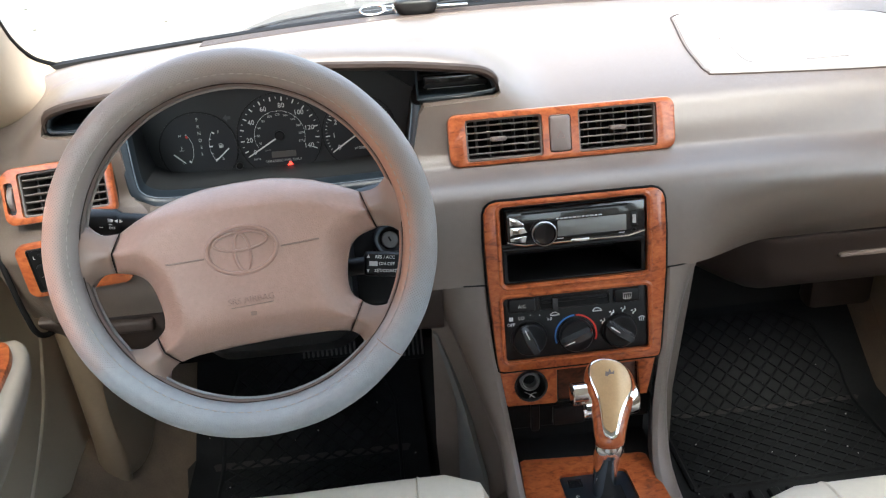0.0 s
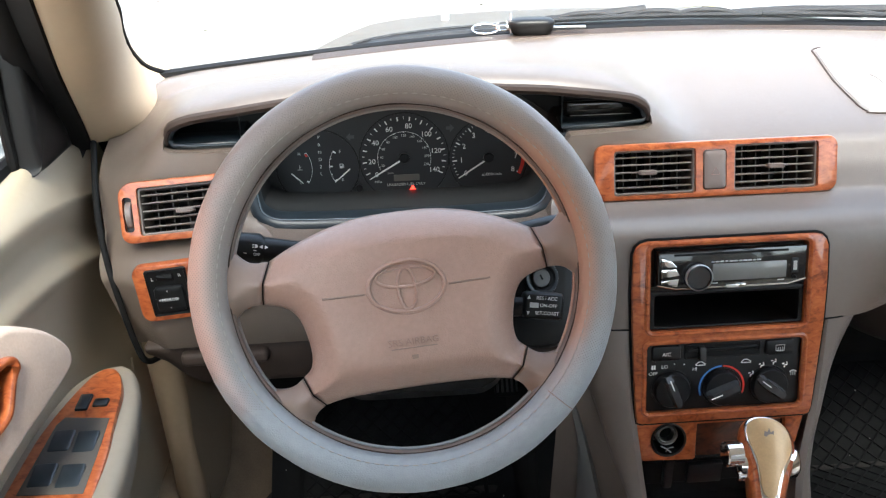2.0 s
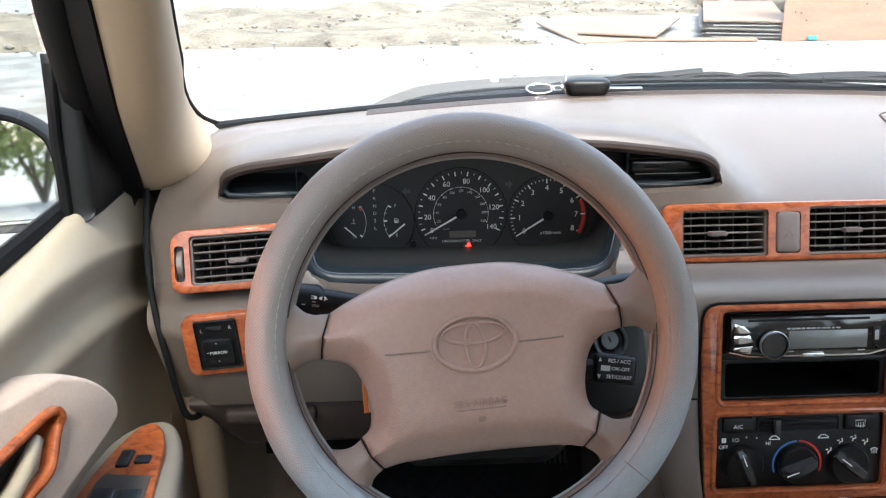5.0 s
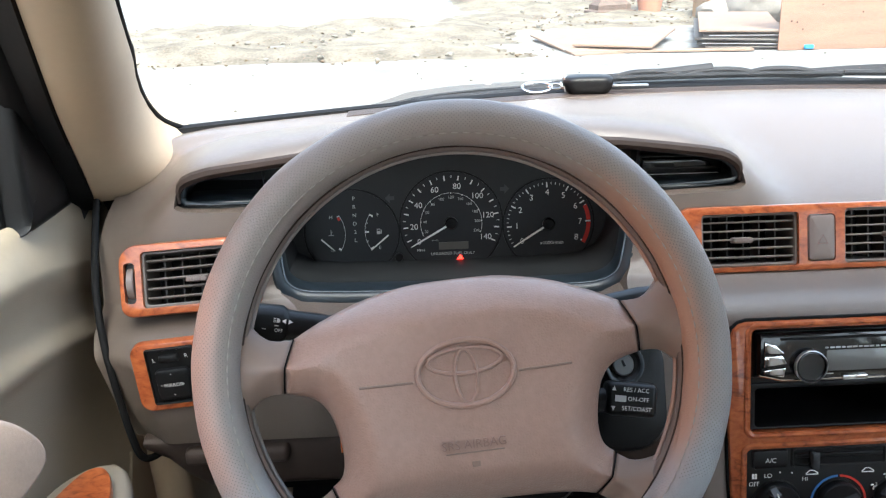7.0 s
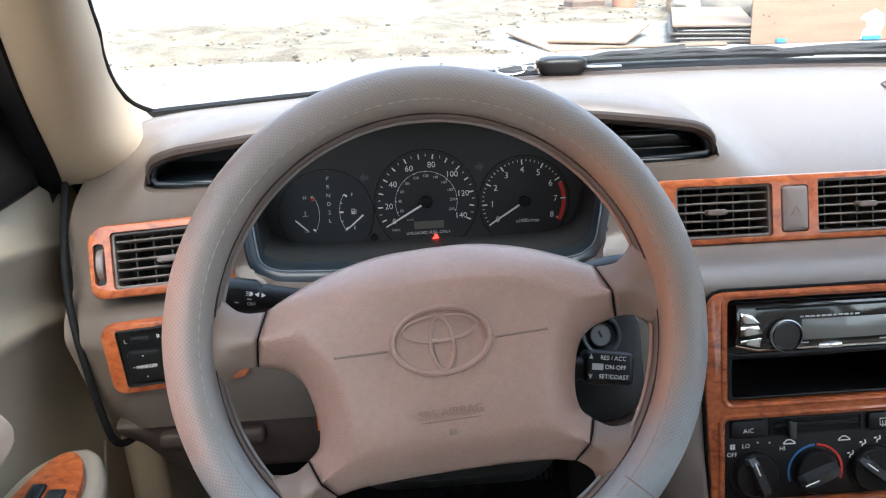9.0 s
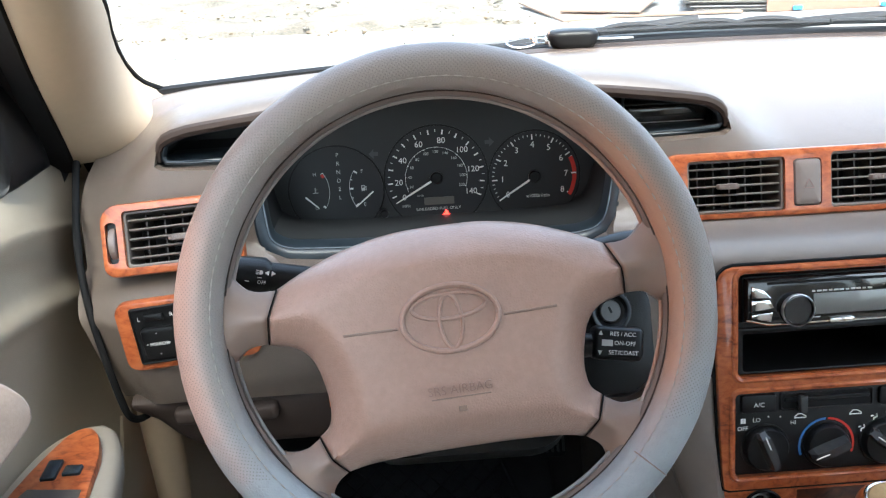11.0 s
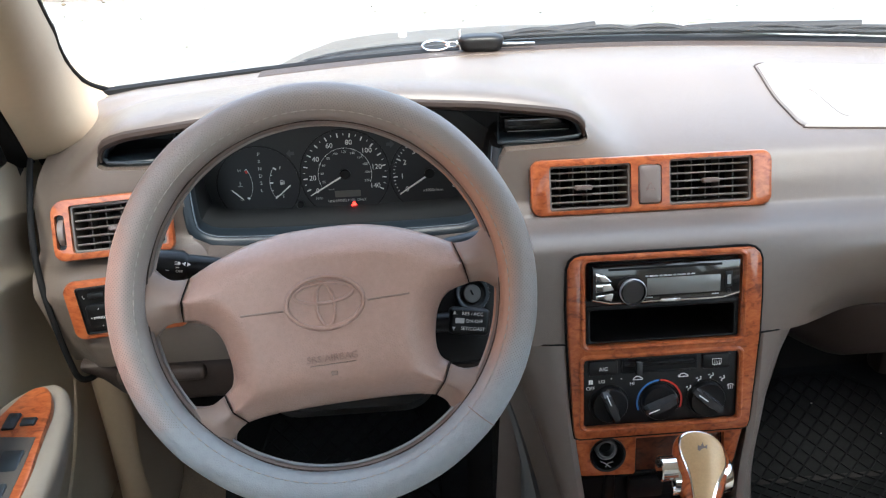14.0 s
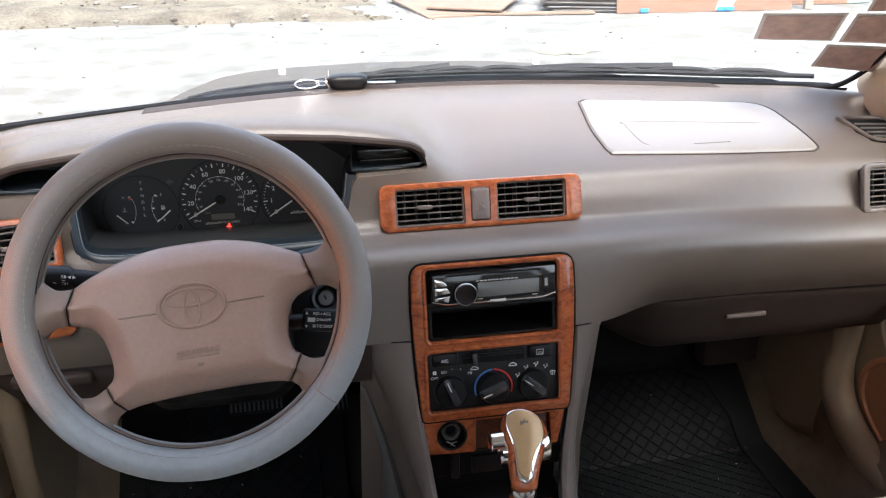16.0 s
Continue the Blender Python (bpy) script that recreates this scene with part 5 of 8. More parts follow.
for pts in ([(-0.085, 0.0175), (-0.074, 0.0135), (-0.066, 0.0055), (-0.085, 0.0055)], [(-0.085, 0.0035), (-0.068, 0.0035), (-0.063, -0.0045), (-0.085, -0.0075)], [(-0.085, -0.0105), (-0.064, -0.0085), (-0.066, -0.018), (-0.085, -0.0145)]):
    plate(bm, pts[::-1], 0.0105, 0.0135, 0.0008)
part("button", bm, CHROME, fp, "faceted chrome buttons")
bm = bmesh.new()
plate(bm, rrect(0.004, -0.0205, 0.024, 0.0045, 0.0008), 0.0095, 0.0130, 0.0006)
part("release_tab", bm, CHROME, fp)
bm = bmesh.new()
for k in range(11):
    box(bm, (-0.024 + k * 0.0055, 0.0092, 0.0112), (0.0044 - 0.0012 * (k % 3 == 0), 0.0016, 0.0004))
part("print_row", bm, LABELW, fp)
for k in range(2):
    bm = bmesh.new()
    box(bm, (-0.021 + k * 0.079, -0.0165, 0.0112), (0.008, 0.0011, 0.0004))
    part("print_bar", bm, LABELW, fp)
bm = bmesh.new()
plate(bm, rrect(0.074, 0.000, 0.0085, 0.019, 0.001), 0.0105, 0.0120, 0.0004)
us = part("socket_cover", bm, BLACK, fp)
bm = bmesh.new()
plate(bm, rrect(0.074, 0.000, 0.0042, 0.011, 0.0005), 0.0115, 0.0126)
part("socket", bm, STEEL, us)
bm = bmesh.new()
box(bm, (-0.002, 0.0192, 0.0112), (0.135, 0.0026, 0.0006))
part("disc_slot", bm, DEEP, fp)
bm = bmesh.new()
lathe(bm, [(0.003, 0.0105), (0.003, 0.012), (0.0022, 0.0125), (0.002, 0.0105)], 16, Matrix.Translation((0.074, -0.0145, 0)))
part("aux_jack", bm, BLACK, fp)

pocket = thing("storage_pocket", STACK @ Matrix.Translation((-0.002, 0.0225, -0.003)), "open black storage pocket under the radio", "storage pocket")
bm = bmesh.new()
frame_ring(bm, rrect(0, 0, 0.186, 0.047, 0.002), rrect(0, -0.0015, 0.174, 0.038, 0.003), -0.004, 0.004, 0.0015, -0.12)
part("pocket_frame", bm, BLACK, pocket)
bm = bmesh.new()
box(bm, (0, 0, -0.122), (0.18, 0.045, 0.004))
part("pocket_back", bm, DEEP, pocket)
bm = bmesh.new()
box(bm, (0, 0.0265, -0.02), (0.186, 0.005, 0.045))
part("divider", bm, BLACK, pocket)

hv = thing("climate_control", STACK @ Matrix.Translation((-0.0035, -0.0620, 0)), "black heater panel with three rotary knobs", "climate control")
bm = bmesh.new()
plate(bm, rrect(0, 0, 0.190, 0.0865, 0.005), -0.03, 0.0015, 0.001)
hp = part("panel", bm, BLACK, hv)


def hvac_knob(x, y, ang):
    bm = bmesh.new()
    frame_ring(bm, oval(x, y, 0.0245, 0.0245, 40), oval(x, y, 0.0228, 0.0228, 40), 0.001, 0.0030, 0.0006)
    k = part("rotary_knob", bm, BLACK, hv)
    bm = bmesh.new()
    lathe(bm, [(0.0222, 0.001), (0.0220, 0.008), (0.0205, 0.0105), (0.0, 0.0108)], 36, Matrix.Translation((x, y, 0)))
    part("knob_base", bm, BLACK, k)
    bm = bmesh.new()
    t = bmesh.new()
    rows = []
    for s, w, h in ((-0.0205, 0.0042, 0.012), (-0.017, 0.0058, 0.020), (0.0, 0.0062, 0.0225), (0.017, 0.0058, 0.021), (0.0215, 0.0040, 0.013)):
        rows.append([(s, -w * 1.15, 0.009), (s, w * 1.15, 0.009), (s, w * 0.66, h), (s, -w * 0.66, h)])
    rings(t, rows)
    add(bm, t, Matrix.Translation((x, y, 0)) @ pose(0, 0, 0, 0, 0, ang))
    part("grip", bm, GRIP, k, smooth=25)
    bm = bmesh.new()
    box(bm, (0.013, 0, 0.0218), (0.014, 0.0012, 0.0006), m=Matrix.Translation((x, y, 0)) @ pose(0, 0, 0, 0, 0, ang))
    part("pointer_line", bm, WHITE, k)


hvac_knob(-0.0635, -0.0150, 112)
hvac_knob(-0.0015, -0.0165, 200)
hvac_knob(0.0567, -0.0165, 142)
for x0, x1, name in ((-0.0885, -0.0535, "A/C"), (0.0505, 0.0845, "")):
    bm = bmesh.new()
    plate(bm, rrect((x0 + x1) / 2, 0.0315, x1 - x0, 0.0185, 0.003), 0.0, 0.0055, 0.0018)
    bt = part("push_button", bm, BLACK, hv)
    if name:
        lettering(name, 0.0066, WHITE, bt, ((x0 + x1) / 2, 0.0305, 0.0058))
    else:
        bm = bmesh.new()
        c = (x0 + x1) / 2
        tube(bm, [(c - 0.005, 0.0275, 0.0057), (c + 0.005, 0.0275, 0.0057), (c + 0.0055, 0.0345, 0.0057), (c - 0.0055, 0.0345, 0.0057)], 0.0004, 5, True)
        for k in range(3):
            tube(bm, [(c - 0.0028 + k * 0.0028, 0.026, 0.0058), (c - 0.0022 + k * 0.0028, 0.029, 0.0058), (c - 0.0028 + k * 0.0028, 0.032, 0.0058)], 0.0003, 5)
        part("demist_symbol", bm, WHITE, bt)
bm = bmesh.new()
frame_ring(bm, rrect(-0.0020, 0.0315, 0.094, 0.0195, 0.003), rrect(-0.0020, 0.0315, 0.090, 0.0155, 0.002), 0.0005, 0.0035, 0.001)
sl = part("slider_frame", bm, BLACK, hv)
bm = bmesh.new()
box(bm, (-0.002, 0.0315, 0.0018), (0.090, 0.0155, 0.0012))
part("slider_slot", bm, DEEP, sl)
bm = bmesh.new()
box(bm, (-0.002, 0.0335, 0.003), (0.086, 0.0045, 0.003), 0.001, 1)
part("slider_rail", bm, BLACK, sl)
bm = bmesh.new()
box(bm, (-0.0285, 0.0300, 0.006), (0.0075, 0.0175, 0.012), 0.0015, 2)
part("slider", bm, GRIP, sl)
bm = bmesh.new()
arc_band(bm, -0.0015, -0.0165, 0.0262, 0.0285, 92, 200, 0.0028, 20)
part("cold_band", bm, BLUEP, hp, "blue band")
bm = bmesh.new()
arc_band(bm, -0.0015, -0.0165, 0.0262, 0.0285, -20, 88, 0.0028, 20)
part("hot_band", bm, REDP, hp, "red band")
for txt, x, y in (("OFF", -0.0860, 0.0055), ("LO", -0.0720, 0.0135), ("HI", -0.0350, 0.0085)):
    lettering(txt, 0.0062, WHITE, hp, (x, y, 0.0020))


def vent_icon(x, y, kind):
    bm = bmesh.new()
    if kind == "fan":
        for k in range(4):
            a = radians(45 + 90 * k)
            box(bm, (x + 0.0019 * math.cos(a), y + 0.0019 * math.sin(a), 0.0019), (0.0022, 0.0026, 0.0004), m=None)
    elif kind == "car":
        tube(bm, [(x - 0.006, y - 0.0012, 0.002), (x - 0.0025, y + 0.0022, 0.002), (x + 0.0015, y + 0.0022, 0.002), (x + 0.006, y - 0.0008, 0.002)], 0.0006, 5)
        tube(bm, [(x - 0.006, y - 0.0018, 0.002), (x + 0.006, y - 0.0018, 0.002)], 0.0006, 5)
    elif kind == "seat":
        tube(bm, [(x + 0.001, y + 0.0035, 0.002), (x + 0.0015, y, 0.002), (x - 0.0015, y - 0.0008, 0.002), (x - 0.002, y - 0.0035, 0.002)], 0.0008, 5)
        tube(bm, [(x - 0.0045, y + 0.0010, 0.002), (x - 0.002, y + 0.0016, 0.002)], 0.0007, 5)
    else:
        tube(bm, arc3(x, y - 0.003, 0.0055, 40, 140), 0.0007, 5)
        for k in range(3):
            tube(bm, [(x - 0.0025 + 0.0025 * k, y - 0.004, 0.002), (x - 0.0025 + 0.0025 * k, y + 0.0008, 0.002)], 0.0005, 5)
    part("symbol", bm, WHITE, hp)


def arc3(x, y, r, a0, a1):
    return [(px, py, 0.002) for px, py in arc_pts(x, y, r, a0, a1, 8)]


for x, y, k in ((-0.0855, 0.0135, "fan"), (-0.028, 0.0150, "car"), (0.028, 0.0150, "car"), (0.036, -0.002, "seat"), (0.0485, 0.0085, "seat"), (0.0635, 0.0120, "seat"), (0.0775, 0.0075, "seat"), (0.0870, -0.003, "shield")):
    vent_icon(x, y, k)
bm = bmesh.new()
for x, y in ((-0.0600, 0.0165), (-0.0480, 0.0155)):
    lathe(bm, [(0.0008, 0.001), (0.0008, 0.0021), (0.0, 0.0022)], 8, Matrix.Translation((x, y, 0)))
part("fan_dots", bm, WHITE, hp)

# ---- panel with the lighter socket and ash tray ----
low = thing("lighter_panel", STACK @ Matrix.Translation((0, -0.148, -0.006)), "burl veneer panel with a lighter socket and ash tray", "trim panel")
bezel(low, [(0.103, 0.0265), (-0.1095, 0.0265), (-0.1065, -0.0005), (-0.103, -0.0225), (-0.0985, -0.0255), (-0.0355, -0.0275), (-0.0325, -0.025), (-0.0310, 0.020), (0.0780, 0.020), (0.0800, -0.028), (0.0900, -0.028), (0.0960, -0.005)],
      [oval(-0.0675, 0.002, 0.0225, 0.0225, 32)], -0.012, 0.005, BURL, "surround")
bm = bmesh.new()
lathe(bm, [(0.0225, 0.006), (0.0215, 0.0068), (0.0195, 0.006), (0.0185, -0.004), (0.0180, -0.03), (0.0, -0.032)], 32, Matrix.Translation((-0.0675, 0.002, 0)), True)
so = part("lighter_socket", bm, BLACK, low, "black power socket")
bm = bmesh.new()
lathe(bm, [(0.0135, -0.012), (0.0135, 0.000), (0.0122, 0.0012), (0.0112, 0.000), (0.0108, -0.012)], 32, Matrix.Translation((-0.0675, 0.006, 0)), True)
lathe(bm, [(0.0102, -0.012), (0.0102, -0.002), (0.0092, -0.001), (0.0088, -0.012)], 32, Matrix.Translation((-0.0675, 0.006, 0)), True)
part("socket_ring", bm, STEEL, so, "metal rings")
bm = bmesh.new()
tube(bm, [(-0.0765, -0.0065, 0.0035), (-0.069, -0.0105, 0.0040), (-0.0635, -0.0155, 0.0035)], 0.0008, 6)
tube(bm, [(-0.0700, -0.0145, 0.0038), (-0.0665, -0.0095, 0.0040), (-0.0605, -0.0085, 0.0038)], 0.0007, 6)
part("scratch", bm, DIM, so)
bm = bmesh.new()
plate(bm, rrect(0.0235, -0.004, 0.1075, 0.0455, 0.004), -0.02, -0.003, 0.002)
part("ash_tray", bm, burl("dark_burl", (0.020, 0.006, 0.003), (0.05, 0.014, 0.006), (0.085, 0.024, 0.010)), low, "dark veneer ash tray door")
bm = bmesh.new()
tube(bm, [(x, y, -0.003) for x, y in rrect(0.0235, -0.004, 0.1095, 0.0475, 0.004)], 0.0015, 6, True)
part("tray_gap", bm, DEEP, low)

# ---- centre console ----
cons = thing("centre_console", Matrix.Translation((0, 0.9, 0.51)), "taupe plastic centre console with rounded side rails", "centre console")


FLANK = [(0.25, 0.168), (0.41, 0.165), (0.50, 0.162), (0.56, 0.163), (0.69, 0.186)]


def cheek(s):
    """A side rail: falls from the dash beside the stack and runs back along the tunnel."""
    bm = bmesh.new()
    k = 0.0 if s < 0 else 1.0
    inner = spline([(0.1185, 1.0755, 0.772), (0.1165, 1.062, 0.715), (0.1115, 1.046, 0.655), (0.1050 - 0.003 * k, 1.030, 0.60), (0.1000 - 0.006 * k, 1.008, 0.553), (0.0975 - 0.011 * k, 0.965, 0.520), (0.0970 - 0.014 * k, 0.88, 0.508), (0.098, 0.70, 0.505), (0.098, 0.30, 0.505)], 50)
    outer = spline([(0.172 if s > 0 else 0.190, 1.095, 0.772), (0.150 if s > 0 else 0.172, 1.088, 0.715), (0.136 if s > 0 else 0.152, 1.076, 0.655), (0.1240 if s > 0 else 0.136, 1.058, 0.60), (0.1180, 1.030, 0.550), (0.1150, 0.985, 0.505), (0.1150, 0.88, 0.488), (0.116, 0.70, 0.485), (0.116, 0.30, 0.485)], 50)
    rows = []
    for i, (p, q) in enumerate(zip(inner, outer)):
        d = (inner[min(i + 1, 49)] - inner[max(i - 1, 0)]).normalized()
        across = (q - p)
        n = across.cross(d).normalized()
        if n.y > 0 or (abs(n.y) < 0.2 and n.z < 0):
            n = -n
        row = [Vector((p.x + 0.003, p.y + 0.035, p.z - 0.045)), p - n * 0.006, p - n * 0.0015 + across * 0.02]
        row += [p + across * f + n * b for f, b in ((0.07, 0.002), (0.3, 0.0045), (0.6, 0.0045), (0.88, 0.002))]
        row += [q - n * 0.003, q - n * 0.010 + across * 0.02]
        low_z = min(0.25, q.z)
        zm = 0.45 * q.z + 0.55 * low_z
        if s < 0:
            row.append(Vector((max(q.x + 0.006, lerp_table(zm, FLANK)) if q.y > 0.99 else q.x + 0.012, min(q.y + 0.07, 1.12), zm)))
            row.append(Vector((max(q.x, 0.168), min(q.y + 0.08, 1.14), low_z)))
        else:
            row.append(Vector((q.x + 0.012, q.y + 0.09, zm)))
            row.append(Vector((q.x + 0.020, q.y + 0.10, low_z)))
        rows.append([(s * v.x, v.y - 0.9, v.z - 0.51) for v in row])
    rings(bm, rows, closed=False, caps=False)
    return bm


for s in (-1, 1):
    part("side_rail", cheek(s), CONSOLE, cons)
    bm = bmesh.new()
    xo, yo = (0.172, 1.093) if s > 0 else (0.190, 1.0935)
    tube(bm, spline([(s * 0.1185, 1.0745 - 0.9, 0.7715 - 0.51), (s * (0.1185 + xo) / 2, 0.5 * (1.0745 + yo) - 0.9 - 0.0045, 0.7715 - 0.51), (s * xo, yo - 0.9, 0.7715 - 0.51)], 12), 0.0011, 6)
    part("joint_line", bm, SEAL, cons, "dark joint under the dash")
# cubby walls painted as dark as the shade in them
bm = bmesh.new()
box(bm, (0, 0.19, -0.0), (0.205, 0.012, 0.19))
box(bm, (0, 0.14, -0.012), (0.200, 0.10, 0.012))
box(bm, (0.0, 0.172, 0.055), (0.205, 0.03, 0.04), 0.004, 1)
part("cubby", bm, DEEP, cons, "open cubby, blackened for the shade inside")
bm = bmesh.new()
box(bm, (-0.062, 0.150, 0.062), (0.012, 0.012, 0.045), 0.003, 2)
box(bm, (-0.015, 0.150, 0.060), (0.045, 0.010, 0.030), 0.003, 2)
part("cubby_rib", bm, BLACK, cons)
# pale strip added to draw the light along the console's left edge
bm = bmesh.new()
near = spline([(-0.1850, 1.103, 0.686), (-0.1690, 1.096, 0.631), (-0.1560, 1.084, 0.576), (-0.1440, 1.056, 0.512), (-0.1330, 1.026, 0.452), (-0.128, 0.99, 0.38)], 20)
far = spline([(-0.1885, 1.110, 0.692), (-0.1745, 1.109, 0.628), (-0.1650, 1.105, 0.568), (-0.1655, 1.098, 0.506), (-0.1670, 1.092, 0.436), (-0.168, 1.08, 0.36)], 20)
rings(bm, [[(a.x, a.y - 0.9, a.z - 0.51), ((a.x + b.x) / 2 - 0.003, (a.y + b.y) / 2 - 0.904, (a.z + b.z) / 2 - 0.51), (b.x, b.y - 0.9, b.z - 0.51), (b.x + 0.004, b.y - 0.886, b.z - 0.51), (a.x + 0.006, a.y - 0.886, a.z - 0.51)] for a, b in zip(near, far)])
part("lit_edge_strip", bm, LIT_EDGE, cons, "pale grey strip painted as the lit edge of the console")

plate_o = thing("shift_plate", Matrix.Translation((0, 0.945, 0.512)) @ pose(0, 0, 0, -6, 0, 0), "burl veneer plate round the gear selector", "trim panel")
bezel(plate_o, [(0.082, 0.082), (-0.080, 0.094), (-0.087, 0.090), (-0.0955, -0.02), (-0.0955, -0.20), (0.0945, -0.20), (0.090, -0.03), (0.088, 0.076)], [rrect(0.004, -0.040, 0.092, 0.18, 0.008)], -0.012, 0.006, BURL, "surround")
bm = bmesh.new()
plate(bm, rrect(0.004, -0.040, 0.092, 0.18, 0.008), -0.012, 0.002, 0.001)
gp = part("gate_panel", bm, BLUEB, plate_o, "dark grey gate panel")
bm = bmesh.new()
frame_ring(bm, rrect(-0.023, 0.0320, 0.019, 0.014, 0.0015), rrect(-0.023, 0.0320, 0.013, 0.0085, 0.001), 0.001, 0.0055, 0.001, 0.0025)
box(bm, (-0.023, 0.0320, 0.0022), (0.013, 0.0085, 0.0012))
part("shift_lock", bm, BLACK, gp)
lettering("P", 0.0095, WHITE, gp, (-0.026, 0.004, 0.0034))
bm = bmesh.new()
box(bm, (0.018, -0.055, 0.0026), (0.034, 0.150, 0.0012), 0.0004, 1)
part("gate_slot", bm, DEEP, gp)

# ---- gear selector ----
GS = Matrix.Translation((0.011, 0.955, 0.492))
gear = thing("gear_selector", GS, "gear lever with satin gold, wood and chrome knob", "gear lever")
bm = bmesh.new()
tube(bm, [(0.0, 0.005, 0.0), (-0.003, -0.006, 0.06), (-0.0055, -0.022, 0.115), (-0.004, -0.024, 0.14)], [0.0145, 0.0155, 0.0172, 0.0165], 24)
part("shaft", bm, CHROME, gear, "chrome shaft")
KF = GS.inverted() @ panel_frame((0.0065, 0.938, 0.655), 41.0)
WOOD = [(-0.0211, 0.0464), (-0.0177, 0.057), (-0.0117, 0.0638), (-0.0025, 0.0670), (0.010, 0.0665), (0.022, 0.0626), (0.0332, 0.054), (0.039, 0.0435), (0.0418, 0.0322), (0.0415, 0.0237), (0.0378, 0.0144), (0.0295, 0.002), (0.0228, -0.0116),
        (0.0178, -0.0253), (0.0129, -0.038), (-0.0025, -0.0405), (-0.0161, -0.0355), (-0.0190, -0.0236), (-0.0186, -0.0094), (-0.0184, 0.0096), (-0.0198, 0.0219), (-0.0214, 0.0342)]
WOOD = [(p.x, p.y) for p in spline([(x, y, 0) for x, y in (WOOD + [WOOD[0]])[::-1]], 67)[:-1]]


def axis_x(y):
    """The knob leans: where its middle line runs."""
    return lerp_table(y, [(-0.042, -0.002), (-0.01, 0.002), (0.02, 0.009), (0.045, 0.0095), (0.067, 0.004)])


def shrunk(side, top, foot):
    """The inlay's outline: narrower at both sides, flush at the top and ending above the neck."""
    out = []
    for x, y in WOOD:
        y2 = 0.067 - top - (0.067 - y) * (0.067 - top - foot) / (0.067 + 0.0405)
        c = axis_x(y)
        d = side + lerp_table(y2, [(-0.04, 0.0095), (0.02, 0.0092), (0.035, 0.0085), (0.045, 0.0068), (0.056, 0.0042), (0.067, 0.0018)])
        w = abs(x - c)
        out.append((c + (x - c) * max(0.25, (w - d) / max(w, 1e-4)), y2))
    return out


def dome(x, y):
    """How far the knob's face stands out: it curves away over the head and towards the sides."""
    return 0.0055 - 11.0 * (x - axis_x(y)) ** 2 - 4.0 * max(0, y - 0.030) ** 2 - 2.2 * max(0, -y) ** 2


def knob_sheet(outline, lift, edge):
    bm = bmesh.new()
    cx, cy = 0.005, 0.022
    rows = [[(x, y, dome(x, y) - edge) for x, y in outline], [(x, y, dome(x, y) + lift * 0.6) for x, y in outline]]
    for f in (0.975, 0.93, 0.8, 0.6, 0.4, 0.2, 0.05):
        q = [(cx + (x - cx) * f, cy + (y - cy) * f) for x, y in outline]
        rows.append([(x, y, dome(x, y) + lift) for x, y in q])
    rings(bm, rows)
    bm.transform(KF)
    return bm


bm = bmesh.new()
rows = []
for f, z in ((0.30, -0.046), (0.62, -0.040), (0.82, -0.028), (0.94, -0.016), (0.99, -0.008), (1.0, -0.003)):
    q = [(axis_x(y) + (x - axis_x(y)) * f, 0.012 + (y - 0.012) * (0.4 + 0.6 * f)) for x, y in WOOD]
    rows.append([(x, y, dome(x, y) * f + z) for x, y in q])
for d, z in ((0.0008, 0.0002), (0.0025, 0.002), (0.005, 0.003)):
    rows.append([(x, y, dome(x, y) + z - 0.002) for x, y in inset(WOOD, d)])
rings(bm, rows)
bm.transform(KF)
part("knob_body", bm, BURL, gear, "orange wood body")
part("chrome_band", knob_sheet(shrunk(-0.0016, 0.0002, -0.0300), 0.0022, 0.004), CHROME, gear, "chrome band round the inlay")
part("knob_inlay", knob_sheet(shrunk(0.0, 0.0010, -0.0225), 0.0034, 0.003), GOLD, gear, "satin gold inlay")
bm = bmesh.new()
bm.faces.new([bm.verts.new(KF @ Vector((0.0075 + x, 0.050 + y, dome(0.0075, 0.050) + 0.0038))) for x, y in ((-0.006, -0.004), (-0.002, -0.0065), (0.005, -0.0045), (0.006, 0.001), (0.002, -0.001), (0.001, 0.004), (-0.0015, 0.0), (-0.005, 0.001))])
part("worn_mark", bm, TAUPE, gear)
bm = bmesh.new()
lathe(bm, [(0.0145, 0.0), (0.0145, 0.0165), (0.0132, 0.018), (0.0, 0.0183)], 24, KF @ Matrix.Translation((-0.021, 0.0290, -0.012)) @ pose(0, 0, 0, 0, -90, 0))
part("release_button", bm, CHROME, gear, "round chrome button")
bm = bmesh.new()
rows = []
for x, r in ((-0.0265, 0.010), (-0.024, 0.0175), (0.0, 0.021), (0.026, 0.022), (0.040, 0.020), (0.0435, 0.016), (0.0445, 0.008)):
    rows.append([(x, 0.018 + r * math.cos(2 * math.pi * k / 24), -0.017 + r * 0.8 * math.sin(2 * math.pi * k / 24)) for k in range(24)])
rings(bm, rows)
bm.transform(KF)
part("knob_core", bm, CHROME, gear, "chrome core showing at both sides")
bm = bmesh.new()
lathe(bm, [(0.0060, 0.0), (0.0060, 0.007), (0.0045, 0.009), (0.0, 0.0092)], 14, KF @ Matrix.Translation((-0.0185, 0.0045, -0.012)) @ pose(0, 0, 0, 0, -90, 0))
part("side_stud", bm, CHROME, gear)
bm = bmesh.new()
lathe(bm, [(0.0150, -0.006), (0.0175, 0.0), (0.0180, 0.006), (0.0170, 0.010)], 24, KF @ Matrix.Translation((-0.002, -0.042, -0.016)) @ pose(0, 0, 0, -62, 0, 0))
part("collar", bm, CHROME, gear)

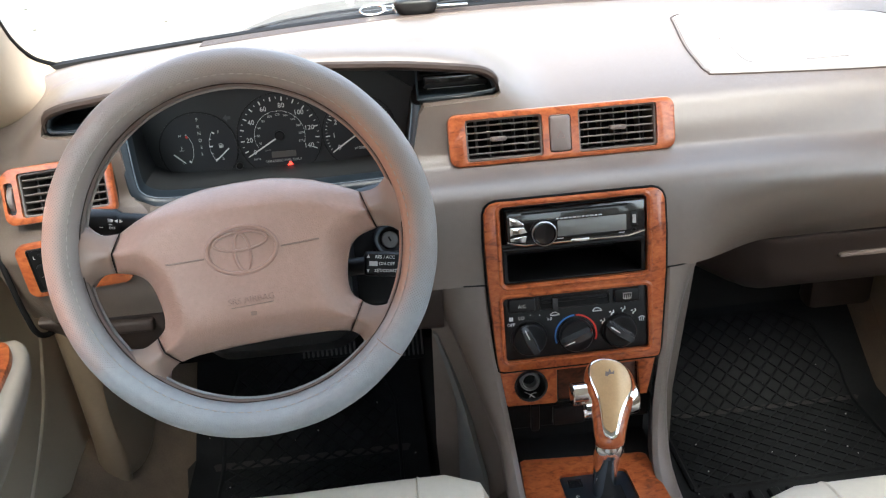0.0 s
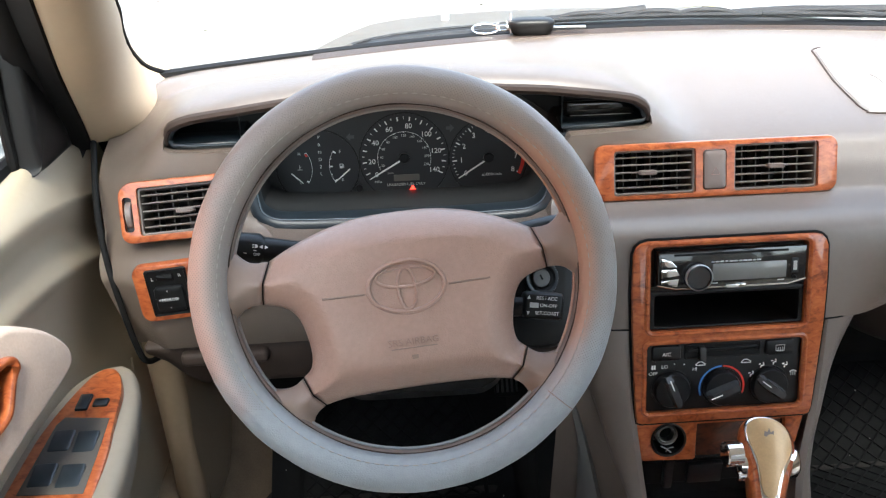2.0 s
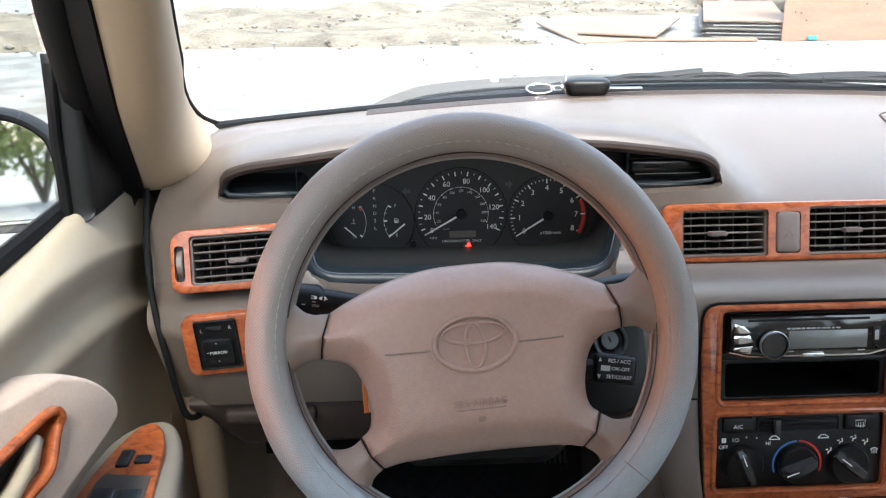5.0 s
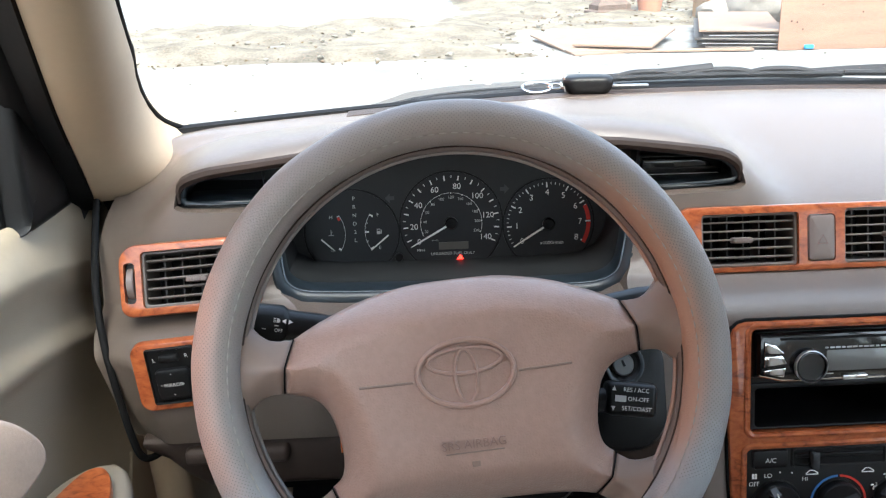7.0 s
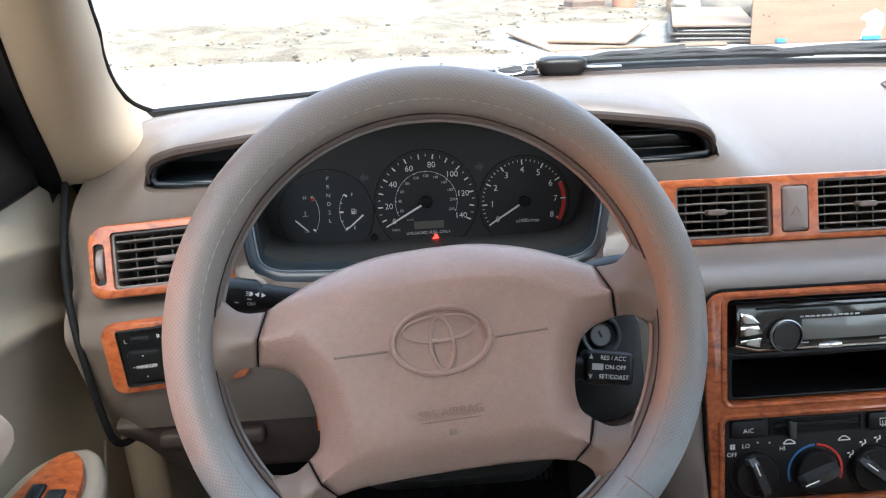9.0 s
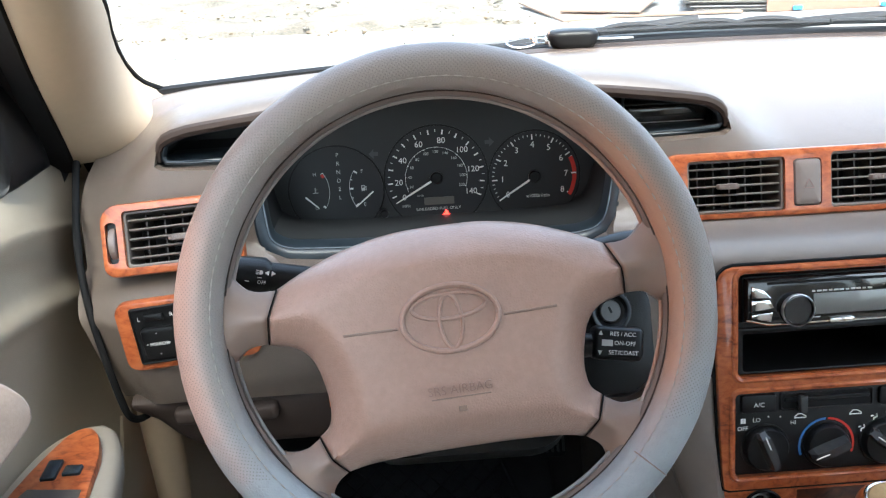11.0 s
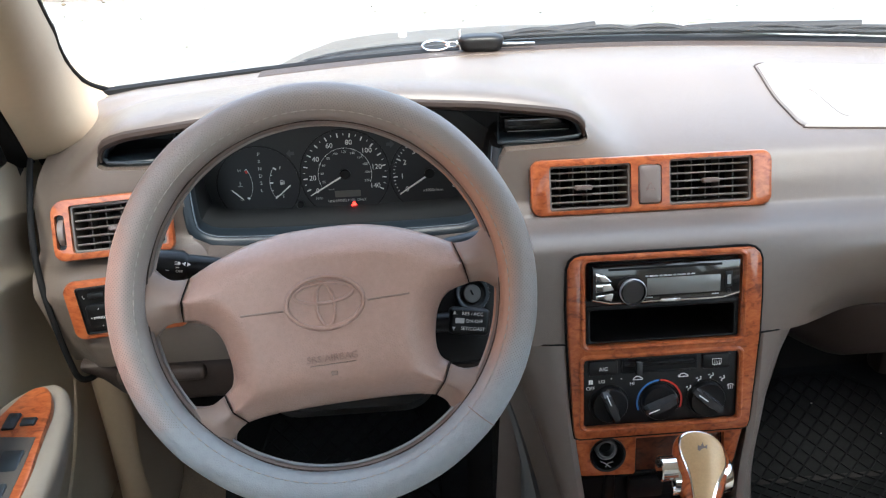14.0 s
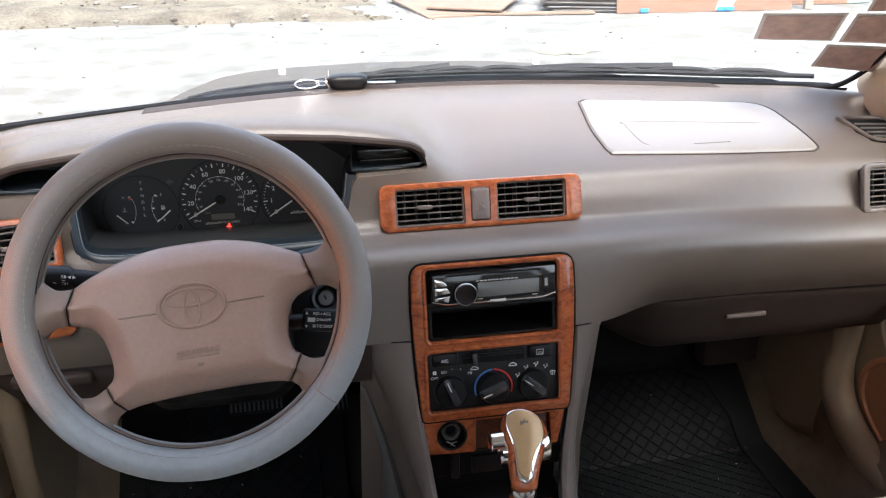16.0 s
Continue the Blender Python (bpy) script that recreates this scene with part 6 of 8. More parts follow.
# ---- body shell: floor, pillars, doors, roof ----
# floor pan with footwells
def floor_z(x, y):
    t = abs(x) < 0.16
    z = 0.255
    if y > 1.38:
        z += (y - 1.38) * 0.75
    if y > 1.62:
        z += (y - 1.62) * 1.6
    return z


bm = bmesh.new()
ys = [-1.2 + 0.1 * i for i in range(26)] + [1.40 + 0.04 * i for i in range(6)]
xs = [-0.80 + 0.04 * i for i in range(41)]
grid = [[bm.verts.new((x, y, floor_z(x, y) - (0.02 if abs(x) > 0.7 else 0))) for x in xs] for y in ys]
for a, b in zip(grid, grid[1:]):
    for i in range(len(xs) - 1):
        bm.faces.new((a[i], a[i + 1], b[i + 1], b[i]))
structure("floor", bm, CARPET_SHADED, "carpeted car floor rising to the toe board, darkened for footwell shade")
bm = bmesh.new()
rows = []
for y in (-1.2, 0.3, 0.9, 1.2, 1.45, 1.75):
    h = 0.43 if y < 1.0 else 0.43 + (y - 1.0) * 0.12
    rows.append([(-0.17, y, 0.22), (-0.150, y, 0.34), (-0.125, y, h), (0.125, y, h), (0.150, y, 0.34), (0.17, y, 0.22)])
rings(bm, rows, closed=False, caps=False)
structure("floor_tunnel", bm, CARPET_SHADED, "carpeted tunnel under the console, darkened for footwell shade")
bm = bmesh.new()
rows = []
for i in range(17):
    x = -0.80 + 0.1 * i
    c = 0.47 * x * x
    rows.append([(x, 1.50, 0.42), (x, 1.60 - 0.3 * c, 0.60), (x, 1.62 - c, 0.95), (x, 1.63 - c, 0.985)])
rings(bm, rows, closed=False, caps=False)
# bulkhead and dash underside carry footwell shade as black colour
structure("wall_firewall", bm, DEEP, "bulkhead behind the dash, blackened for shade")
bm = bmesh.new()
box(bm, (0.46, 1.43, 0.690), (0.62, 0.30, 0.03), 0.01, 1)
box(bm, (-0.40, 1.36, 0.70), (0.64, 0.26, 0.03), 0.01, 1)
structure("trim_under_dash", bm, DEEP, "underside of the dash, blackened for shade")
bm = bmesh.new()
box(bm, (0.595, 1.45, 0.545), (0.125, 0.05, 0.215), 0.014, 2)
# dark vinyl here stands for the shade under the glove box
structure("trim_fuse_cover", bm, SHADED_DARK, "beige cover hanging under the glove box, darkened for shade")


def grid_mat(name, x0, x1, y0, y1, label, dx):
    """Moulded rubber mat: raised edge, a field of lozenge cells with ridges, and ribs along its rear edge."""
    m = thing(name, Matrix.Translation(((x0 + x1) / 2, y0, 0.262)), label, "floor mat", "rubber floor mats")
    cxm = (x0 + x1) / 2
    bm = bmesh.new()
    nx, ny = 24, 30
    g = []
    for j in range(ny + 1):
        y = y0 + (y1 - y0) * j / ny
        row = []
        for i in range(nx + 1):
            x = x0 + (x1 - x0) * i / nx
            edge = min(x - x0, x1 - x, y1 - y + 0.0)
            lip = 0.016 * (1 - ease(0.0, 0.03, edge))
            row.append(bm.verts.new((x - cxm, y - y0, floor_z(x, y) - 0.262 + 0.010 + lip)))
        g.append(row)
    for a, b in zip(g, g[1:]):
        for i in range(nx):
            bm.faces.new((a[i], a[i + 1], b[i + 1], b[i]))
    part("sheet", bm, RUBBER, m)
    bm = bmesh.new()
    px, py = 0.034, 0.025
    xa, xb, ya, yb = x0 + 0.05, x1 - 0.05, y0 + 0.10, y1 - 0.07
    for s in (-1, 1):
        k = -34
        while k < 44:
            a = []
            for q in range(41):
                yy = ya + (yb - ya) * q / 40
                xx = (xa if s > 0 else xb) + s * ((k * px) + (yy - ya) * px / py * 0.95)
                r = 0.10
                inside = xa < xx < xb and not (yy > yb - r and abs(xx - (xa + xb) / 2) > (xb - xa) / 2 - r and math.hypot(abs(xx - (xa + xb) / 2) - (xb - xa) / 2 + r, yy - yb + r) > r)
                if inside:
                    a.append((xx - cxm, yy - y0, floor_z(xx, yy) - 0.262 + 0.0125))
                elif len(a) > 1:
                    tube(bm, a, 0.0020, 4)
                    a = []
                else:
                    a = []
            if len(a) > 1:
                tube(bm, a, 0.0020, 4)
            k += 1
    rd = part("ridge_field", bm, RUBBER, m)
    tagged(rd, kind="stuff")
    bm = bmesh.new()
    o = [(xa, ya), (xb, ya), (xb, yb - 0.1), (xb - 0.03, yb - 0.03), (xb - 0.1, yb), (xa + 0.1, yb), (xa + 0.03, yb - 0.03), (xa, yb - 0.1), (xa, ya)]
    for (ax, ay), (bx, by) in zip(o, o[1:]):
        tube(bm, [(ax + (bx - ax) * q / 8 - cxm, ay + (by - ay) * q / 8 - y0, floor_z(ax, ay + (by - ay) * q / 8) - 0.262 + 0.013) for q in range(9)], 0.004, 5)
    part("field_border", bm, RUBBER, m)
    n = int((x1 - x0 - 0.08) / 0.032)
    for i in range(n):
        bm = bmesh.new()
        box(bm, (x0 + 0.05 + i * 0.032 - cxm, 0.045, floor_z(0.4, y0) - 0.262 + 0.014), (0.020, 0.075, 0.010), 0.003, 1)
        part("rib", bm, RUBBER, m)
    return m


grid_mat("floor_mat", 0.185, 0.668, 1.08, 1.60, "black moulded rubber mat with lozenge ridges", 0)
grid_mat("floor_mat", -0.630, -0.205, 1.02, 1.62, "black moulded rubber mat, dusty, under the pedals", 0)
# grit on the mats
bm = bmesh.new()
rnd = random.Random(5)
for k in range(40):
    x = rnd.choice((rnd.uniform(-0.63, -0.22), rnd.uniform(0.2, 0.7)))
    y = rnd.uniform(1.1, 1.5)
    s = rnd.uniform(0.0008, 0.0022)
    box(bm, (x, y, floor_z(x, y) + 0.0145), (s, s * rnd.uniform(0.6, 1.4), s * 0.6))
g = solo("grit", bm, PAPER, "scattered pale grit and dust on the mats", "grit", "", "stuff")


def pedal(name, x, y, z, w, h, lean, label):
    t = thing(name, panel_frame((x, y, z), lean), label, "pedal")
    bm = bmesh.new()
    plate(bm, rrect(0, 0, w, h, 0.008), -0.012, 0.0, 0.003)
    part("pad", bm, RUBBER, t)
    n = max(4, int(w / 0.0083))
    for i in range(n):
        bm = bmesh.new()
        xx = -w / 2 + w * (i + 0.5) / n
        box(bm, (xx, 0, 0.001), (0.0036, h * 0.84, 0.006), 0.001, 1)
        part("tread", bm, TREAD, t)
    bm = bmesh.new()
    tube(bm, [(0, 0.0, -0.012), (0, 0.10, -0.05), (0.0, 0.22, -0.07)], 0.007, 8)
    part("arm", bm, BLACK, t)


pedal("brake_pedal", -0.364, 1.435, 0.474, 0.100, 0.055, 30, "wide black rubber brake pedal on its arm")
pedal("accelerator_pedal", -0.213, 1.440, 0.476, 0.042, 0.100, 25, "narrow black rubber accelerator pedal")


# ---- front pillars ----
def pillar_edge(t):
    """The outer edge of the right pillar's trim, beside the door frame."""
    return Vector((0.766 + 0.012 * ease(0.0, 0.3, t), 1.282 + 0.010 * ease(0.0, 0.3, t), 0.965)) + Vector((-0.150, -0.50, 0.46)) * t


FOOT = [(k / 40, p) for k, p in enumerate(spline([(0.692, 1.454, 1.0025), (0.7075, 1.430, 1.014), (0.7195, 1.388, 1.038), (0.7140, 1.325, 1.083), (0.6950, 1.262, 1.124), (0.6760, 1.184, 1.172), (0.574, 0.775, 1.447)], 37))]
FOOT = [(0.30 * k / 30, p) for k, (_, p) in enumerate(FOOT[:31])] + [(1.0, FOOT[-1][1])]


def pillar(s):
    bm = bmesh.new()
    rows = []
    for i in range(30):
        t = (i / 29) ** 1.5
        # inner edge lies along the windscreen, outer edge along the door
        pi = Vector((0.724, 1.395, 1.022)) + Vector((-0.150, -0.62, 0.425)) * t
        if s < 0:
            pi = Vector([lerp_table(t, [(q, v[k]) for q, v in FOOT]) for k in range(3)])
        po = pillar_edge(t)
        fl = (1 - ease(0.0, 0.16, t))
        pi = pi + Vector((-0.034, 0.022, -0.008)) * fl * (0.0 if s < 0 else 0.2) + (Vector((0.0, 0.0, 0.0)) if s < 0 else Vector((0.034, 0.012, 0.0)))
        mid = (pi + po) / 2 + Vector((-0.056 - 0.004 * fl, -0.058, -0.022))
        row = []
        for k in range(15):
            u = k / 14
            row.append(pi * (1 - u) ** 2 + mid * 2 * u * (1 - u) + po * u * u)
        row += [po + Vector((0.03, 0.03, 0.02)), pi + Vector((0.03, 0.03, 0.03))]
        rows.append([(s * v.x, v.y, v.z) for v in row])
    rings(bm, rows)
    return bm


structure("pillar_left", pillar(-1), PILLAR, "warm beige trim of the left windscreen pillar")
structure("pillar_right", pillar(1), PILLAR, "warm beige trim of the right windscreen pillar")
for s, nm in ((-1, "left"), (1, "right")):
    bm = bmesh.new()
    e = [Vector((s * (0.728 - 0.150 * t), 1.408 - 0.62 * t, 1.031 + 0.425 * t)) for t in (0.05, 0.15, 0.3, 0.6, 1.0)]
    e = [Vector((s * 0.60, screen_base(0.60)[0] + 0.004, screen_base(0.60)[1] - 0.002)), Vector((s * 0.672, 1.449, 1.012)), Vector((s * 0.705, 1.418, 1.020))] + e
    if s < 0:
        e = [Vector((-0.60, screen_base(0.60)[0] + 0.002, 1.0075)), Vector((-0.655, 1.4745, 1.0055))] + [Vector((-0.0020 - p.x, p.y + 0.0015, p.z + 0.0025)) for _, p in FOOT[0::5]] + [Vector((-0.574, 0.775, 1.447))]
    if s > 0:
        e = [e[0] + Vector((0.02, -0.02, -0.004)), Vector((0.685, 1.437, 1.012)), Vector((0.716, 1.414, 1.020))] + [v + Vector((0.014, 0.004, -0.004)) for v in e[3:]]
    tube(bm, spline(e, 60), 0.0046, 8)
    structure("trim_pillar_seal_" + nm, bm, SEAL, "black rubber seal between pillar and windscreen")

# ---- windscreen ----
def screen_point(x, t, off=0.0):
    """A point of the windscreen: t runs from its base (0) to its top (1)."""
    yw, zw = screen_base(x)
    return Vector((x * (1 - 0.20 * t), yw + 0.010 - (0.66 + 0.05 * (1 - (x / 0.7) ** 2)) * t + off * 0.55, zw + 0.006 + 0.415 * t + 0.02 * math.sin(math.pi * t) + off * 0.83))


bm = bmesh.new()
grid = [[bm.verts.new(screen_point(-0.72 + 1.44 * i / 30, j / 10)) for i in range(31)] for j in range(11)]
for a, b in zip(grid, grid[1:]):
    for i in range(30):
        bm.faces.new((a[i], a[i + 1], b[i + 1], b[i]))
ws = structure("window_screen", bm, GLASS, "curved clear windscreen")
if ws.data.polygons[150].normal.z > 0:
    ws.data.flip_normals()
ws.visible_shadow = False
tagged(ws, category="window")

# paper stickers on the windscreen
def screen_sticker(tl, tr, br, bl, label):
    tl, tr, br, bl = ((a, b + 0.019) for a, b in (tl, tr, br, bl))
    base = screen_point((bl[0] + br[0]) / 2, bl[1])
    th = thing("windscreen_sticker", Matrix.Translation(base), label, "sticker", "windscreen stickers")
    for nm, grow, off, m_ in (("paper", 0.05, -0.004, PAPER), ("print", 0.0, -0.0055, STICKER)):
        bm = bmesh.new()
        q = []
        for i in range(7):
            for j in range(4):
                f, g2 = -grow + (1 + 2 * grow) * i / 6, -grow * 1.6 + (1 + 3.2 * grow) * j / 3
                x = (bl[0] + (br[0] - bl[0]) * f) * (1 - g2) + (tl[0] + (tr[0] - tl[0]) * f) * g2
                t = (bl[1] + (br[1] - bl[1]) * f) * (1 - g2) + (tl[1] + (tr[1] - tl[1]) * f) * g2
                q.append(bm.verts.new(screen_point(x, t, off) - base))
        for i in range(6):
            for j in range(3):
                bm.faces.new((q[i * 4 + j], q[i * 4 + 4 + j], q[i * 4 + 5 + j], q[i * 4 + 1 + j]))
        part(nm, bm, m_, th)


screen_sticker((0.524, 0.309), (0.632, 0.310), (0.646, 0.203), (0.541, 0.207), "brown printed paper sticker with a white border")
screen_sticker((0.653, 0.307), (0.725, 0.306), (0.744, 0.195), (0.666, 0.197), "brown printed paper sticker with a white border")
screen_sticker((0.656, 0.171), (0.740, 0.165), (0.752, 0.060), (0.663, 0.078), "reddish brown printed paper sticker")
screen_sticker((0.650, 0.390), (0.720, 0.400), (0.728, 0.335), (0.660, 0.328), "reddish printed paper sticker high on the screen")

# ---- roof, rear and sides that close the cabin ----
bm = bmesh.new()
rows = []
for y, w, z in ((0.95, 0.55, 1.445), (0.86, 0.56, 1.458), (0.70, 0.57, 1.475), (0.3, 0.58, 1.50), (-0.3, 0.58, 1.50), (-0.75, 0.56, 1.475), (-0.85, 0.55, 1.455)):
    rows.append([(-w - 0.10, y, z - 0.06), (-w, y, z - 0.01), (-w * 0.5, y, z), (0, y, z + 0.006), (w * 0.5, y, z), (w, y, z - 0.01), (w + 0.10, y, z - 0.06), (w + 0.09, y, z + 0.0), (w * 0.5, y, z + 0.03), (-w * 0.5, y, z + 0.03), (-w - 0.09, y, z)])
rings(bm, rows)
structure("ceiling", bm, HEADLINER, "pale beige cloth headliner")


def side_shell(s):
    """Rear door, rear pillar and roof rail of one side, plain, behind the camera."""
    bm = bmesh.new()
    box(bm, (s * 0.80, -0.55, 0.60), (0.05, 1.3, 0.76), 0.01, 1)
    t = bmesh.new()
    rings(t, [[(s * 0.80, 0.06, 0.97), (s * 0.80, -0.06, 0.97), (s * 0.62, -0.05, 1.47), (s * 0.62, 0.05, 1.47)], [(s * 0.76, 0.06, 0.97), (s * 0.76, -0.06, 0.97), (s * 0.58, -0.05, 1.47), (s * 0.58, 0.05, 1.47)]])
    add(bm, t)
    t = bmesh.new()
    rings(t, [[(s * 0.80, -0.95, 0.97), (s * 0.80, -1.25, 0.97), (s * 0.60, -0.88, 1.47), (s * 0.60, -0.72, 1.47)], [(s * 0.74, -0.95, 0.97), (s * 0.74, -1.25, 0.97), (s * 0.56, -0.88, 1.47), (s * 0.56, -0.72, 1.47)]])
    add(bm, t)
    return bm


structure("wall_side_left", side_shell(-1), DOORP, "beige rear side trim with window openings")
structure("wall_side_right", side_shell(1), DOORP, "beige rear side trim with window openings")
bm = bmesh.new()
box(bm, (0, -1.25, 0.68), (1.6, 0.06, 0.96), 0.01, 1)
box(bm, (0, -1.08, 0.98), (1.45, 0.40, 0.03), 0.01, 1)
structure("wall_rear", bm, DOORP, "beige rear bulkhead and parcel shelf under the rear window")
bm = bmesh.new()
rings(bm, [[(-0.60, -0.86, 1.462), (0.60, -0.86, 1.462)], [(-0.74, -1.26, 0.99), (0.74, -1.26, 0.99)]], closed=False, caps=False)
structure("window_rear", bm, REAR_DIM, "film-tinted rear window")
for s, nm in ((-1, "left"), (1, "right")):
    bm = bmesh.new()
    rings(bm, [[(s * 0.615, 0.03, 1.46), (s * 0.615, -0.80, 1.46)], [(s * 0.795, 0.03, 0.965), (s * 0.795, -1.10, 0.965)]], closed=False, caps=False)
    structure("window_rear_" + nm, bm, REAR_DIM, "film-tinted rear side window")


# ---- doors ----
def door_panel(s):
    """Front door inside: sill, curved upper roll, inset middle and map pocket."""
    bm = bmesh.new()
    rows = []
    for i in range(34):
        y = 1.350 - i * 0.0394
        f = ease(1.0, 1.262, y)
        e = ease(1.20, 1.262, y)
        c1 = lerp_table(y, [(0.1, 0.955), (0.885, 0.958), (1.0, 0.957), (1.095, 0.948), (1.174, 0.933), (1.263, 0.908), (1.30, 0.894)])
        c2 = lerp_table(y, [(0.1, 0.89), (0.90, 0.895), (0.972, 0.892), (1.045, 0.882), (1.109, 0.870), (1.167, 0.856), (1.245, 0.831), (1.30, 0.812)])
        g = ease(1.215, 1.30, y)
        prof = [(0.835, 0.968 + 0.004 * f), (0.812, 0.977 + 0.006 * f + 0.012 * g), (0.794 - 0.008 * g, 0.974 + 0.013 * f + 0.016 * g), (0.781 - 0.006 * g, (c1 + 0.975) / 2 + 0.004 + 0.006 * f + 0.014 * g), (0.7715, c1 + 0.006), (0.7685, c1 - 0.004), (0.7725, c1 - 0.018), (0.7775, (c1 + c2) / 2), (0.7755, c2 + 0.018), (0.7675, c2 + 0.005), (0.765, c2 - 0.006), (0.7715, c2 - 0.024), (0.776, c2 - 0.060), (0.772, 0.72), (0.766, 0.66), (0.768, 0.60), (0.772, 0.45), (0.776, 0.30), (0.83, 0.26)]
        pts = spline([(x + 0.004 * e, 0, z) for x, z in prof], 72)
        rows.append([(s * p.x, y, p.z) for p in pts])
    rings(bm, rows, closed=False, caps=False)
    return bm


def arm_rest(s):
    """The arm rest: a tapered wing with a rounded nose and an overhanging edge."""
    bm = bmesh.new()
    rows = []
    XI = [(0.1, 0.662), (0.4, 0.660), (0.7, 0.660), (0.917, 0.664), (0.981, 0.673), (1.035, 0.683), (1.060, 0.691), (1.078, 0.700), (1.087, 0.707), (1.092, 0.7165)]
    XO = [(0.1, 0.780), (0.9, 0.780), (1.0, 0.772), (1.045, 0.764), (1.065, 0.755), (1.080, 0.742), (1.087, 0.732), (1.092, 0.7195)]
    HH = [(0.1, 0.10), (0.70, 0.10), (0.86, 0.095), (0.94, 0.08), (1.0, 0.064), (1.04, 0.050), (1.068, 0.036), (1.082, 0.022), (1.092, 0.010)]
    ys = [1.092, 1.0905, 1.0885, 1.086, 1.083, 1.079, 1.074, 1.068, 1.060, 1.05, 1.038, 1.025, 1.01, 0.99, 0.965, 0.94, 0.90, 0.86, 0.78, 0.70, 0.55, 0.40, 0.1]
    for y in ys:
        xi, xo, h = lerp_table(y, XI), lerp_table(y, XO), lerp_table(y, HH)
        zt = 0.7572 - 0.005 * ease(1.080, 1.094, y)
        r = min(0.012, (xo - xi) * 0.4)
        q = min(0.008, (xo - xi) * 0.3)
        row = [(xo, zt - 0.006), (xo - q * 0.3, zt - 0.0018), (xo - q, zt), (xi + r * 1.2, zt), (xi + r * 0.55, zt - 0.0012), (xi + r * 0.15, zt - 0.005), (xi, zt - 0.011), (xi + 0.001, zt - 0.011 - h * 0.25), (xi + (xo - xi) * 0.10, zt - h * 0.62 - 0.004), (xi + (xo - xi) * 0.35, zt - h - 0.004), (xo, zt - h - 0.004)]
        rows.append([(s * x, y, z) for x, z in row])
    rings(bm, rows)
    return bm


def door(s, name, label):
    d = thing(name, Matrix.Identity(4), label, "car door")
    p = part("door_panel", door_panel(s), DOORV, d)
    part("arm_rest", arm_rest(s), ARMV, d, "grey-beige plastic arm rest")
    bm = bmesh.new()
    tube(bm, spline([(s * 0.7765, 1.262, 0.655), (s * 0.7755, 1.238, 0.612), (s * 0.7755, 1.200, 0.565), (s * 0.7765, 1.12, 0.505), (s * 0.779, 0.95, 0.42), (s * 0.781, 0.70, 0.38)], 30), 0.0095, 10)
    part("pocket_edge", bm, DOORV, d, "rolled edge of the map pocket")
    bm = bmesh.new()
    box(bm, (s * 0.835, 0.62, 0.60), (0.045, 1.30, 0.72), 0.01, 1)
    part("door_skin", bm, PAINT, d, "metallic outer skin")
    # window seal and frame
    bm = bmesh.new()
    tube(bm, [(s * 0.818, 1.215 - 0.1 * k, 0.982) for k in range(13)], 0.011, 8)
    part("window_seal", bm, SEAL, d, "black window seal")
    bm = bmesh.new()
    tube(bm, spline([(s * 0.800, 1.245, 0.985), (s * 0.786, 1.195, 1.08), (s * 0.755, 1.09, 1.19), (s * 0.69, 0.92, 1.33), (s * 0.645, 0.72, 1.43), (s * 0.635, 0.3, 1.46), (s * 0.64, 0.05, 1.45)], 30), 0.020, 10)
    part("window_frame", bm, SEAL, d, "black window frame")
    fr = spline([(0.800, 1.245, 0.965), (0.786, 1.195, 1.08), (0.755, 1.09, 1.19), (0.69, 0.92, 1.33), (0.645, 0.72, 1.43)], 24)
    bm = bmesh.new()
    rows = []
    for i, q in enumerate(fr):
        t = -0.02 + 1.02 * i / 23
        po = pillar_edge(t)
        row = [po + Vector((0.000, 0.012, 0.0)), po + Vector((0.003, -0.002, -0.002)), po.lerp(q, 0.5) + Vector((0.006, -0.004, 0)), q + Vector((-0.004, -0.010, 0)), q + Vector((0.02, 0.01, 0.0)), po + Vector((0.03, 0.03, 0.01))]
        rows.append([(s * v.x, v.y, v.z) for v in row])
    rings(bm, rows)
    part("frame_flange", bm, SEAL, d, "black rubber flange beside the pillar")
    return d


dl = door(-1, "front_door", "beige front door with burl switch panel and suede insert, closed")
dr = door(1, "front_door", "beige front door, closed, on the passenger side")

# round lower insert of the passenger door, warm light from the left put into its colour
bm = bmesh.new()
rows = []
for f, up in ((1.0, 0.006), (0.99, -0.003), (0.955, -0.006), (0.90, -0.006), (0.88, -0.002), (0.6, -0.0015), (0.05, -0.001)):
    rows.append([(0.7690 + up, 1.105 + y * f, 0.492 + z * f) for y, z in oval(0, 0, 0.158, 0.100, 48)])
rings(bm, rows)
part("lower_insert", bm, mat("warm_lit_vinyl", (0.50, 0.235, 0.14), 0.45, grain=0.3, grain_scale=600, mottle=0.1, cells=True), dr, "padded insert low on the door, coloured orange for warm light")

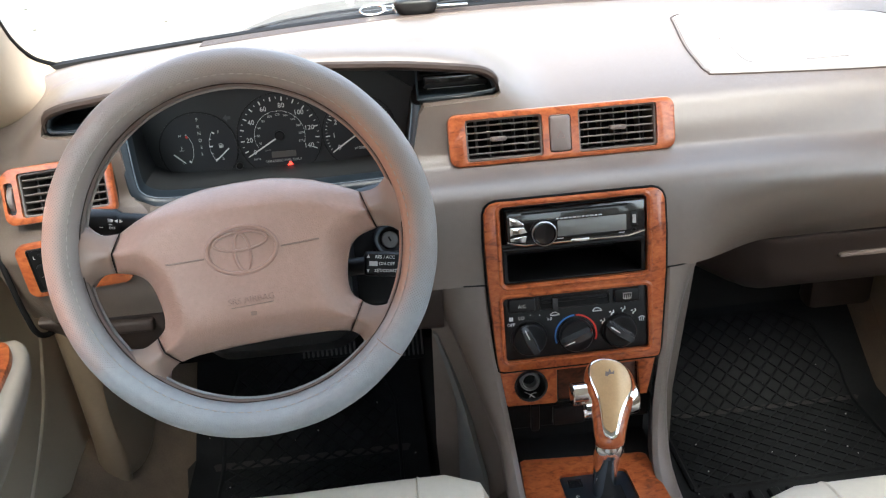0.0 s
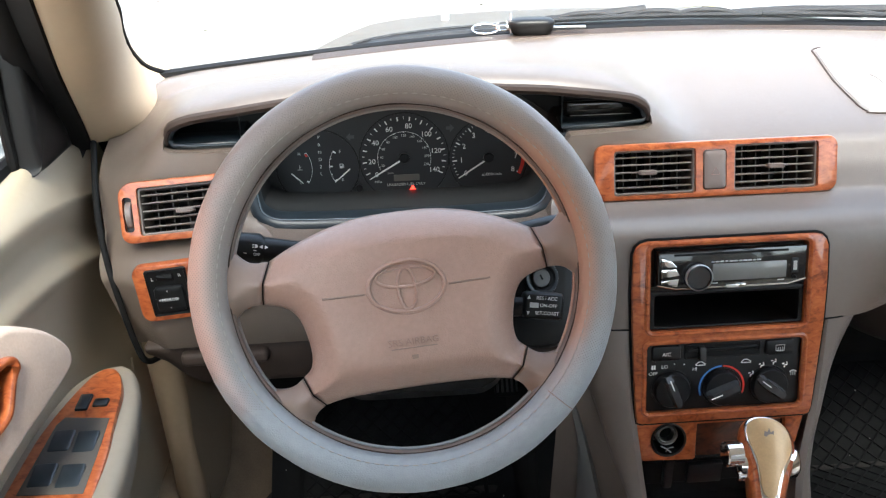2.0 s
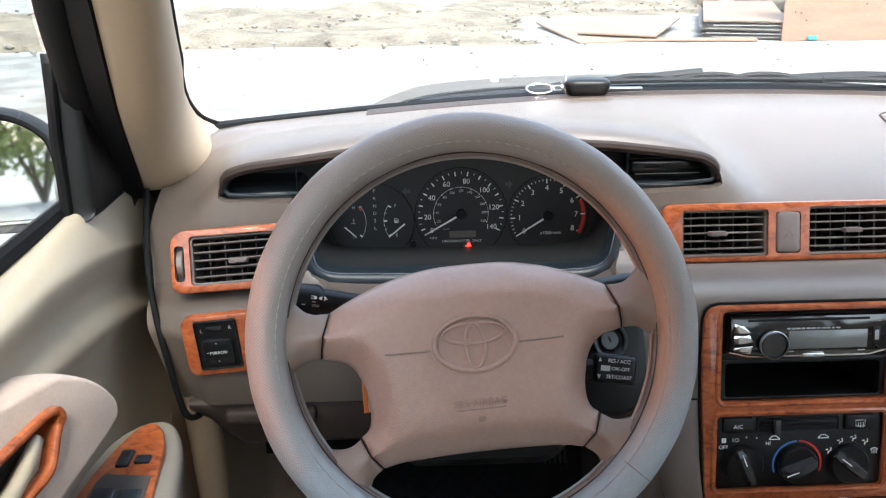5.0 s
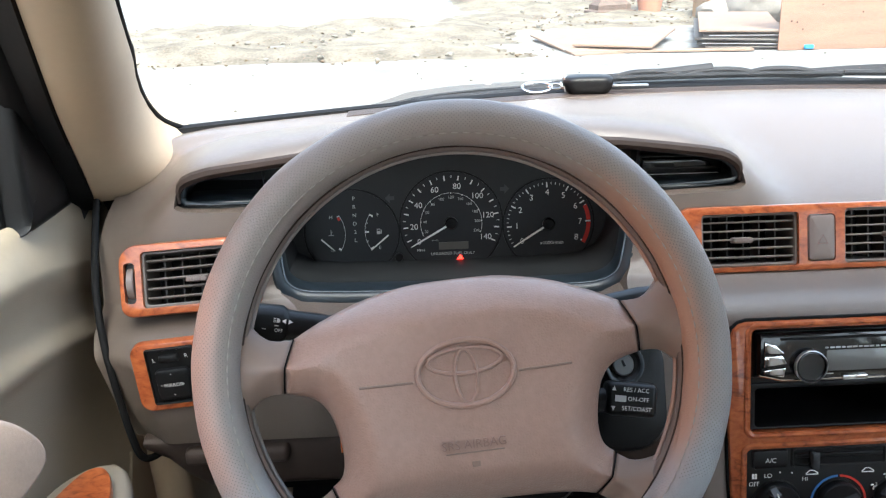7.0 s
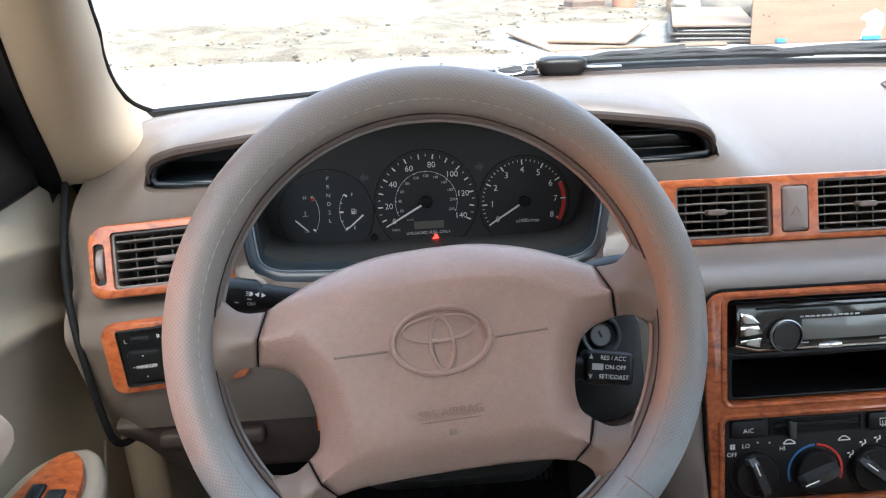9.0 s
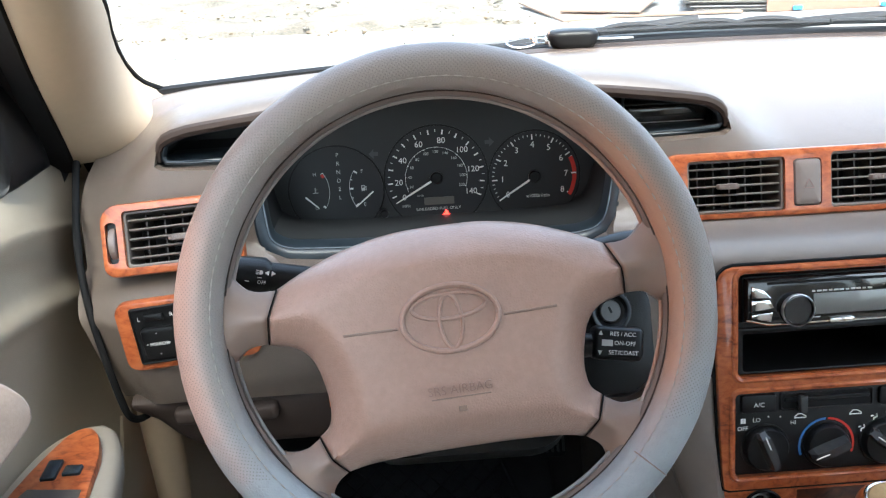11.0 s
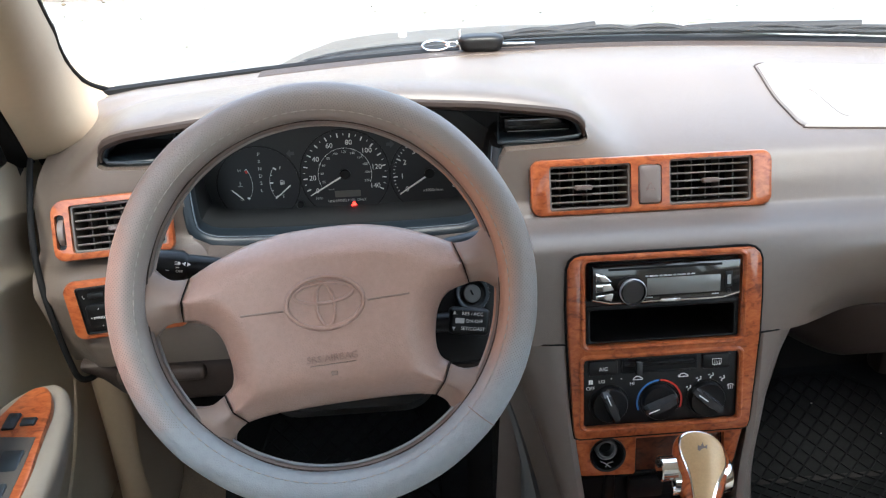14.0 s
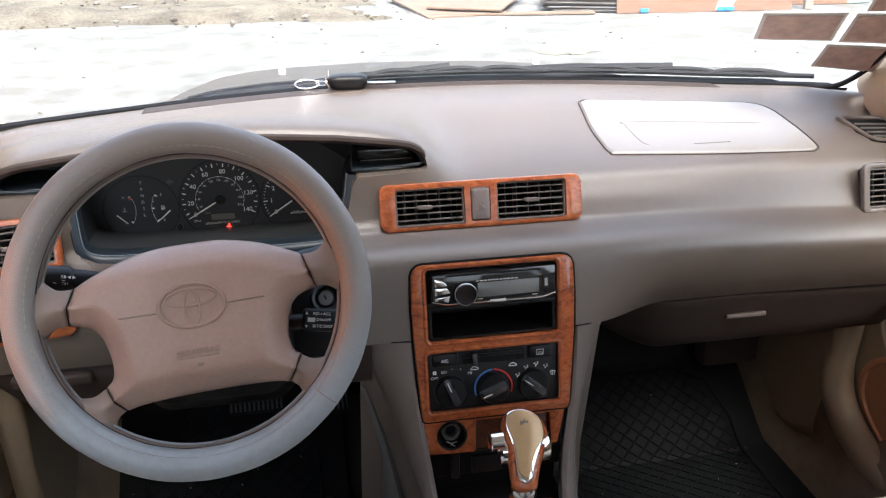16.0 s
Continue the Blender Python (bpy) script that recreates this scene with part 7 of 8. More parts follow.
# tinted side windows, wound up
for s, d in ((-1, dl), (1, dr)):
    bm = bmesh.new()
    top = spline([(0.800, 1.235, 0.985), (0.786, 1.190, 1.08), (0.755, 1.085, 1.19), (0.69, 0.915, 1.33), (0.645, 0.72, 1.43), (0.635, 0.3, 1.46), (0.64, 0.05, 1.45)], 24)
    lo, hi = [], []
    for q in top:
        lo.append((s * (0.822 if q.z < 1.2 else 0.824), q.y, 0.965))
        hi.append((s * (q.x + 0.022), q.y, q.z))
    rings(bm, [lo, [(0.5 * (a[0] + b[0]) + s * 0.006, a[1], 0.5 * (a[2] + b[2])) for a, b in zip(lo, hi)], hi], closed=False, caps=False)
    pane = part("window_pane", bm, TINTED, d, "tinted side window")
    if pane.data.polygons[20].normal.x * s > 0:
        pane.data.flip_normals()

# mirror triangle inside the window's front corner
for s, d in ((-1, dl), (1, dr)):
    bm = bmesh.new()
    o = [(1.252, 0.970), (1.150, 0.974), (1.148, 0.990), (1.163, 1.135), (1.172, 1.142), (1.215, 1.085)]
    o = [(p.x, p.y) for p in spline([(y, z, 0) for y, z in o + o[:1]], 49)[:-1]]
    rows = [[(s * 0.812, y, z) for y, z in o]]
    for x, f in ((0.790, 1.0), (0.784, 0.985), (0.780, 0.955), (0.7775, 0.90), (0.7765, 0.80), (0.776, 0.6)):
        rows.append([(s * x, 1.195 + (y - 1.195) * f, 1.045 + (z - 1.045) * f) for y, z in o])
    rings(bm, rows)
    part("mirror_cover", bm, BLACK, d, "black triangular mirror cover")
    bm = bmesh.new()
    tube(bm, [(s * 0.806, 1.146, 0.980), (s * 0.806, 1.150, 1.06), (s * 0.803, 1.160, 1.142)], 0.006, 8)
    part("window_divider", bm, SEAL, d, "black channel strip")

# driver's door fittings: suede insert with the handle, burl switch panel
HF = Matrix(((0.260, -0.221, 0.940, -0.735), (0.966, 0.060, -0.253, 0.850), (0.0, 0.973, 0.229, 0.872), (0, 0, 0, 1)))
INS = [(0.108, -0.022), (0.1125, -0.007), (0.107, 0.010), (0.091, 0.0305), (0.060, 0.0515), (0.030, 0.0585), (0.0, 0.0615), (-0.06, 0.070), (-0.16, 0.075), (-0.16, -0.085), (-0.09, -0.072), (-0.042, -0.060), (0.014, -0.0455), (0.060, -0.0365), (0.092, -0.0290)]
INS = [(p.x, p.y) for p in spline([(x, y, 0) for x, y in INS + [INS[0]]], 70)[:-1]]
bm = bmesh.new()
rows = [[(x, y, -0.050) for x, y in INS]]
for k in range(8):
    a = math.pi / 2 * k / 7
    rows.append([(x, y, -0.034 + 0.033 * math.sin(a)) for x, y in inset(INS, 0.010 * (1 - math.cos(a)))])
rings(bm, rows)
bm.transform(HF)
ins = part("suede_insert", bm, SUEDE, dl, "pale suede insert")
HB = [(0.0400, 0.0160), (0.0418, 0.0225), (0.0395, 0.0290), (0.0330, 0.0328), (0.0240, 0.0340), (0.0, 0.0325), (-0.029, 0.0300), (-0.085, 0.024), (-0.098, 0.015), (-0.100, -0.015), (-0.092, -0.028), (-0.075, -0.0285), (-0.05, -0.0225), (-0.015, -0.0185), (0.001, -0.0160), (0.012, -0.0105), (0.030, 0.0095)]
HB = [(p.x, p.y) for p in spline([(x, y, 0) for x, y in HB + [HB[0]]], 60)[:-1]]
bm = bmesh.new()
frame_ring(bm, HB, inset(HB, 0.0080), -0.006, 0.0055, 0.0035, -0.022)
bm.transform(HF)
bool_cut(ins, [panel_cut(HF, inset(HB, 0.0065), -0.024, 0.02)])
hb = part("handle_bezel", bm, BURL, dl, "burl veneer handle surround")
bm = bmesh.new()
bm.faces.new([bm.verts.new((x, y, -0.0195)) for x, y in inset(HB, 0.0060)])
bm.transform(HF)
part("handle_recess", bm, DARKT, hb)
bm = bmesh.new()
tube(bm, spline([(-0.080, -0.004, -0.010), (-0.056, -0.0085, -0.004), (-0.034, -0.0060, -0.002), (-0.012, 0.0050, -0.001), (0.012, 0.0175, -0.004)], 16), [0.0085 - 0.00018 * k for k in range(15)] + [0.0035], 14)
plate(bm, [(-0.085, -0.022), (-0.050, -0.0165), (-0.015, -0.0125), (0.003, -0.0080), (0.022, 0.0115), (0.016, 0.0125), (-0.010, 0.0020), (-0.034, -0.0085), (-0.060, -0.0110), (-0.086, -0.006)], -0.018, -0.0055, 0.003)
tube(bm, [(-0.056, -0.003, -0.006), (-0.060, 0.010, -0.008), (-0.064, 0.016, -0.014)], [0.006, 0.006, 0.004], 10)
bm.transform(HF)
part("door_handle", bm, DOORV, hb, "beige pull handle")
SWP = Matrix.Translation((-0.722, 0.93, 0.7575))
pn = [(0.045, -0.16), (0.041, -0.021), (0.035, 0.033), (0.0315, 0.065), (0.028, 0.096), (0.0195, 0.123), (0.0115, 0.135), (0.004, 0.139), (-0.004, 0.137), (-0.012, 0.127), (-0.020, 0.106), (-0.028, 0.078), (-0.035, 0.045), (-0.040, 0.0), (-0.046, -0.16)]
pn = [(p.x - 0.003, p.y - 0.003) for p in spline([(x, y, 0) for x, y in pn], 60)]
spn = thing("window_switch_panel", SWP @ pose(0, 0, 0, 3, 0, 0), "burl veneer panel with black window switches on the arm rest", "switch panel")
bm = bmesh.new()
plate(bm, pn, -0.006, 0.004, 0.003)
part("bezel", bm, BURL, spn)
bm = bmesh.new()
plate(bm, [(0.0245, 0.047), (-0.0230, 0.052), (-0.0285, 0.040), (-0.0335, -0.058), (0.0295, -0.061), (0.0275, 0.0)], 0.002, 0.0047, 0.001)
part("switch_tray", bm, DARKT, spn, "grey-brown switch tray")
for x, y, w, h in ((-0.0140, 0.0135, 0.0215, 0.029), (0.0110, 0.0105, 0.0215, 0.029), (-0.0165, -0.0345, 0.0225, 0.029), (0.0105, -0.0375, 0.0225, 0.029)):
    bm = bmesh.new()
    rows = [[(x + px, y + py, 0.004) for px, py in rrect(0, 0, w, h, 0.003)], [(x + px, y + py, 0.0058 + (py / h) * 0.003) for px, py in rrect(0, 0, w, h, 0.002)], [(x + px, y + py, 0.0068 + (py / h) * 0.0035) for px, py in rrect(0, 0, w - 0.003, h - 0.003, 0.002)]]
    rings(bm, rows)
    part("window_switch", bm, BLUEB, spn)
for x, y, w, h in ((-0.0100, 0.0745, 0.0135, 0.026), (0.0085, 0.0725, 0.016, 0.0125)):
    bm = bmesh.new()
    plate(bm, rrect(x, y, w, h, 0.002), 0.003, 0.0070, 0.002)
    part("lock_switch", bm, BLUEB, spn)

# lower kick trims and sills
for s, nm in ((-1, "left"), (1, "right")):
    bm = bmesh.new()
    rows = []
    for y, xx, zb in ((1.28, 0.704, 0.36), (1.34, 0.700, 0.33), (1.42, 0.698, 0.325), (1.50, 0.695, 0.33), (1.66, 0.69, 0.42)):
        rows.append(spline([(s * (xx + 0.034), y, zb - 0.016), (s * (xx + 0.010), y, zb - 0.008), (s * (xx + 0.001), y, zb + 0.008), (s * xx, y, zb + 0.03), (s * (xx + 0.008), y, 0.48), (s * (xx + 0.002), y, 0.62), (s * (xx + 0.006), y, 0.80)], 26))
    rows = [spline(col, 40) for col in zip(*rows)]
    rings(bm, rows, closed=False, caps=False)
    structure("trim_kick_" + nm, bm, KICKP, "beige kick panel beside the footwell")
    bm = bmesh.new()
    rows = []
    for y in (-0.2, 0.4, 0.9, 1.08, 1.2, 1.30, 1.38, 1.5, 1.62, 1.70):
        k = floor_z(0, y)
        xa, xb = (0.625, 0.66) if s < 0 else (0.662, 0.682)
        rows.append([(s * xa, y, k - 0.008), (s * xb, y, k + 0.022), (s * 0.70, y, k + 0.07), (s * 0.725, y, 0.42 if y < 1.15 else 0.36 + max(0, y - 1.5)), (s * 0.80, y, 0.43)])
    rings(bm, rows, closed=False, caps=False)
    structure("trim_sill_" + nm, bm, CARPET, "beige carpet running up to the door sill")
    bm = bmesh.new()
    run = [(0.7590, 1.262, 0.958), (0.7544, 1.238, 0.930), (0.748, 1.205, 0.888), (0.7415, 1.182, 0.838), (0.734, 1.171, 0.780), (0.723, 1.165, 0.723), (0.709, 1.160, 0.690)]
    if s < 0:
        run = [(0.757, 1.262, 0.972), (0.7510, 1.235, 0.958), (0.7435, 1.195, 0.926), (0.7360, 1.165, 0.897), (0.7235, 1.133, 0.857), (0.7120, 1.117, 0.810), (0.7045, 1.113, 0.768), (0.7000, 1.115, 0.746), (0.6950, 1.128, 0.734), (0.686, 1.150, 0.730)]
    tube(bm, spline([(s * x, y, z) for x, y, z in run], 48), 0.0038, 10)
    structure("trim_door_seal_" + nm, bm, SEAL, "black rubber seal round the door opening")
    bm = bmesh.new()
    box(bm, (s * 0.815, 1.365, 0.83), (0.07, 0.05, 0.30), 0.004, 1)
    structure("trim_post_" + nm, bm, SEAL, "black gap in front of the door")
    bm = bmesh.new()
    box(bm, (s * 0.812, 1.385, 0.47), (0.07, 0.05, 0.42), 0.004, 1)
    structure("trim_hinge_post_" + nm, bm, KICKP, "beige trim in front of the door")
    bm = bmesh.new()
    fold = [(-0.742, 1.300, 0.74), (-0.738, 1.298, 0.62), (-0.735, 1.300, 0.50), (-0.733, 1.296, 0.40), (-0.735, 1.286, 0.33), (-0.742, 1.270, 0.26)]
    tube(bm, spline(fold if s < 0 else [(s * 0.742, 1.292, 0.74), (s * 0.740, 1.290, 0.62), (s * 0.738, 1.292, 0.52), (s * 0.738, 1.280, 0.462), (s * 0.739, 1.245, 0.420), (s * 0.740, 1.200, 0.394), (s * 0.742, 1.13, 0.374), (s * 0.746, 0.9, 0.36), (s * 0.748, 0.4, 0.36)], 44), 0.024 if s < 0 else 0.030, 14)
    structure("trim_sill_roll_" + nm, bm, KICKP, "beige roll along the door opening")


# ---- front seats: only the front edge of each cushion comes into view ----
def seat(name, xc, yf, label):
    t = thing(name, Matrix.Translation((xc, yf - 0.25, 0.26)), label, "car seat", "front seats")
    bm = bmesh.new()
    rows = []
    for x, dz, dy in ((-0.262, -0.07, -0.06), (-0.258, -0.03, -0.02), (-0.245, -0.008, -0.006), (-0.20, 0.006, 0.0), (-0.10, 0.0, 0.006), (0, -0.004, 0.008), (0.10, 0.0, 0.006), (0.20, 0.006, 0.0), (0.245, -0.008, -0.006), (0.258, -0.03, -0.02), (0.262, -0.07, -0.06)):
        prof = spline([(x, -0.30, 0.22 + dz), (x, 0.0, 0.285 + dz), (x, 0.15, 0.302 + dz), (x, 0.222 + dy, 0.296 + dz), (x, 0.247 + dy, 0.272 + dz), (x, 0.250 + dy, 0.235 + dz * 0.5), (x, 0.235, 0.15)], 26)
        rows.append([tuple(p) for p in prof] + [(x, -0.30, 0.12)])
    rings(bm, rows)
    part("cushion", bm, SEAT, t)
    for x in (-0.165, 0.165):
        bm = bmesh.new()
        tube(bm, spline([(x, -0.28, 0.222), (x, 0.0, 0.2875), (x, 0.15, 0.305), (x, 0.222, 0.300), (x, 0.250, 0.274), (x, 0.253, 0.235)], 24), 0.0028, 6)
        part("piping", bm, SEAT, t)
    bm = bmesh.new()
    rows = []
    for x, d in ((-0.25, 0.03), (-0.235, 0.055), (-0.17, 0.075), (0, 0.065), (0.17, 0.075), (0.235, 0.055), (0.25, 0.03)):
        prof = spline([(x, -0.52 + d, 0.22), (x, -0.60 + d, 0.45), (x, -0.74 + d, 0.75), (x, -0.80 + d * 0.6, 0.88), (x, -0.86, 0.90), (x, -0.90, 0.84), (x, -0.78, 0.45), (x, -0.66, 0.20)], 26)
        rows.append([tuple(p) for p in prof])
    rings(bm, rows)
    part("backrest", bm, SEAT, t)
    bm = bmesh.new()
    box(bm, (0, -0.05, 0.06), (0.40, 0.50, 0.12), 0.02, 1)
    part("seat_base", bm, DEEP, t)
    return t


seat("front_seat", -0.395, 0.990, "cream leather-look seat cushion with piped seams")
seat("front_seat", 0.430, 0.900, "cream leather-look seat cushion on the passenger side")

# ---- key with its fob, lying on the dash top under the screen ----
KEY = Matrix.Translation((-0.152, 1.618, on_top(-0.152, 1.618) + 0.001)) @ pose(0, 0, 0, 0, 0, -4)
key = thing("car_key", KEY, "black key fob with blade and wire ring, lying on the dash", "car key")
bm = bmesh.new()
rings(bm, [[(x * f + 0.004 * (1 - f), y * f, z) for x, y in rrect(0, 0, 0.076, 0.042, 0.0185, 6)] for f, z in ((0.72, 0.0), (0.82, 0.003), (0.93, 0.009), (0.99, 0.015), (1.0, 0.019), (0.97, 0.0225), (0.88, 0.0250), (0.70, 0.0266), (0.40, 0.0274))])
part("fob", bm, BLACK, key)
bm = bmesh.new()
box(bm, (0.062, 0.0, 0.011), (0.055, 0.009, 0.003), 0.0008, 1)
part("blade", bm, STEEL, key)
bm = bmesh.new()
tube(bm, [(-0.074 + 0.022 * math.cos(a), 0.004 + 0.010 * math.sin(a) * (1 - 0.35 * math.cos(a)), 0.010 + 0.006 * math.sin(a)) for a in [2 * math.pi * k / 24 for k in range(24)]], 0.0018, 7, True)
tube(bm, [(-0.046 + 0.011 * math.cos(a), 0.003 + 0.005 * math.sin(a), 0.011 + 0.003 * math.sin(a)) for a in [2 * math.pi * k / 16 for k in range(16)]], 0.0014, 6, True)
part("ring", bm, CHROME, key)
bm = bmesh.new()
tube(bm, [(-0.034, -0.008, 0.004), (-0.034, -0.008, 0.036)], 0.002, 8)
tube(bm, [(-0.040, 0.002, 0.012), (-0.033, 0.002, 0.012)], 0.006, 10)
part("stud", bm, CHROME, key)

# ---- outside: bonnet, wipers, mirror, yard ----
BONNET = [(0, 0.998), (0.3, 0.996), (0.40, 0.992), (0.45, 0.984), (0.50, 0.968), (0.56, 0.945), (0.62, 0.920), (0.74, 0.880)]
bonnet = thing("car_bonnet", Matrix.Translation((0, 1.75, 0.95)), "metallic grey-gold car bonnet", "car bonnet")
bm = bmesh.new()
rows = []
for i in range(25):
    x = -0.74 + 1.48 * i / 24
    q = abs(x) / 0.74
    y0 = 1.775 - 0.34 * x * x
    row = []
    for j in range(15):
        t = j / 14
        y = y0 + 1.05 * t
        z = lerp_table(abs(x), BONNET) - 0.13 * t - 0.05 * t * t
        row.append((x, y - 1.75, z - 0.95))
    rows.append(row)
rings(bm, rows, closed=False, caps=False)
part("panel", bm, PAINT, bonnet)
for s in (-1, 1):
    bm = bmesh.new()
    rows = []
    for j in range(15):
        t = j / 14
        y = 1.50 + 1.14 * t
        rows.append([(s * 0.742, y - 1.75, -0.135 - 0.17 * t), (s * 0.80, y - 1.75, -0.15 - 0.17 * t), (s * 0.86, y - 1.75, -0.22 - 0.14 * t), (s * 0.87, y - 1.75, -0.75)])
    rings(bm, rows, closed=False, caps=False)
    part("wing", bm, PAINT, bonnet)
    bm = bmesh.new()
    lathe(bm, [(0.008, 0.0), (0.008, 0.010), (0.005, 0.014), (0.0, 0.015)], 12, Matrix.Translation((s * 0.29 + 0.02, 0.20, 0.022)))
    part("washer_jet", bm, PAPER, bonnet)
def cowl_strip(x0, x1, n):
    """The panel between the screen's base and the bonnet, from x0 to x1."""
    bm = bmesh.new()
    rows = []
    for i in range(n + 1):
        x = x0 + (x1 - x0) * i / n
        yw, zw = screen_base(x)
        up = 0.012 - 0.030 * (ease(0.38, 0.47, -x) if x < 0 else ease(0.62, 0.74, x))
        by, bz = 1.775 - 0.34 * x * x, lerp_table(abs(x), BONNET)
        rows.append([(x, yw + 0.006, zw - 0.002), (x, yw + 0.02, zw - 0.004 + up), (x, yw + 0.07, zw - 0.008 + up - 0.06 * x * x), (x, by - 0.03, min(zw - 0.008 + up - 0.06 * x * x, bz - 0.006)), (x, by + 0.012, bz - 0.0005)])
    rings(bm, rows, closed=False, caps=False)
    bm.transform(Matrix.Translation((0, -1.75, -0.95)))
    return bm


part("cowl", cowl_strip(-0.45, 0.74, 32), BLACKO, bonnet, "black plastic cowl below the screen")
part("wing_edge", cowl_strip(-0.74, -0.45, 8), PAINT, bonnet)


def wiper(xa, xb, ta, tb, pivot, label):
    """A wiper at rest: pivot, arm, yoke and blade along the screen's base."""
    w = thing("wiper", Matrix.Translation(pivot), label, "wiper", "windscreen wipers")
    pv = Vector(pivot)
    n = 26
    pts = [screen_point(xa + (xb - xa) * i / n, ta + (tb - ta) * i / n, 0.008) - pv for i in range(n + 1)]
    bm = bmesh.new()
    tube(bm, pts, 0.0038, 8, flat=1.5)
    part("blade", bm, BLACKO, w)
    bm = bmesh.new()
    for a, b in ((2, 10), (10, 18), (16, 24)):
        tube(bm, spline([pts[a], pts[(3 * a + b) // 4] + Vector((0, 0.003, 0.0065)), pts[(a + b) // 2] + Vector((0, 0.004, 0.008)), pts[(a + 3 * b) // 4] + Vector((0, 0.003, 0.0065)), pts[b]], 13), 0.0042, 8)
    part("yoke", bm, BLACKO, w)
    bm = bmesh.new()
    mid = pts[n // 2] + Vector((0, 0.006, 0.012))
    tube(bm, spline([(0, 0, 0), tuple(mid * 0.45 + Vector((0, 0.006, 0.006))), tuple(mid)], 14), [0.011] * 4 + [0.0085] * 5 + [0.007] * 5, 8, flat=0.75)
    part("arm", bm, BLACKO, w)
    bm = bmesh.new()
    lathe(bm, [(0.016, -0.02), (0.016, 0.008), (0.010, 0.016), (0.0, 0.017)], 14)
    part("pivot_cap", bm, BLACKO, w)


wiper(-0.14, 0.24, 0.010, 0.008, (-0.36, 1.665, 0.985), "black driver's side wiper at rest on the screen")
wiper(0.24, 0.69, 0.012, 0.008, (0.10, 1.720, 1.000), "black passenger side wiper at rest on the screen")

# door mirror
mir = thing("door_mirror", Matrix.Translation((-0.93, 1.245, 1.004)) @ pose(0, 0, 0, -6.5, 0, 12), "black door mirror housing with its glass", "door mirror")
bm = bmesh.new()
mo = [(0.080, 0.020), (0.062, 0.052), (0.02, 0.072), (-0.05, 0.076), (-0.115, 0.066), (-0.125, 0.03), (-0.122, -0.05), (-0.11, -0.068), (-0.02, -0.074), (0.070, -0.072), (0.082, -0.05)]
mo = mo[::-1]
mo = [(p.x, p.y) for p in spline([(x, z, 0) for x, z in mo + [mo[0]]], 60)[:-1]]
mo = mo if sum((mo[i][0] * mo[(i + 1) % len(mo)][1] - mo[(i + 1) % len(mo)][0] * mo[i][1]) for i in range(len(mo))) > 0 else mo[::-1]
rows = []
for d, y in ((0.010, 0.012), (0.010, -0.004), (0.003, -0.012), (0.0, -0.004), (0.0, 0.03), (0.012, 0.075), (0.035, 0.095)):
    rows.append([(x, y, z) for x, z in inset(mo, d)])
rings(bm, rows)
part("housing", bm, BLACKO, mir)
bm = bmesh.new()
bm.faces.new([bm.verts.new((x, -0.0056, z)) for x, z in inset(mo, 0.011)])
part("mirror_pane", bm, MIRROR, mir, "mirror glass")
bm = bmesh.new()
tube(bm, [(0.06, 0.03, -0.03), (0.10, 0.02, -0.035), (0.15, 0.0, -0.03)], [0.035, 0.030, 0.032], 12, flat=0.8)
part("mount", bm, BLACKO, mir)

# ---- ground ----
def ground_mat():
    m = bpy.data.materials.new("yard_ground")
    m.use_nodes = True
    nd, lk = m.node_tree.nodes, m.node_tree.links.new
    b = nd["Principled BSDF"]
    tc = nd.new("ShaderNodeTexCoord")
    n1, n2, n3 = (nd.new("ShaderNodeTexNoise") for _ in range(3))
    for n, s, d in ((n1, 0.35, 6), (n2, 3.0, 8), (n3, 28.0, 4)):
        n.inputs["Scale"].default_value, n.inputs["Detail"].default_value = s, d
        lk(tc.outputs["Object"], n.inputs["Vector"])
    a = nd.new("ShaderNodeMix")
    a.data_type = "RGBA"
    a.inputs[6].default_value, a.inputs[7].default_value = (0.160, 0.165, 0.164, 1), (0.244, 0.256, 0.258, 1)
    lk(n1.outputs["Fac"], a.inputs[0])
    r = nd.new("ShaderNodeValToRGB")
    r.color_ramp.elements[0].position, r.color_ramp.elements[1].position = 0.38, 0.62
    r.color_ramp.elements[0].color, r.color_ramp.elements[1].color = (0.72, 0.68, 0.62, 1), (1.1, 1.1, 1.1, 1)
    lk(n2.outputs["Fac"], r.inputs[0])
    mu = nd.new("ShaderNodeMix")
    mu.data_type, mu.blend_type = "RGBA", "MULTIPLY"
    mu.inputs[0].default_value = 1.0
    lk(a.outputs[2], mu.inputs[6])
    lk(r.outputs[0], mu.inputs[7])
    lk(mu.outputs[2], b.inputs["Base Color"])
    b.inputs["Roughness"].default_value = 0.9
    bp = nd.new("ShaderNodeBump")
    bp.inputs["Strength"].default_value, bp.inputs["Distance"].default_value = 0.6, 0.02
    lk(n3.outputs["Fac"], bp.inputs["Height"])
    lk(bp.outputs[0], b.inputs["Normal"])
    return m


DIRT = mat("dry_dirt", (0.075, 0.060, 0.040), 0.95, grain=0.8, grain_scale=60, mottle=0.45, mottle_scale=2.5, wear=(0.150, 0.130, 0.098))
PLY = mat("plywood", (0.215, 0.118, 0.078), 0.7, grain=0.2, grain_scale=40, mottle=0.20, mottle_scale=3.0, stretch=(0.5, 3.0, 3.0))
PLYD = mat("worn_board", (0.21, 0.145, 0.105), 0.75, grain=0.2, grain_scale=40, mottle=0.2, mottle_scale=4.0)
PANEL = mat("black_panel", (0.045, 0.042, 0.040), 0.4, mottle=0.3)
SACK = mat("sack_cloth", (0.19, 0.175, 0.155), 0.85, grain=0.4, grain_scale=90, mottle=0.25, mottle_scale=6)
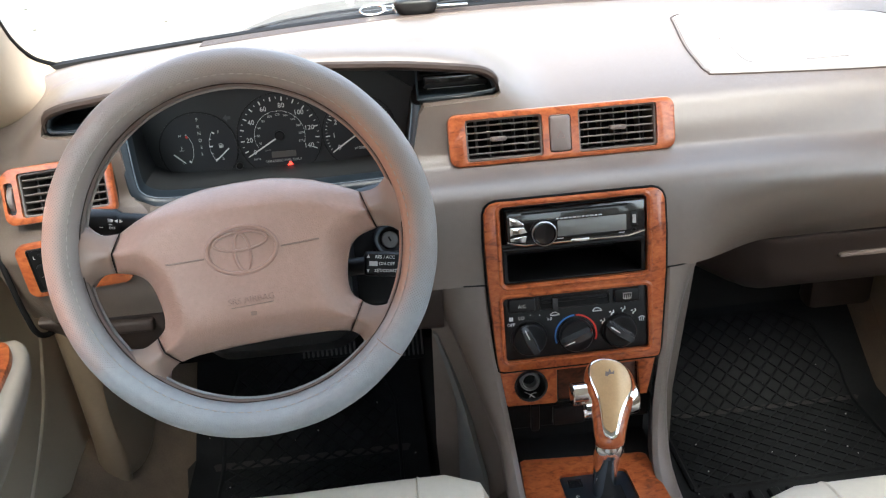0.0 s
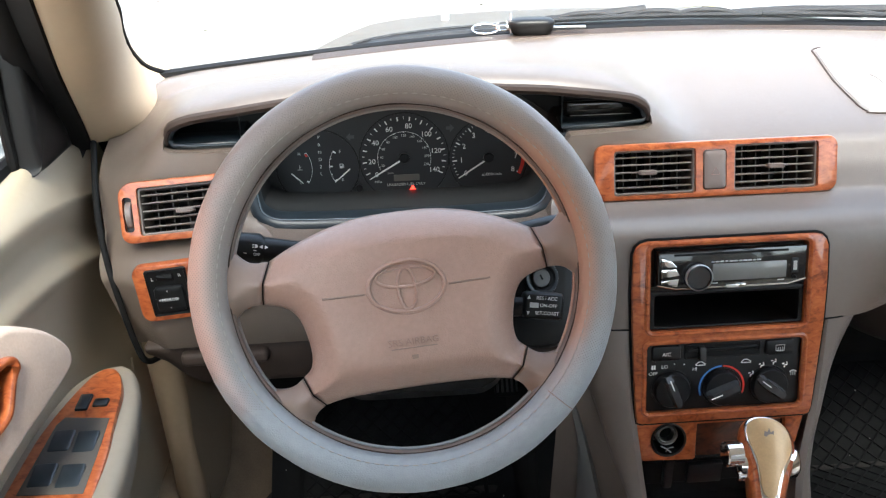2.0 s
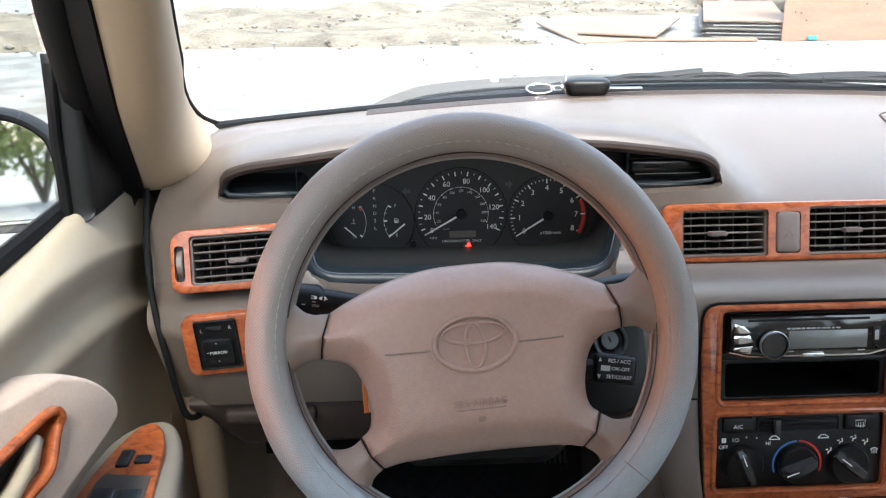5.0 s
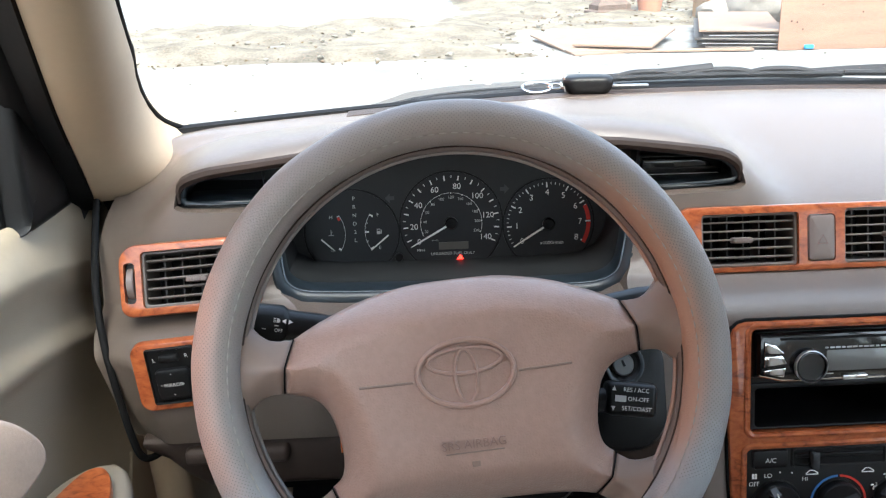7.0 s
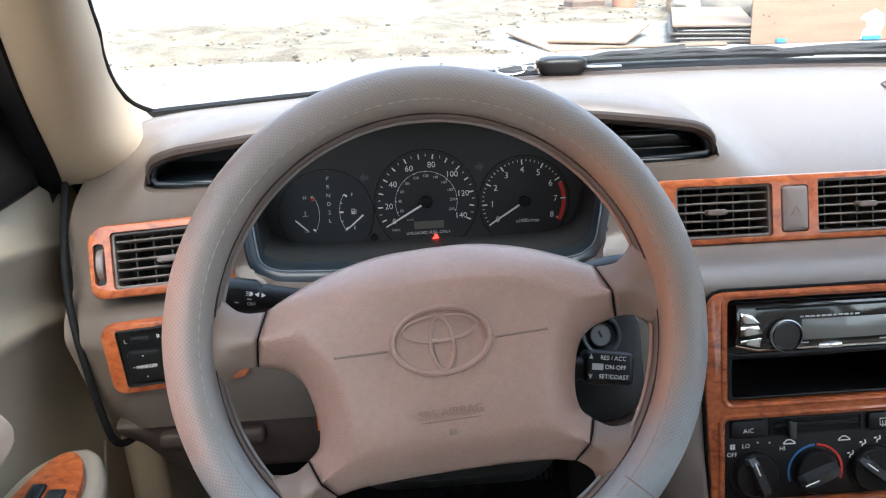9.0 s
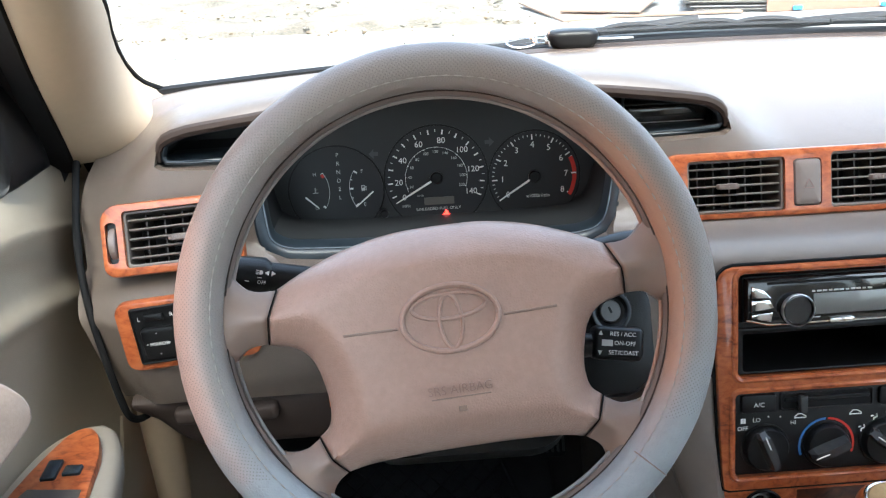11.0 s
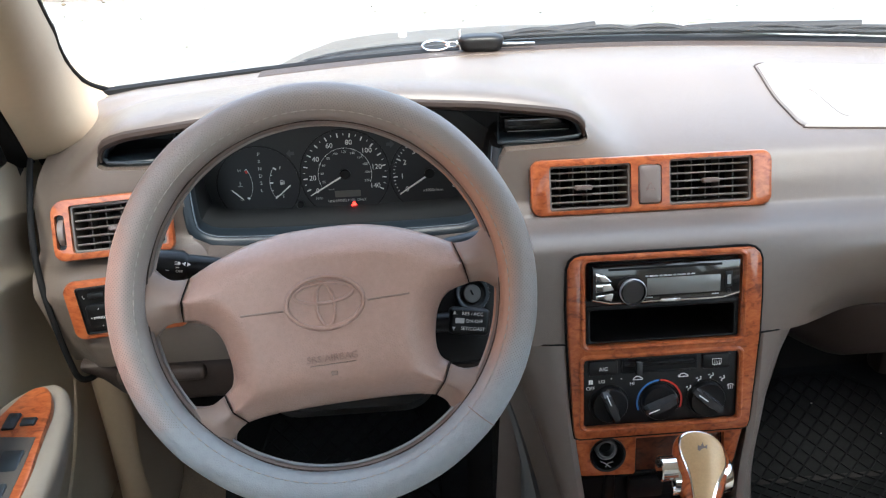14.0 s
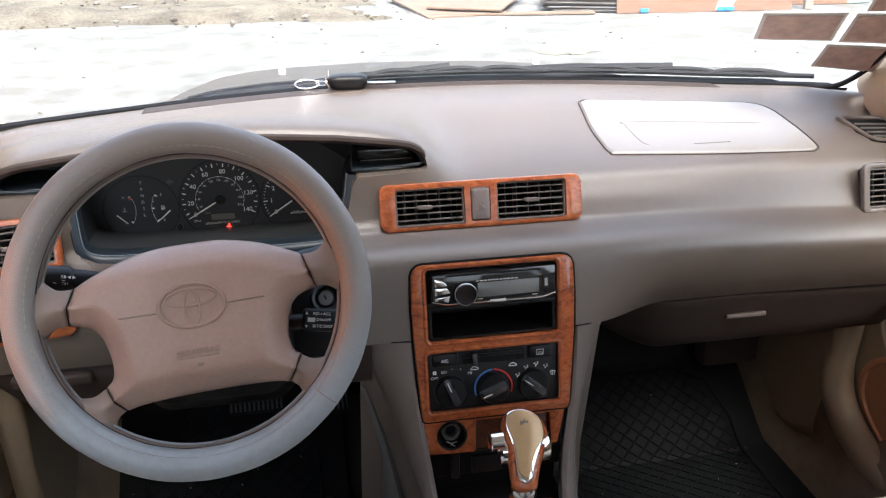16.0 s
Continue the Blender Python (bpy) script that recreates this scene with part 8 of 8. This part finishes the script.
TERRA = mat("terracotta", (0.42, 0.20, 0.13), 0.8, mottle=0.15)
LEAF = mat("leaf_green", (0.055, 0.095, 0.025), 0.6, mottle=0.4, mottle_scale=8)
BUSH = mat("bush_green", (0.17, 0.20, 0.045), 0.6, mottle=0.4, mottle_scale=2)
PIPE = mat("blue_pipe", (0.03, 0.22, 0.45), 0.4, mottle=0.15)
CARD = mat("cardboard", (0.24, 0.155, 0.09), 0.85, mottle=0.12)
CONC = mat("grey_concrete", (0.24, 0.21, 0.18), 0.9, grain=0.5, grain_scale=60, mottle=0.15)
RUST = mat("rusty_steel", (0.10, 0.07, 0.055), 0.7, mottle=0.3)
BARK = mat("bark", (0.10, 0.075, 0.05), 0.9, mottle=0.2)

bm = bmesh.new()
edges = [-600, -150, -60, -30] + [-16 + 0.8 * i for i in range(51)] + [30, 60, 150, 600]
grid = [[bm.verts.new((x, y, GROUND + (0.012 * noise.noise((x * 0.5, y * 0.5, 0)) if abs(x) < 24 and abs(y) < 24 else 0))) for x in edges] for y in edges]
for a, b in zip(grid, grid[1:]):
    for i in range(len(edges) - 1):
        bm.faces.new((a[i], a[i + 1], b[i + 1], b[i]))
structure("ground", bm, ground_mat(), "pale dusty concrete yard")

PALEROCK = mat("pale_rubble", (0.17, 0.155, 0.13), 0.9, mottle=0.3, mottle_scale=4)
# strip of rubble and dry dirt beyond the car
rnd = random.Random(11)


def dirt(xa, xb, ya, yb, nx, ny, tall, label):
    """A low uneven sheet of dirt that runs out into the yard at its edges."""
    bm = bmesh.new()
    g = []
    for j in range(ny + 1):
        y = ya + (yb - ya) * j / ny
        row = []
        for i in range(nx + 1):
            x = xa + (xb - xa) * i / nx
            e = min(ease(0, 0.18, j / ny), ease(0, 0.12, 1 - j / ny), ease(0, 0.08, 1 - i / nx), ease(0, 0.05, i / nx))
            h = 0.10 * noise.noise((x * 0.9, y * 0.9, 3)) + 0.10 * abs(noise.noise((x * 2.7, y * 2.7, 8))) + 0.05 * abs(noise.noise((x * 7, y * 7, 1)))
            row.append(bm.verts.new((x + 0.2 * noise.noise((x, y, 5)), y + 0.25 * noise.noise((x * 0.6, 0, 2)), GROUND - 0.03 + e * tall * max(0, 0.06 + h))))
        g.append(row)
    for a, b in zip(g, g[1:]):
        for i in range(nx):
            bm.faces.new((a[i], a[i + 1], b[i + 1], b[i]))
    solo("dirt_strip", bm, DIRT, label, "dirt", "", "stuff")


dirt(-14, 1.4, 8.9, 13.5, 90, 26, 1.0, "strip of dry dirt and leaves across the yard")
dirt(0.2, 8.0, 11.2, 19.5, 60, 50, 0.75, "grey-green dirt with rubbish beyond the boards")


def rock(bm, c, s, rnd):
    t = bmesh.new()
    bmesh.ops.create_icosphere(t, subdivisions=1, radius=1.0)
    for v in t.verts:
        v.co = Vector((v.co.x * s[0], v.co.y * s[1], v.co.z * s[2])) * rnd.uniform(0.7, 1.2)
    add(bm, t, Matrix.Translation(c) @ pose(0, 0, 0, rnd.uniform(-20, 20), rnd.uniform(-20, 20), rnd.uniform(0, 360)))


for nm, m_, n, lab, y0, y1, s0, s1 in (("rubble", PALEROCK, 300, "scattered pale rubble lumps on the dirt", 8.9, 13.5, 0.015, 0.06), ("leaf_litter", mat("dry_leaves", (0.10, 0.072, 0.042), 0.9, mottle=0.4), 700, "dry brown leaves and chips on the dirt", 8.8, 12.5, 0.008, 0.032), ("pebbles", PALEROCK, 130, "loose pebbles on the yard", 4.0, 8.8, 0.008, 0.022)):
    bm = bmesh.new()
    for k in range(n):
        x, y, s = rnd.uniform(-8, 4.5), rnd.uniform(y0, y1), rnd.uniform(s0, s1)
        y += 2.9 if x > 1.3 and y0 > 5 else 0
        rock(bm, (x, y, GROUND + s * 0.4 + (0.03 if y0 > 5 else 0)), (s, s * rnd.uniform(0.5, 1.2), s * rnd.uniform(0.3, 0.6)), rnd)
    solo(nm, bm, m_, lab, "rubble", "", "stuff", smooth=0)

# upright plywood sheet with a torn white patch
ply = thing("plywood_sheet", Matrix.Translation((4.42, 9.02, GROUND)) @ pose(0, 0, 0, -4, 0, -3), "upright plywood sheet with a torn white patch", "plywood sheet")
bm = bmesh.new()
box(bm, (0, 0, 0.75), (2.06, 0.018, 1.5), 0.003, 1)
part("sheet", bm, PLY, ply)
bm = bmesh.new()
bm.faces.new([bm.verts.new((x - 0.30, -0.013, z)) for x, z in ((0.42, 0.02), (0.60, 0.02), (0.63, 0.09), (0.66, 0.15), (0.64, 0.26), (0.55, 0.32), (0.50, 0.29), (0.44, 0.27), (0.40, 0.22), (0.47, 0.20), (0.48, 0.14), (0.44, 0.10))])
part("torn_patch", bm, PAPER, ply, "torn white paper")
bm = bmesh.new()
for k in range(26):
    x, z = rnd.uniform(-0.95, 0.95), rnd.uniform(0.1, 1.4)
    lathe(bm, [(0.008, 0), (0.008, 0.004), (0, 0.004)], 8, Matrix.Translation((x, -0.010, z)) @ pose(0, 0, 0, 90, 0, 0))
part("nail_holes", bm, DEEP, ply)
bm = bmesh.new()
for x in (-0.72, 0.18, 0.28):
    box(bm, (x, -0.03, 0.03), (0.10, 0.03, 0.05), 0.01, 1, None)
part("scraps", bm, PIPE, ply, "blue plastic scraps at the foot")
bm = bmesh.new()
box(bm, (1.25, 0.03, 0.65), (0.10, 0.05, 1.3), 0.004, 1)
part("post", bm, CONC, ply)

# stack of flat panels beside it
for k in range(5):
    t = thing("flat_panel", Matrix.Translation((3.43 - 0.045 * (k % 3), 10.26 + 0.05 * (k % 2), GROUND + 0.025 + k * 0.042)) @ pose(0, 0, 0, 0.6 * (k % 2), 0.5 * (k % 3 - 1), -16 + rnd.uniform(-2.5, 2.5)), "pale wooden panel on top of the stack" if k == 4 else "dark flat panel in a stack with pale edges", "panel", "stacked panels")
    bm = bmesh.new()
    box(bm, (0, 0, 0), (0.85, 2.2, 0.026), 0.003, 1)
    part("board", bm, PLYD if k == 4 else PANEL, t)
    bm = bmesh.new()
    box(bm, (0.01 * k, -1.102, 0.004), (0.80 - 0.03 * (k % 3), 0.004, 0.007 + 0.004 * (k % 2)))
    part("pale_edge", bm, PAPER if k % 2 else SACK, t)

# boards lying on the ground
for (x, y, w, d, a, z, nm) in ((1.62, 9.92, 0.95, 1.5, 10, 0.035, "pale wooden board lying on the ground"), (2.02, 9.95, 0.85, 1.35, -27, 0.085, "worn wooden board lying across another"), (2.2, 9.2, 1.9, 0.10, -6, 0.02, "narrow batten lying on the ground")):
    bm = bmesh.new()
    box(bm, (0, 0, 0), (w, d, 0.022), 0.003, 1)
    solo("wooden_board", bm, PLYD, nm, "board", "boards on the ground", m=Matrix.Translation((x, y, GROUND + z)) @ pose(0, 0, 0, 2, 0, a))

# cardboard, sacks and timber behind the stack
bm = bmesh.new()
box(bm, (0, 0, 0.3), (1.1, 0.5, 0.6), 0.01, 1)
box(bm, (0, -0.251, 0.3), (1.1, 0.003, 0.05))
solo("cardboard_box", bm, CARD, "brown cardboard box behind the panels", "box", m=Matrix.Translation((4.3, 12.7, GROUND)) @ pose(0, 0, 0, 0, 0, 5))
for k, (x, y, s) in enumerate(((3.75, 11.95, 0.26), (4.25, 11.85, 0.40), (4.75, 11.8, 0.38))):
    bm = bmesh.new()
    bmesh.ops.create_icosphere(bm, subdivisions=3, radius=1.0)
    for v in bm.verts:
        n_ = noise.noise(v.co * 1.6 + Vector((k * 7, 0, 0)))
        v.co = Vector((v.co.x * s * (1 + 0.3 * n_), v.co.y * s * 0.7 * (1 + 0.3 * n_), v.co.z * s * 0.6 * (1 + 0.4 * n_)))
    solo("sack", bm, SACK, "crumpled pale sack in the scrap heap", "sack", "sacks", m=Matrix.Translation((x, y, GROUND + s * 0.6)))
bm = bmesh.new()
rows = []
for z, a, b in ((0.0, 0.35, 0.20), (0.06, 0.35, 0.20), (0.08, 0.28, 0.16), (0.15, 0.28, 0.16), (0.25, 0.18, 0.07), (0.26, 0.165, 0.06)):
    rows.append([(-a, -b, z), (a, -b, z), (a, b, z), (-a, b, z)])
rings(bm, rows)
blk = thing("concrete_footing", Matrix.Translation((2.72, 13.8, GROUND)) @ pose(0, 0, 0, 0, 0, 14), "brown tapered footing block with two steel bars", "footing block")
part("block", bm, RUST, blk, smooth=20)
for k in (0, 1):
    bm = bmesh.new()
    tube(bm, [(0.10 + 0.12 * k, 0, 0.24), (0.02 + 0.08 * k, 0.06, 0.62)], 0.02, 8)
    part("bar", bm, RUST, blk)


def leafy(bm, c, size, n, rnd, leaf=0.06, up=0.4):
    """Many small pointed leaves in an uneven crown."""
    for k in range(n):
        d = Vector((rnd.gauss(0, 1), rnd.gauss(0, 1), rnd.gauss(0, 1))).normalized() * rnd.uniform(0.35, 1.0) ** 0.6
        if noise.noise(d * 2.2 + Vector(c)) < -0.18:
            continue
        p = Vector(c) + Vector((d.x * size[0], d.y * size[1], d.z * size[2]))
        a = Vector((rnd.uniform(-1, 1), rnd.uniform(-1, 1), rnd.uniform(-0.3, 1) + up)).normalized()
        b = a.orthogonal().normalized() * leaf * 0.28
        l = leaf * rnd.uniform(0.7, 1.4)
        bm.faces.new([bm.verts.new(q) for q in (p, p + a * l * 0.5 + b, p + a * l, p + a * l * 0.5 - b)])


pot = thing("potted_plant", Matrix.Translation((3.36, 13.85, GROUND)), "green leafy plant in a terracotta pot", "potted plant")
bm = bmesh.new()
lathe(bm, [(0.165, 0.0), (0.205, 0.24), (0.225, 0.245), (0.225, 0.29), (0.20, 0.29), (0.19, 0.26), (0.0, 0.255)], 24)
part("pot", bm, TERRA, pot)
bm = bmesh.new()
leafy(bm, (0, 0, 0.66), (0.38, 0.36, 0.45), 900, rnd, 0.11, 0.9)
part("leaves", bm, LEAF, pot)
bm = bmesh.new()
for k in range(9):
    a = k * 0.7
    tube(bm, [(0.03 * math.cos(a), 0.03 * math.sin(a), 0.25), (0.16 * math.cos(a), 0.16 * math.sin(a), 0.72)], 0.008, 5)
part("stems", bm, BARK, pot)

pipes = thing("pipe_stack", Matrix.Translation((2.6, 20.5, GROUND)), "stack of blue plastic pipes", "pipes")
for r in range(5):
    for k in range(4):
        bm = bmesh.new()
        tube(bm, [(-2.9 + 0.1 * rnd.random(), k * 0.13, 0.14 + r * 0.11), (2.9, k * 0.13 + 0.03, 0.14 + r * 0.11)], 0.055, 8)
        part("pipe", bm, PIPE, pipes)
for x in (-1.8, 1.8):
    bm = bmesh.new()
    box(bm, (x, 0.2, 0.04), (0.1, 0.8, 0.08))
    part("bearer", bm, BARK, pipes)

bm = bmesh.new()
for k in range(16):
    x, y = rnd.uniform(0.6, 2.0), rnd.uniform(17, 18)
    tube(bm, [(x - 0.4, y, 0.1 + 0.02 * k), (x + 0.5, y + rnd.uniform(-0.3, 0.3), 0.08 + 0.02 * k)], 0.03, 5)
solo("timber_heap", bm, PLYD, "heap of loose timber on the dirt", "timber", "", "stuff")
bm = bmesh.new()
for k in range(14):
    x, y = rnd.uniform(3.6, 5.2), rnd.uniform(15, 16.5)
    tube(bm, [(x - 0.5, y, 0.1 + 0.02 * k), (x + 0.5, y + rnd.uniform(-0.3, 0.3), 0.1 + 0.025 * k)], 0.03, 5)
solo("timber_heap", bm, BARK, "heap of grey sticks behind the plant", "timber", "", "stuff")

# handcart with two spoked wheels, far off
cart = thing("handcart", Matrix.Translation((-0.3, 22.6, GROUND)), "handcart with spoked wheels and a pale metal frame", "handcart")
for x in (-0.75, 0.75):
    bm = bmesh.new()
    tube(bm, [(x + 0.36 * math.cos(a), 0, 0.40 + 0.36 * math.sin(a)) for a in [2 * math.pi * k / 28 for k in range(28)]], 0.03, 6, True)
    wl = part("wheel", bm, PAPER, cart)
    bm = bmesh.new()
    for k in range(10):
        a = 2 * math.pi * k / 10
        tube(bm, [(x, 0, 0.40), (x + 0.35 * math.cos(a), 0, 0.40 + 0.35 * math.sin(a))], 0.008, 4)
    part("spokes", bm, STEEL, wl)
bm = bmesh.new()
box(bm, (0, 0.2, 0.75), (2.4, 0.7, 0.08), 0.01, 1)
for x in (-1.1, 0.0, 1.1, 1.6):
    tube(bm, [(x, 0.2, 0.0), (x, 0.2, 1.3)], 0.025, 6)
part("frame", bm, STEEL, cart)

# steel drum by the plywood
drum = thing("steel_drum", Matrix.Translation((6.55, 9.6, GROUND)), "grey-green ribbed steel drum", "drum")
bm = bmesh.new()
pr = [(0.0, 0.0), (0.29, 0.0), (0.30, 0.01)]
for k in range(9):
    pr += [(0.285, 0.04 + k * 0.095), (0.295, 0.07 + k * 0.095), (0.285, 0.10 + k * 0.095)]
pr += [(0.30, 0.89), (0.28, 0.90), (0.0, 0.88)]
lathe(bm, pr, 28)
part("shell", bm, mat("drum_paint", (0.17, 0.22, 0.22), 0.5, mottle=0.2), drum)
bm = bmesh.new()
box(bm, (0, 0, 0.55), (0.9, 0.03, 1.1), 0.004, 1)
solo("wooden_board", bm, PLY, "plywood offcut leaning beside the drum", "board", m=Matrix.Translation((5.95, 9.35, GROUND)) @ pose(0, 0, 0, -5, 0, -4))
bm = bmesh.new()
tube(bm, [(0, 0, 0.004), (0.06, 0.03, 0.03), (0.13, 0.0, 0.006), (0.2, 0.02, 0.004)], 0.006, 6)
bm.faces.new([bm.verts.new(p) for p in ((0.0, 0.0, 0.005), (0.12, 0.05, 0.04), (0.1, -0.05, 0.006))])
solo("litter", bm, PAPER, "crumpled litter on the concrete", "litter", m=Matrix.Translation((3.0, 6.1, GROUND)))

bm = bmesh.new()
rnd2 = random.Random(3)
bm.faces.new([bm.verts.new((math.cos(a) * 0.30 * rnd2.uniform(0.6, 1.2), math.sin(a) * 0.28 * rnd2.uniform(0.6, 1.2), 0)) for a in [2 * math.pi * k / 14 for k in range(14)]])
solo("paint_stain", bm, mat("yellow_stain", (0.30, 0.28, 0.18), 0.9, mottle=0.3, mottle_scale=6), "faded yellow stain on the concrete", "stain", m=Matrix.Translation((2.14, 7.05, GROUND + 0.006)))

# bushes behind the car, for the mirror
for k, (x, y, s) in enumerate(((-2.1, -9.5, 0.9), (-4.2, -9.0, 1.1), (-1.0, -14.0, 1.5))):
    bush = thing("bush", Matrix.Translation((x, y, GROUND)), "yellow-green leafy bush beside the yard", "bush", "bushes")
    bm = bmesh.new()
    for q in range(6):
        a = q * 1.05
        tube(bm, [(0, 0, 0), (0.25 * s * math.cos(a), 0.25 * s * math.sin(a), 0.7 * s), (0.5 * s * math.cos(a), 0.5 * s * math.sin(a), 1.4 * s)], [0.05, 0.035, 0.015], 6)
    part("stems", bm, BARK, bush)
    bm = bmesh.new()
    leafy(bm, (0, 0, 1.2 * s), (0.9 * s, 0.9 * s, 1.0 * s), 2600, rnd, 0.16)
    part("crown", bm, BUSH, bush)

# plain walls that close the yard; the unseen red one is added for warm light
WARM_BOUNCE = mat("warm_bounce_red", (0.60, 0.26, 0.14), 0.9, grain=0.4, grain_scale=40, mottle=0.12, mottle_scale=0.8)
for nm, x, y, w, d, m_ in (("ahead", 0, 31, 70, 0.4, CONC), ("left", -4.7, 0.6, 0.3, 13.0, WARM_BOUNCE), ("right", 26, 8, 0.4, 60, CONC)):
    bm = bmesh.new()
    box(bm, (x, y, 2.2 if m_ == WARM_BOUNCE else 3.4), (w, d, 4.4 if m_ == WARM_BOUNCE else 6.8))
    structure("wall_yard_" + nm, bm, m_, "plain weathered grey-brown yard wall" if m_ == CONC else "unseen red wall added to throw warm light from the left")
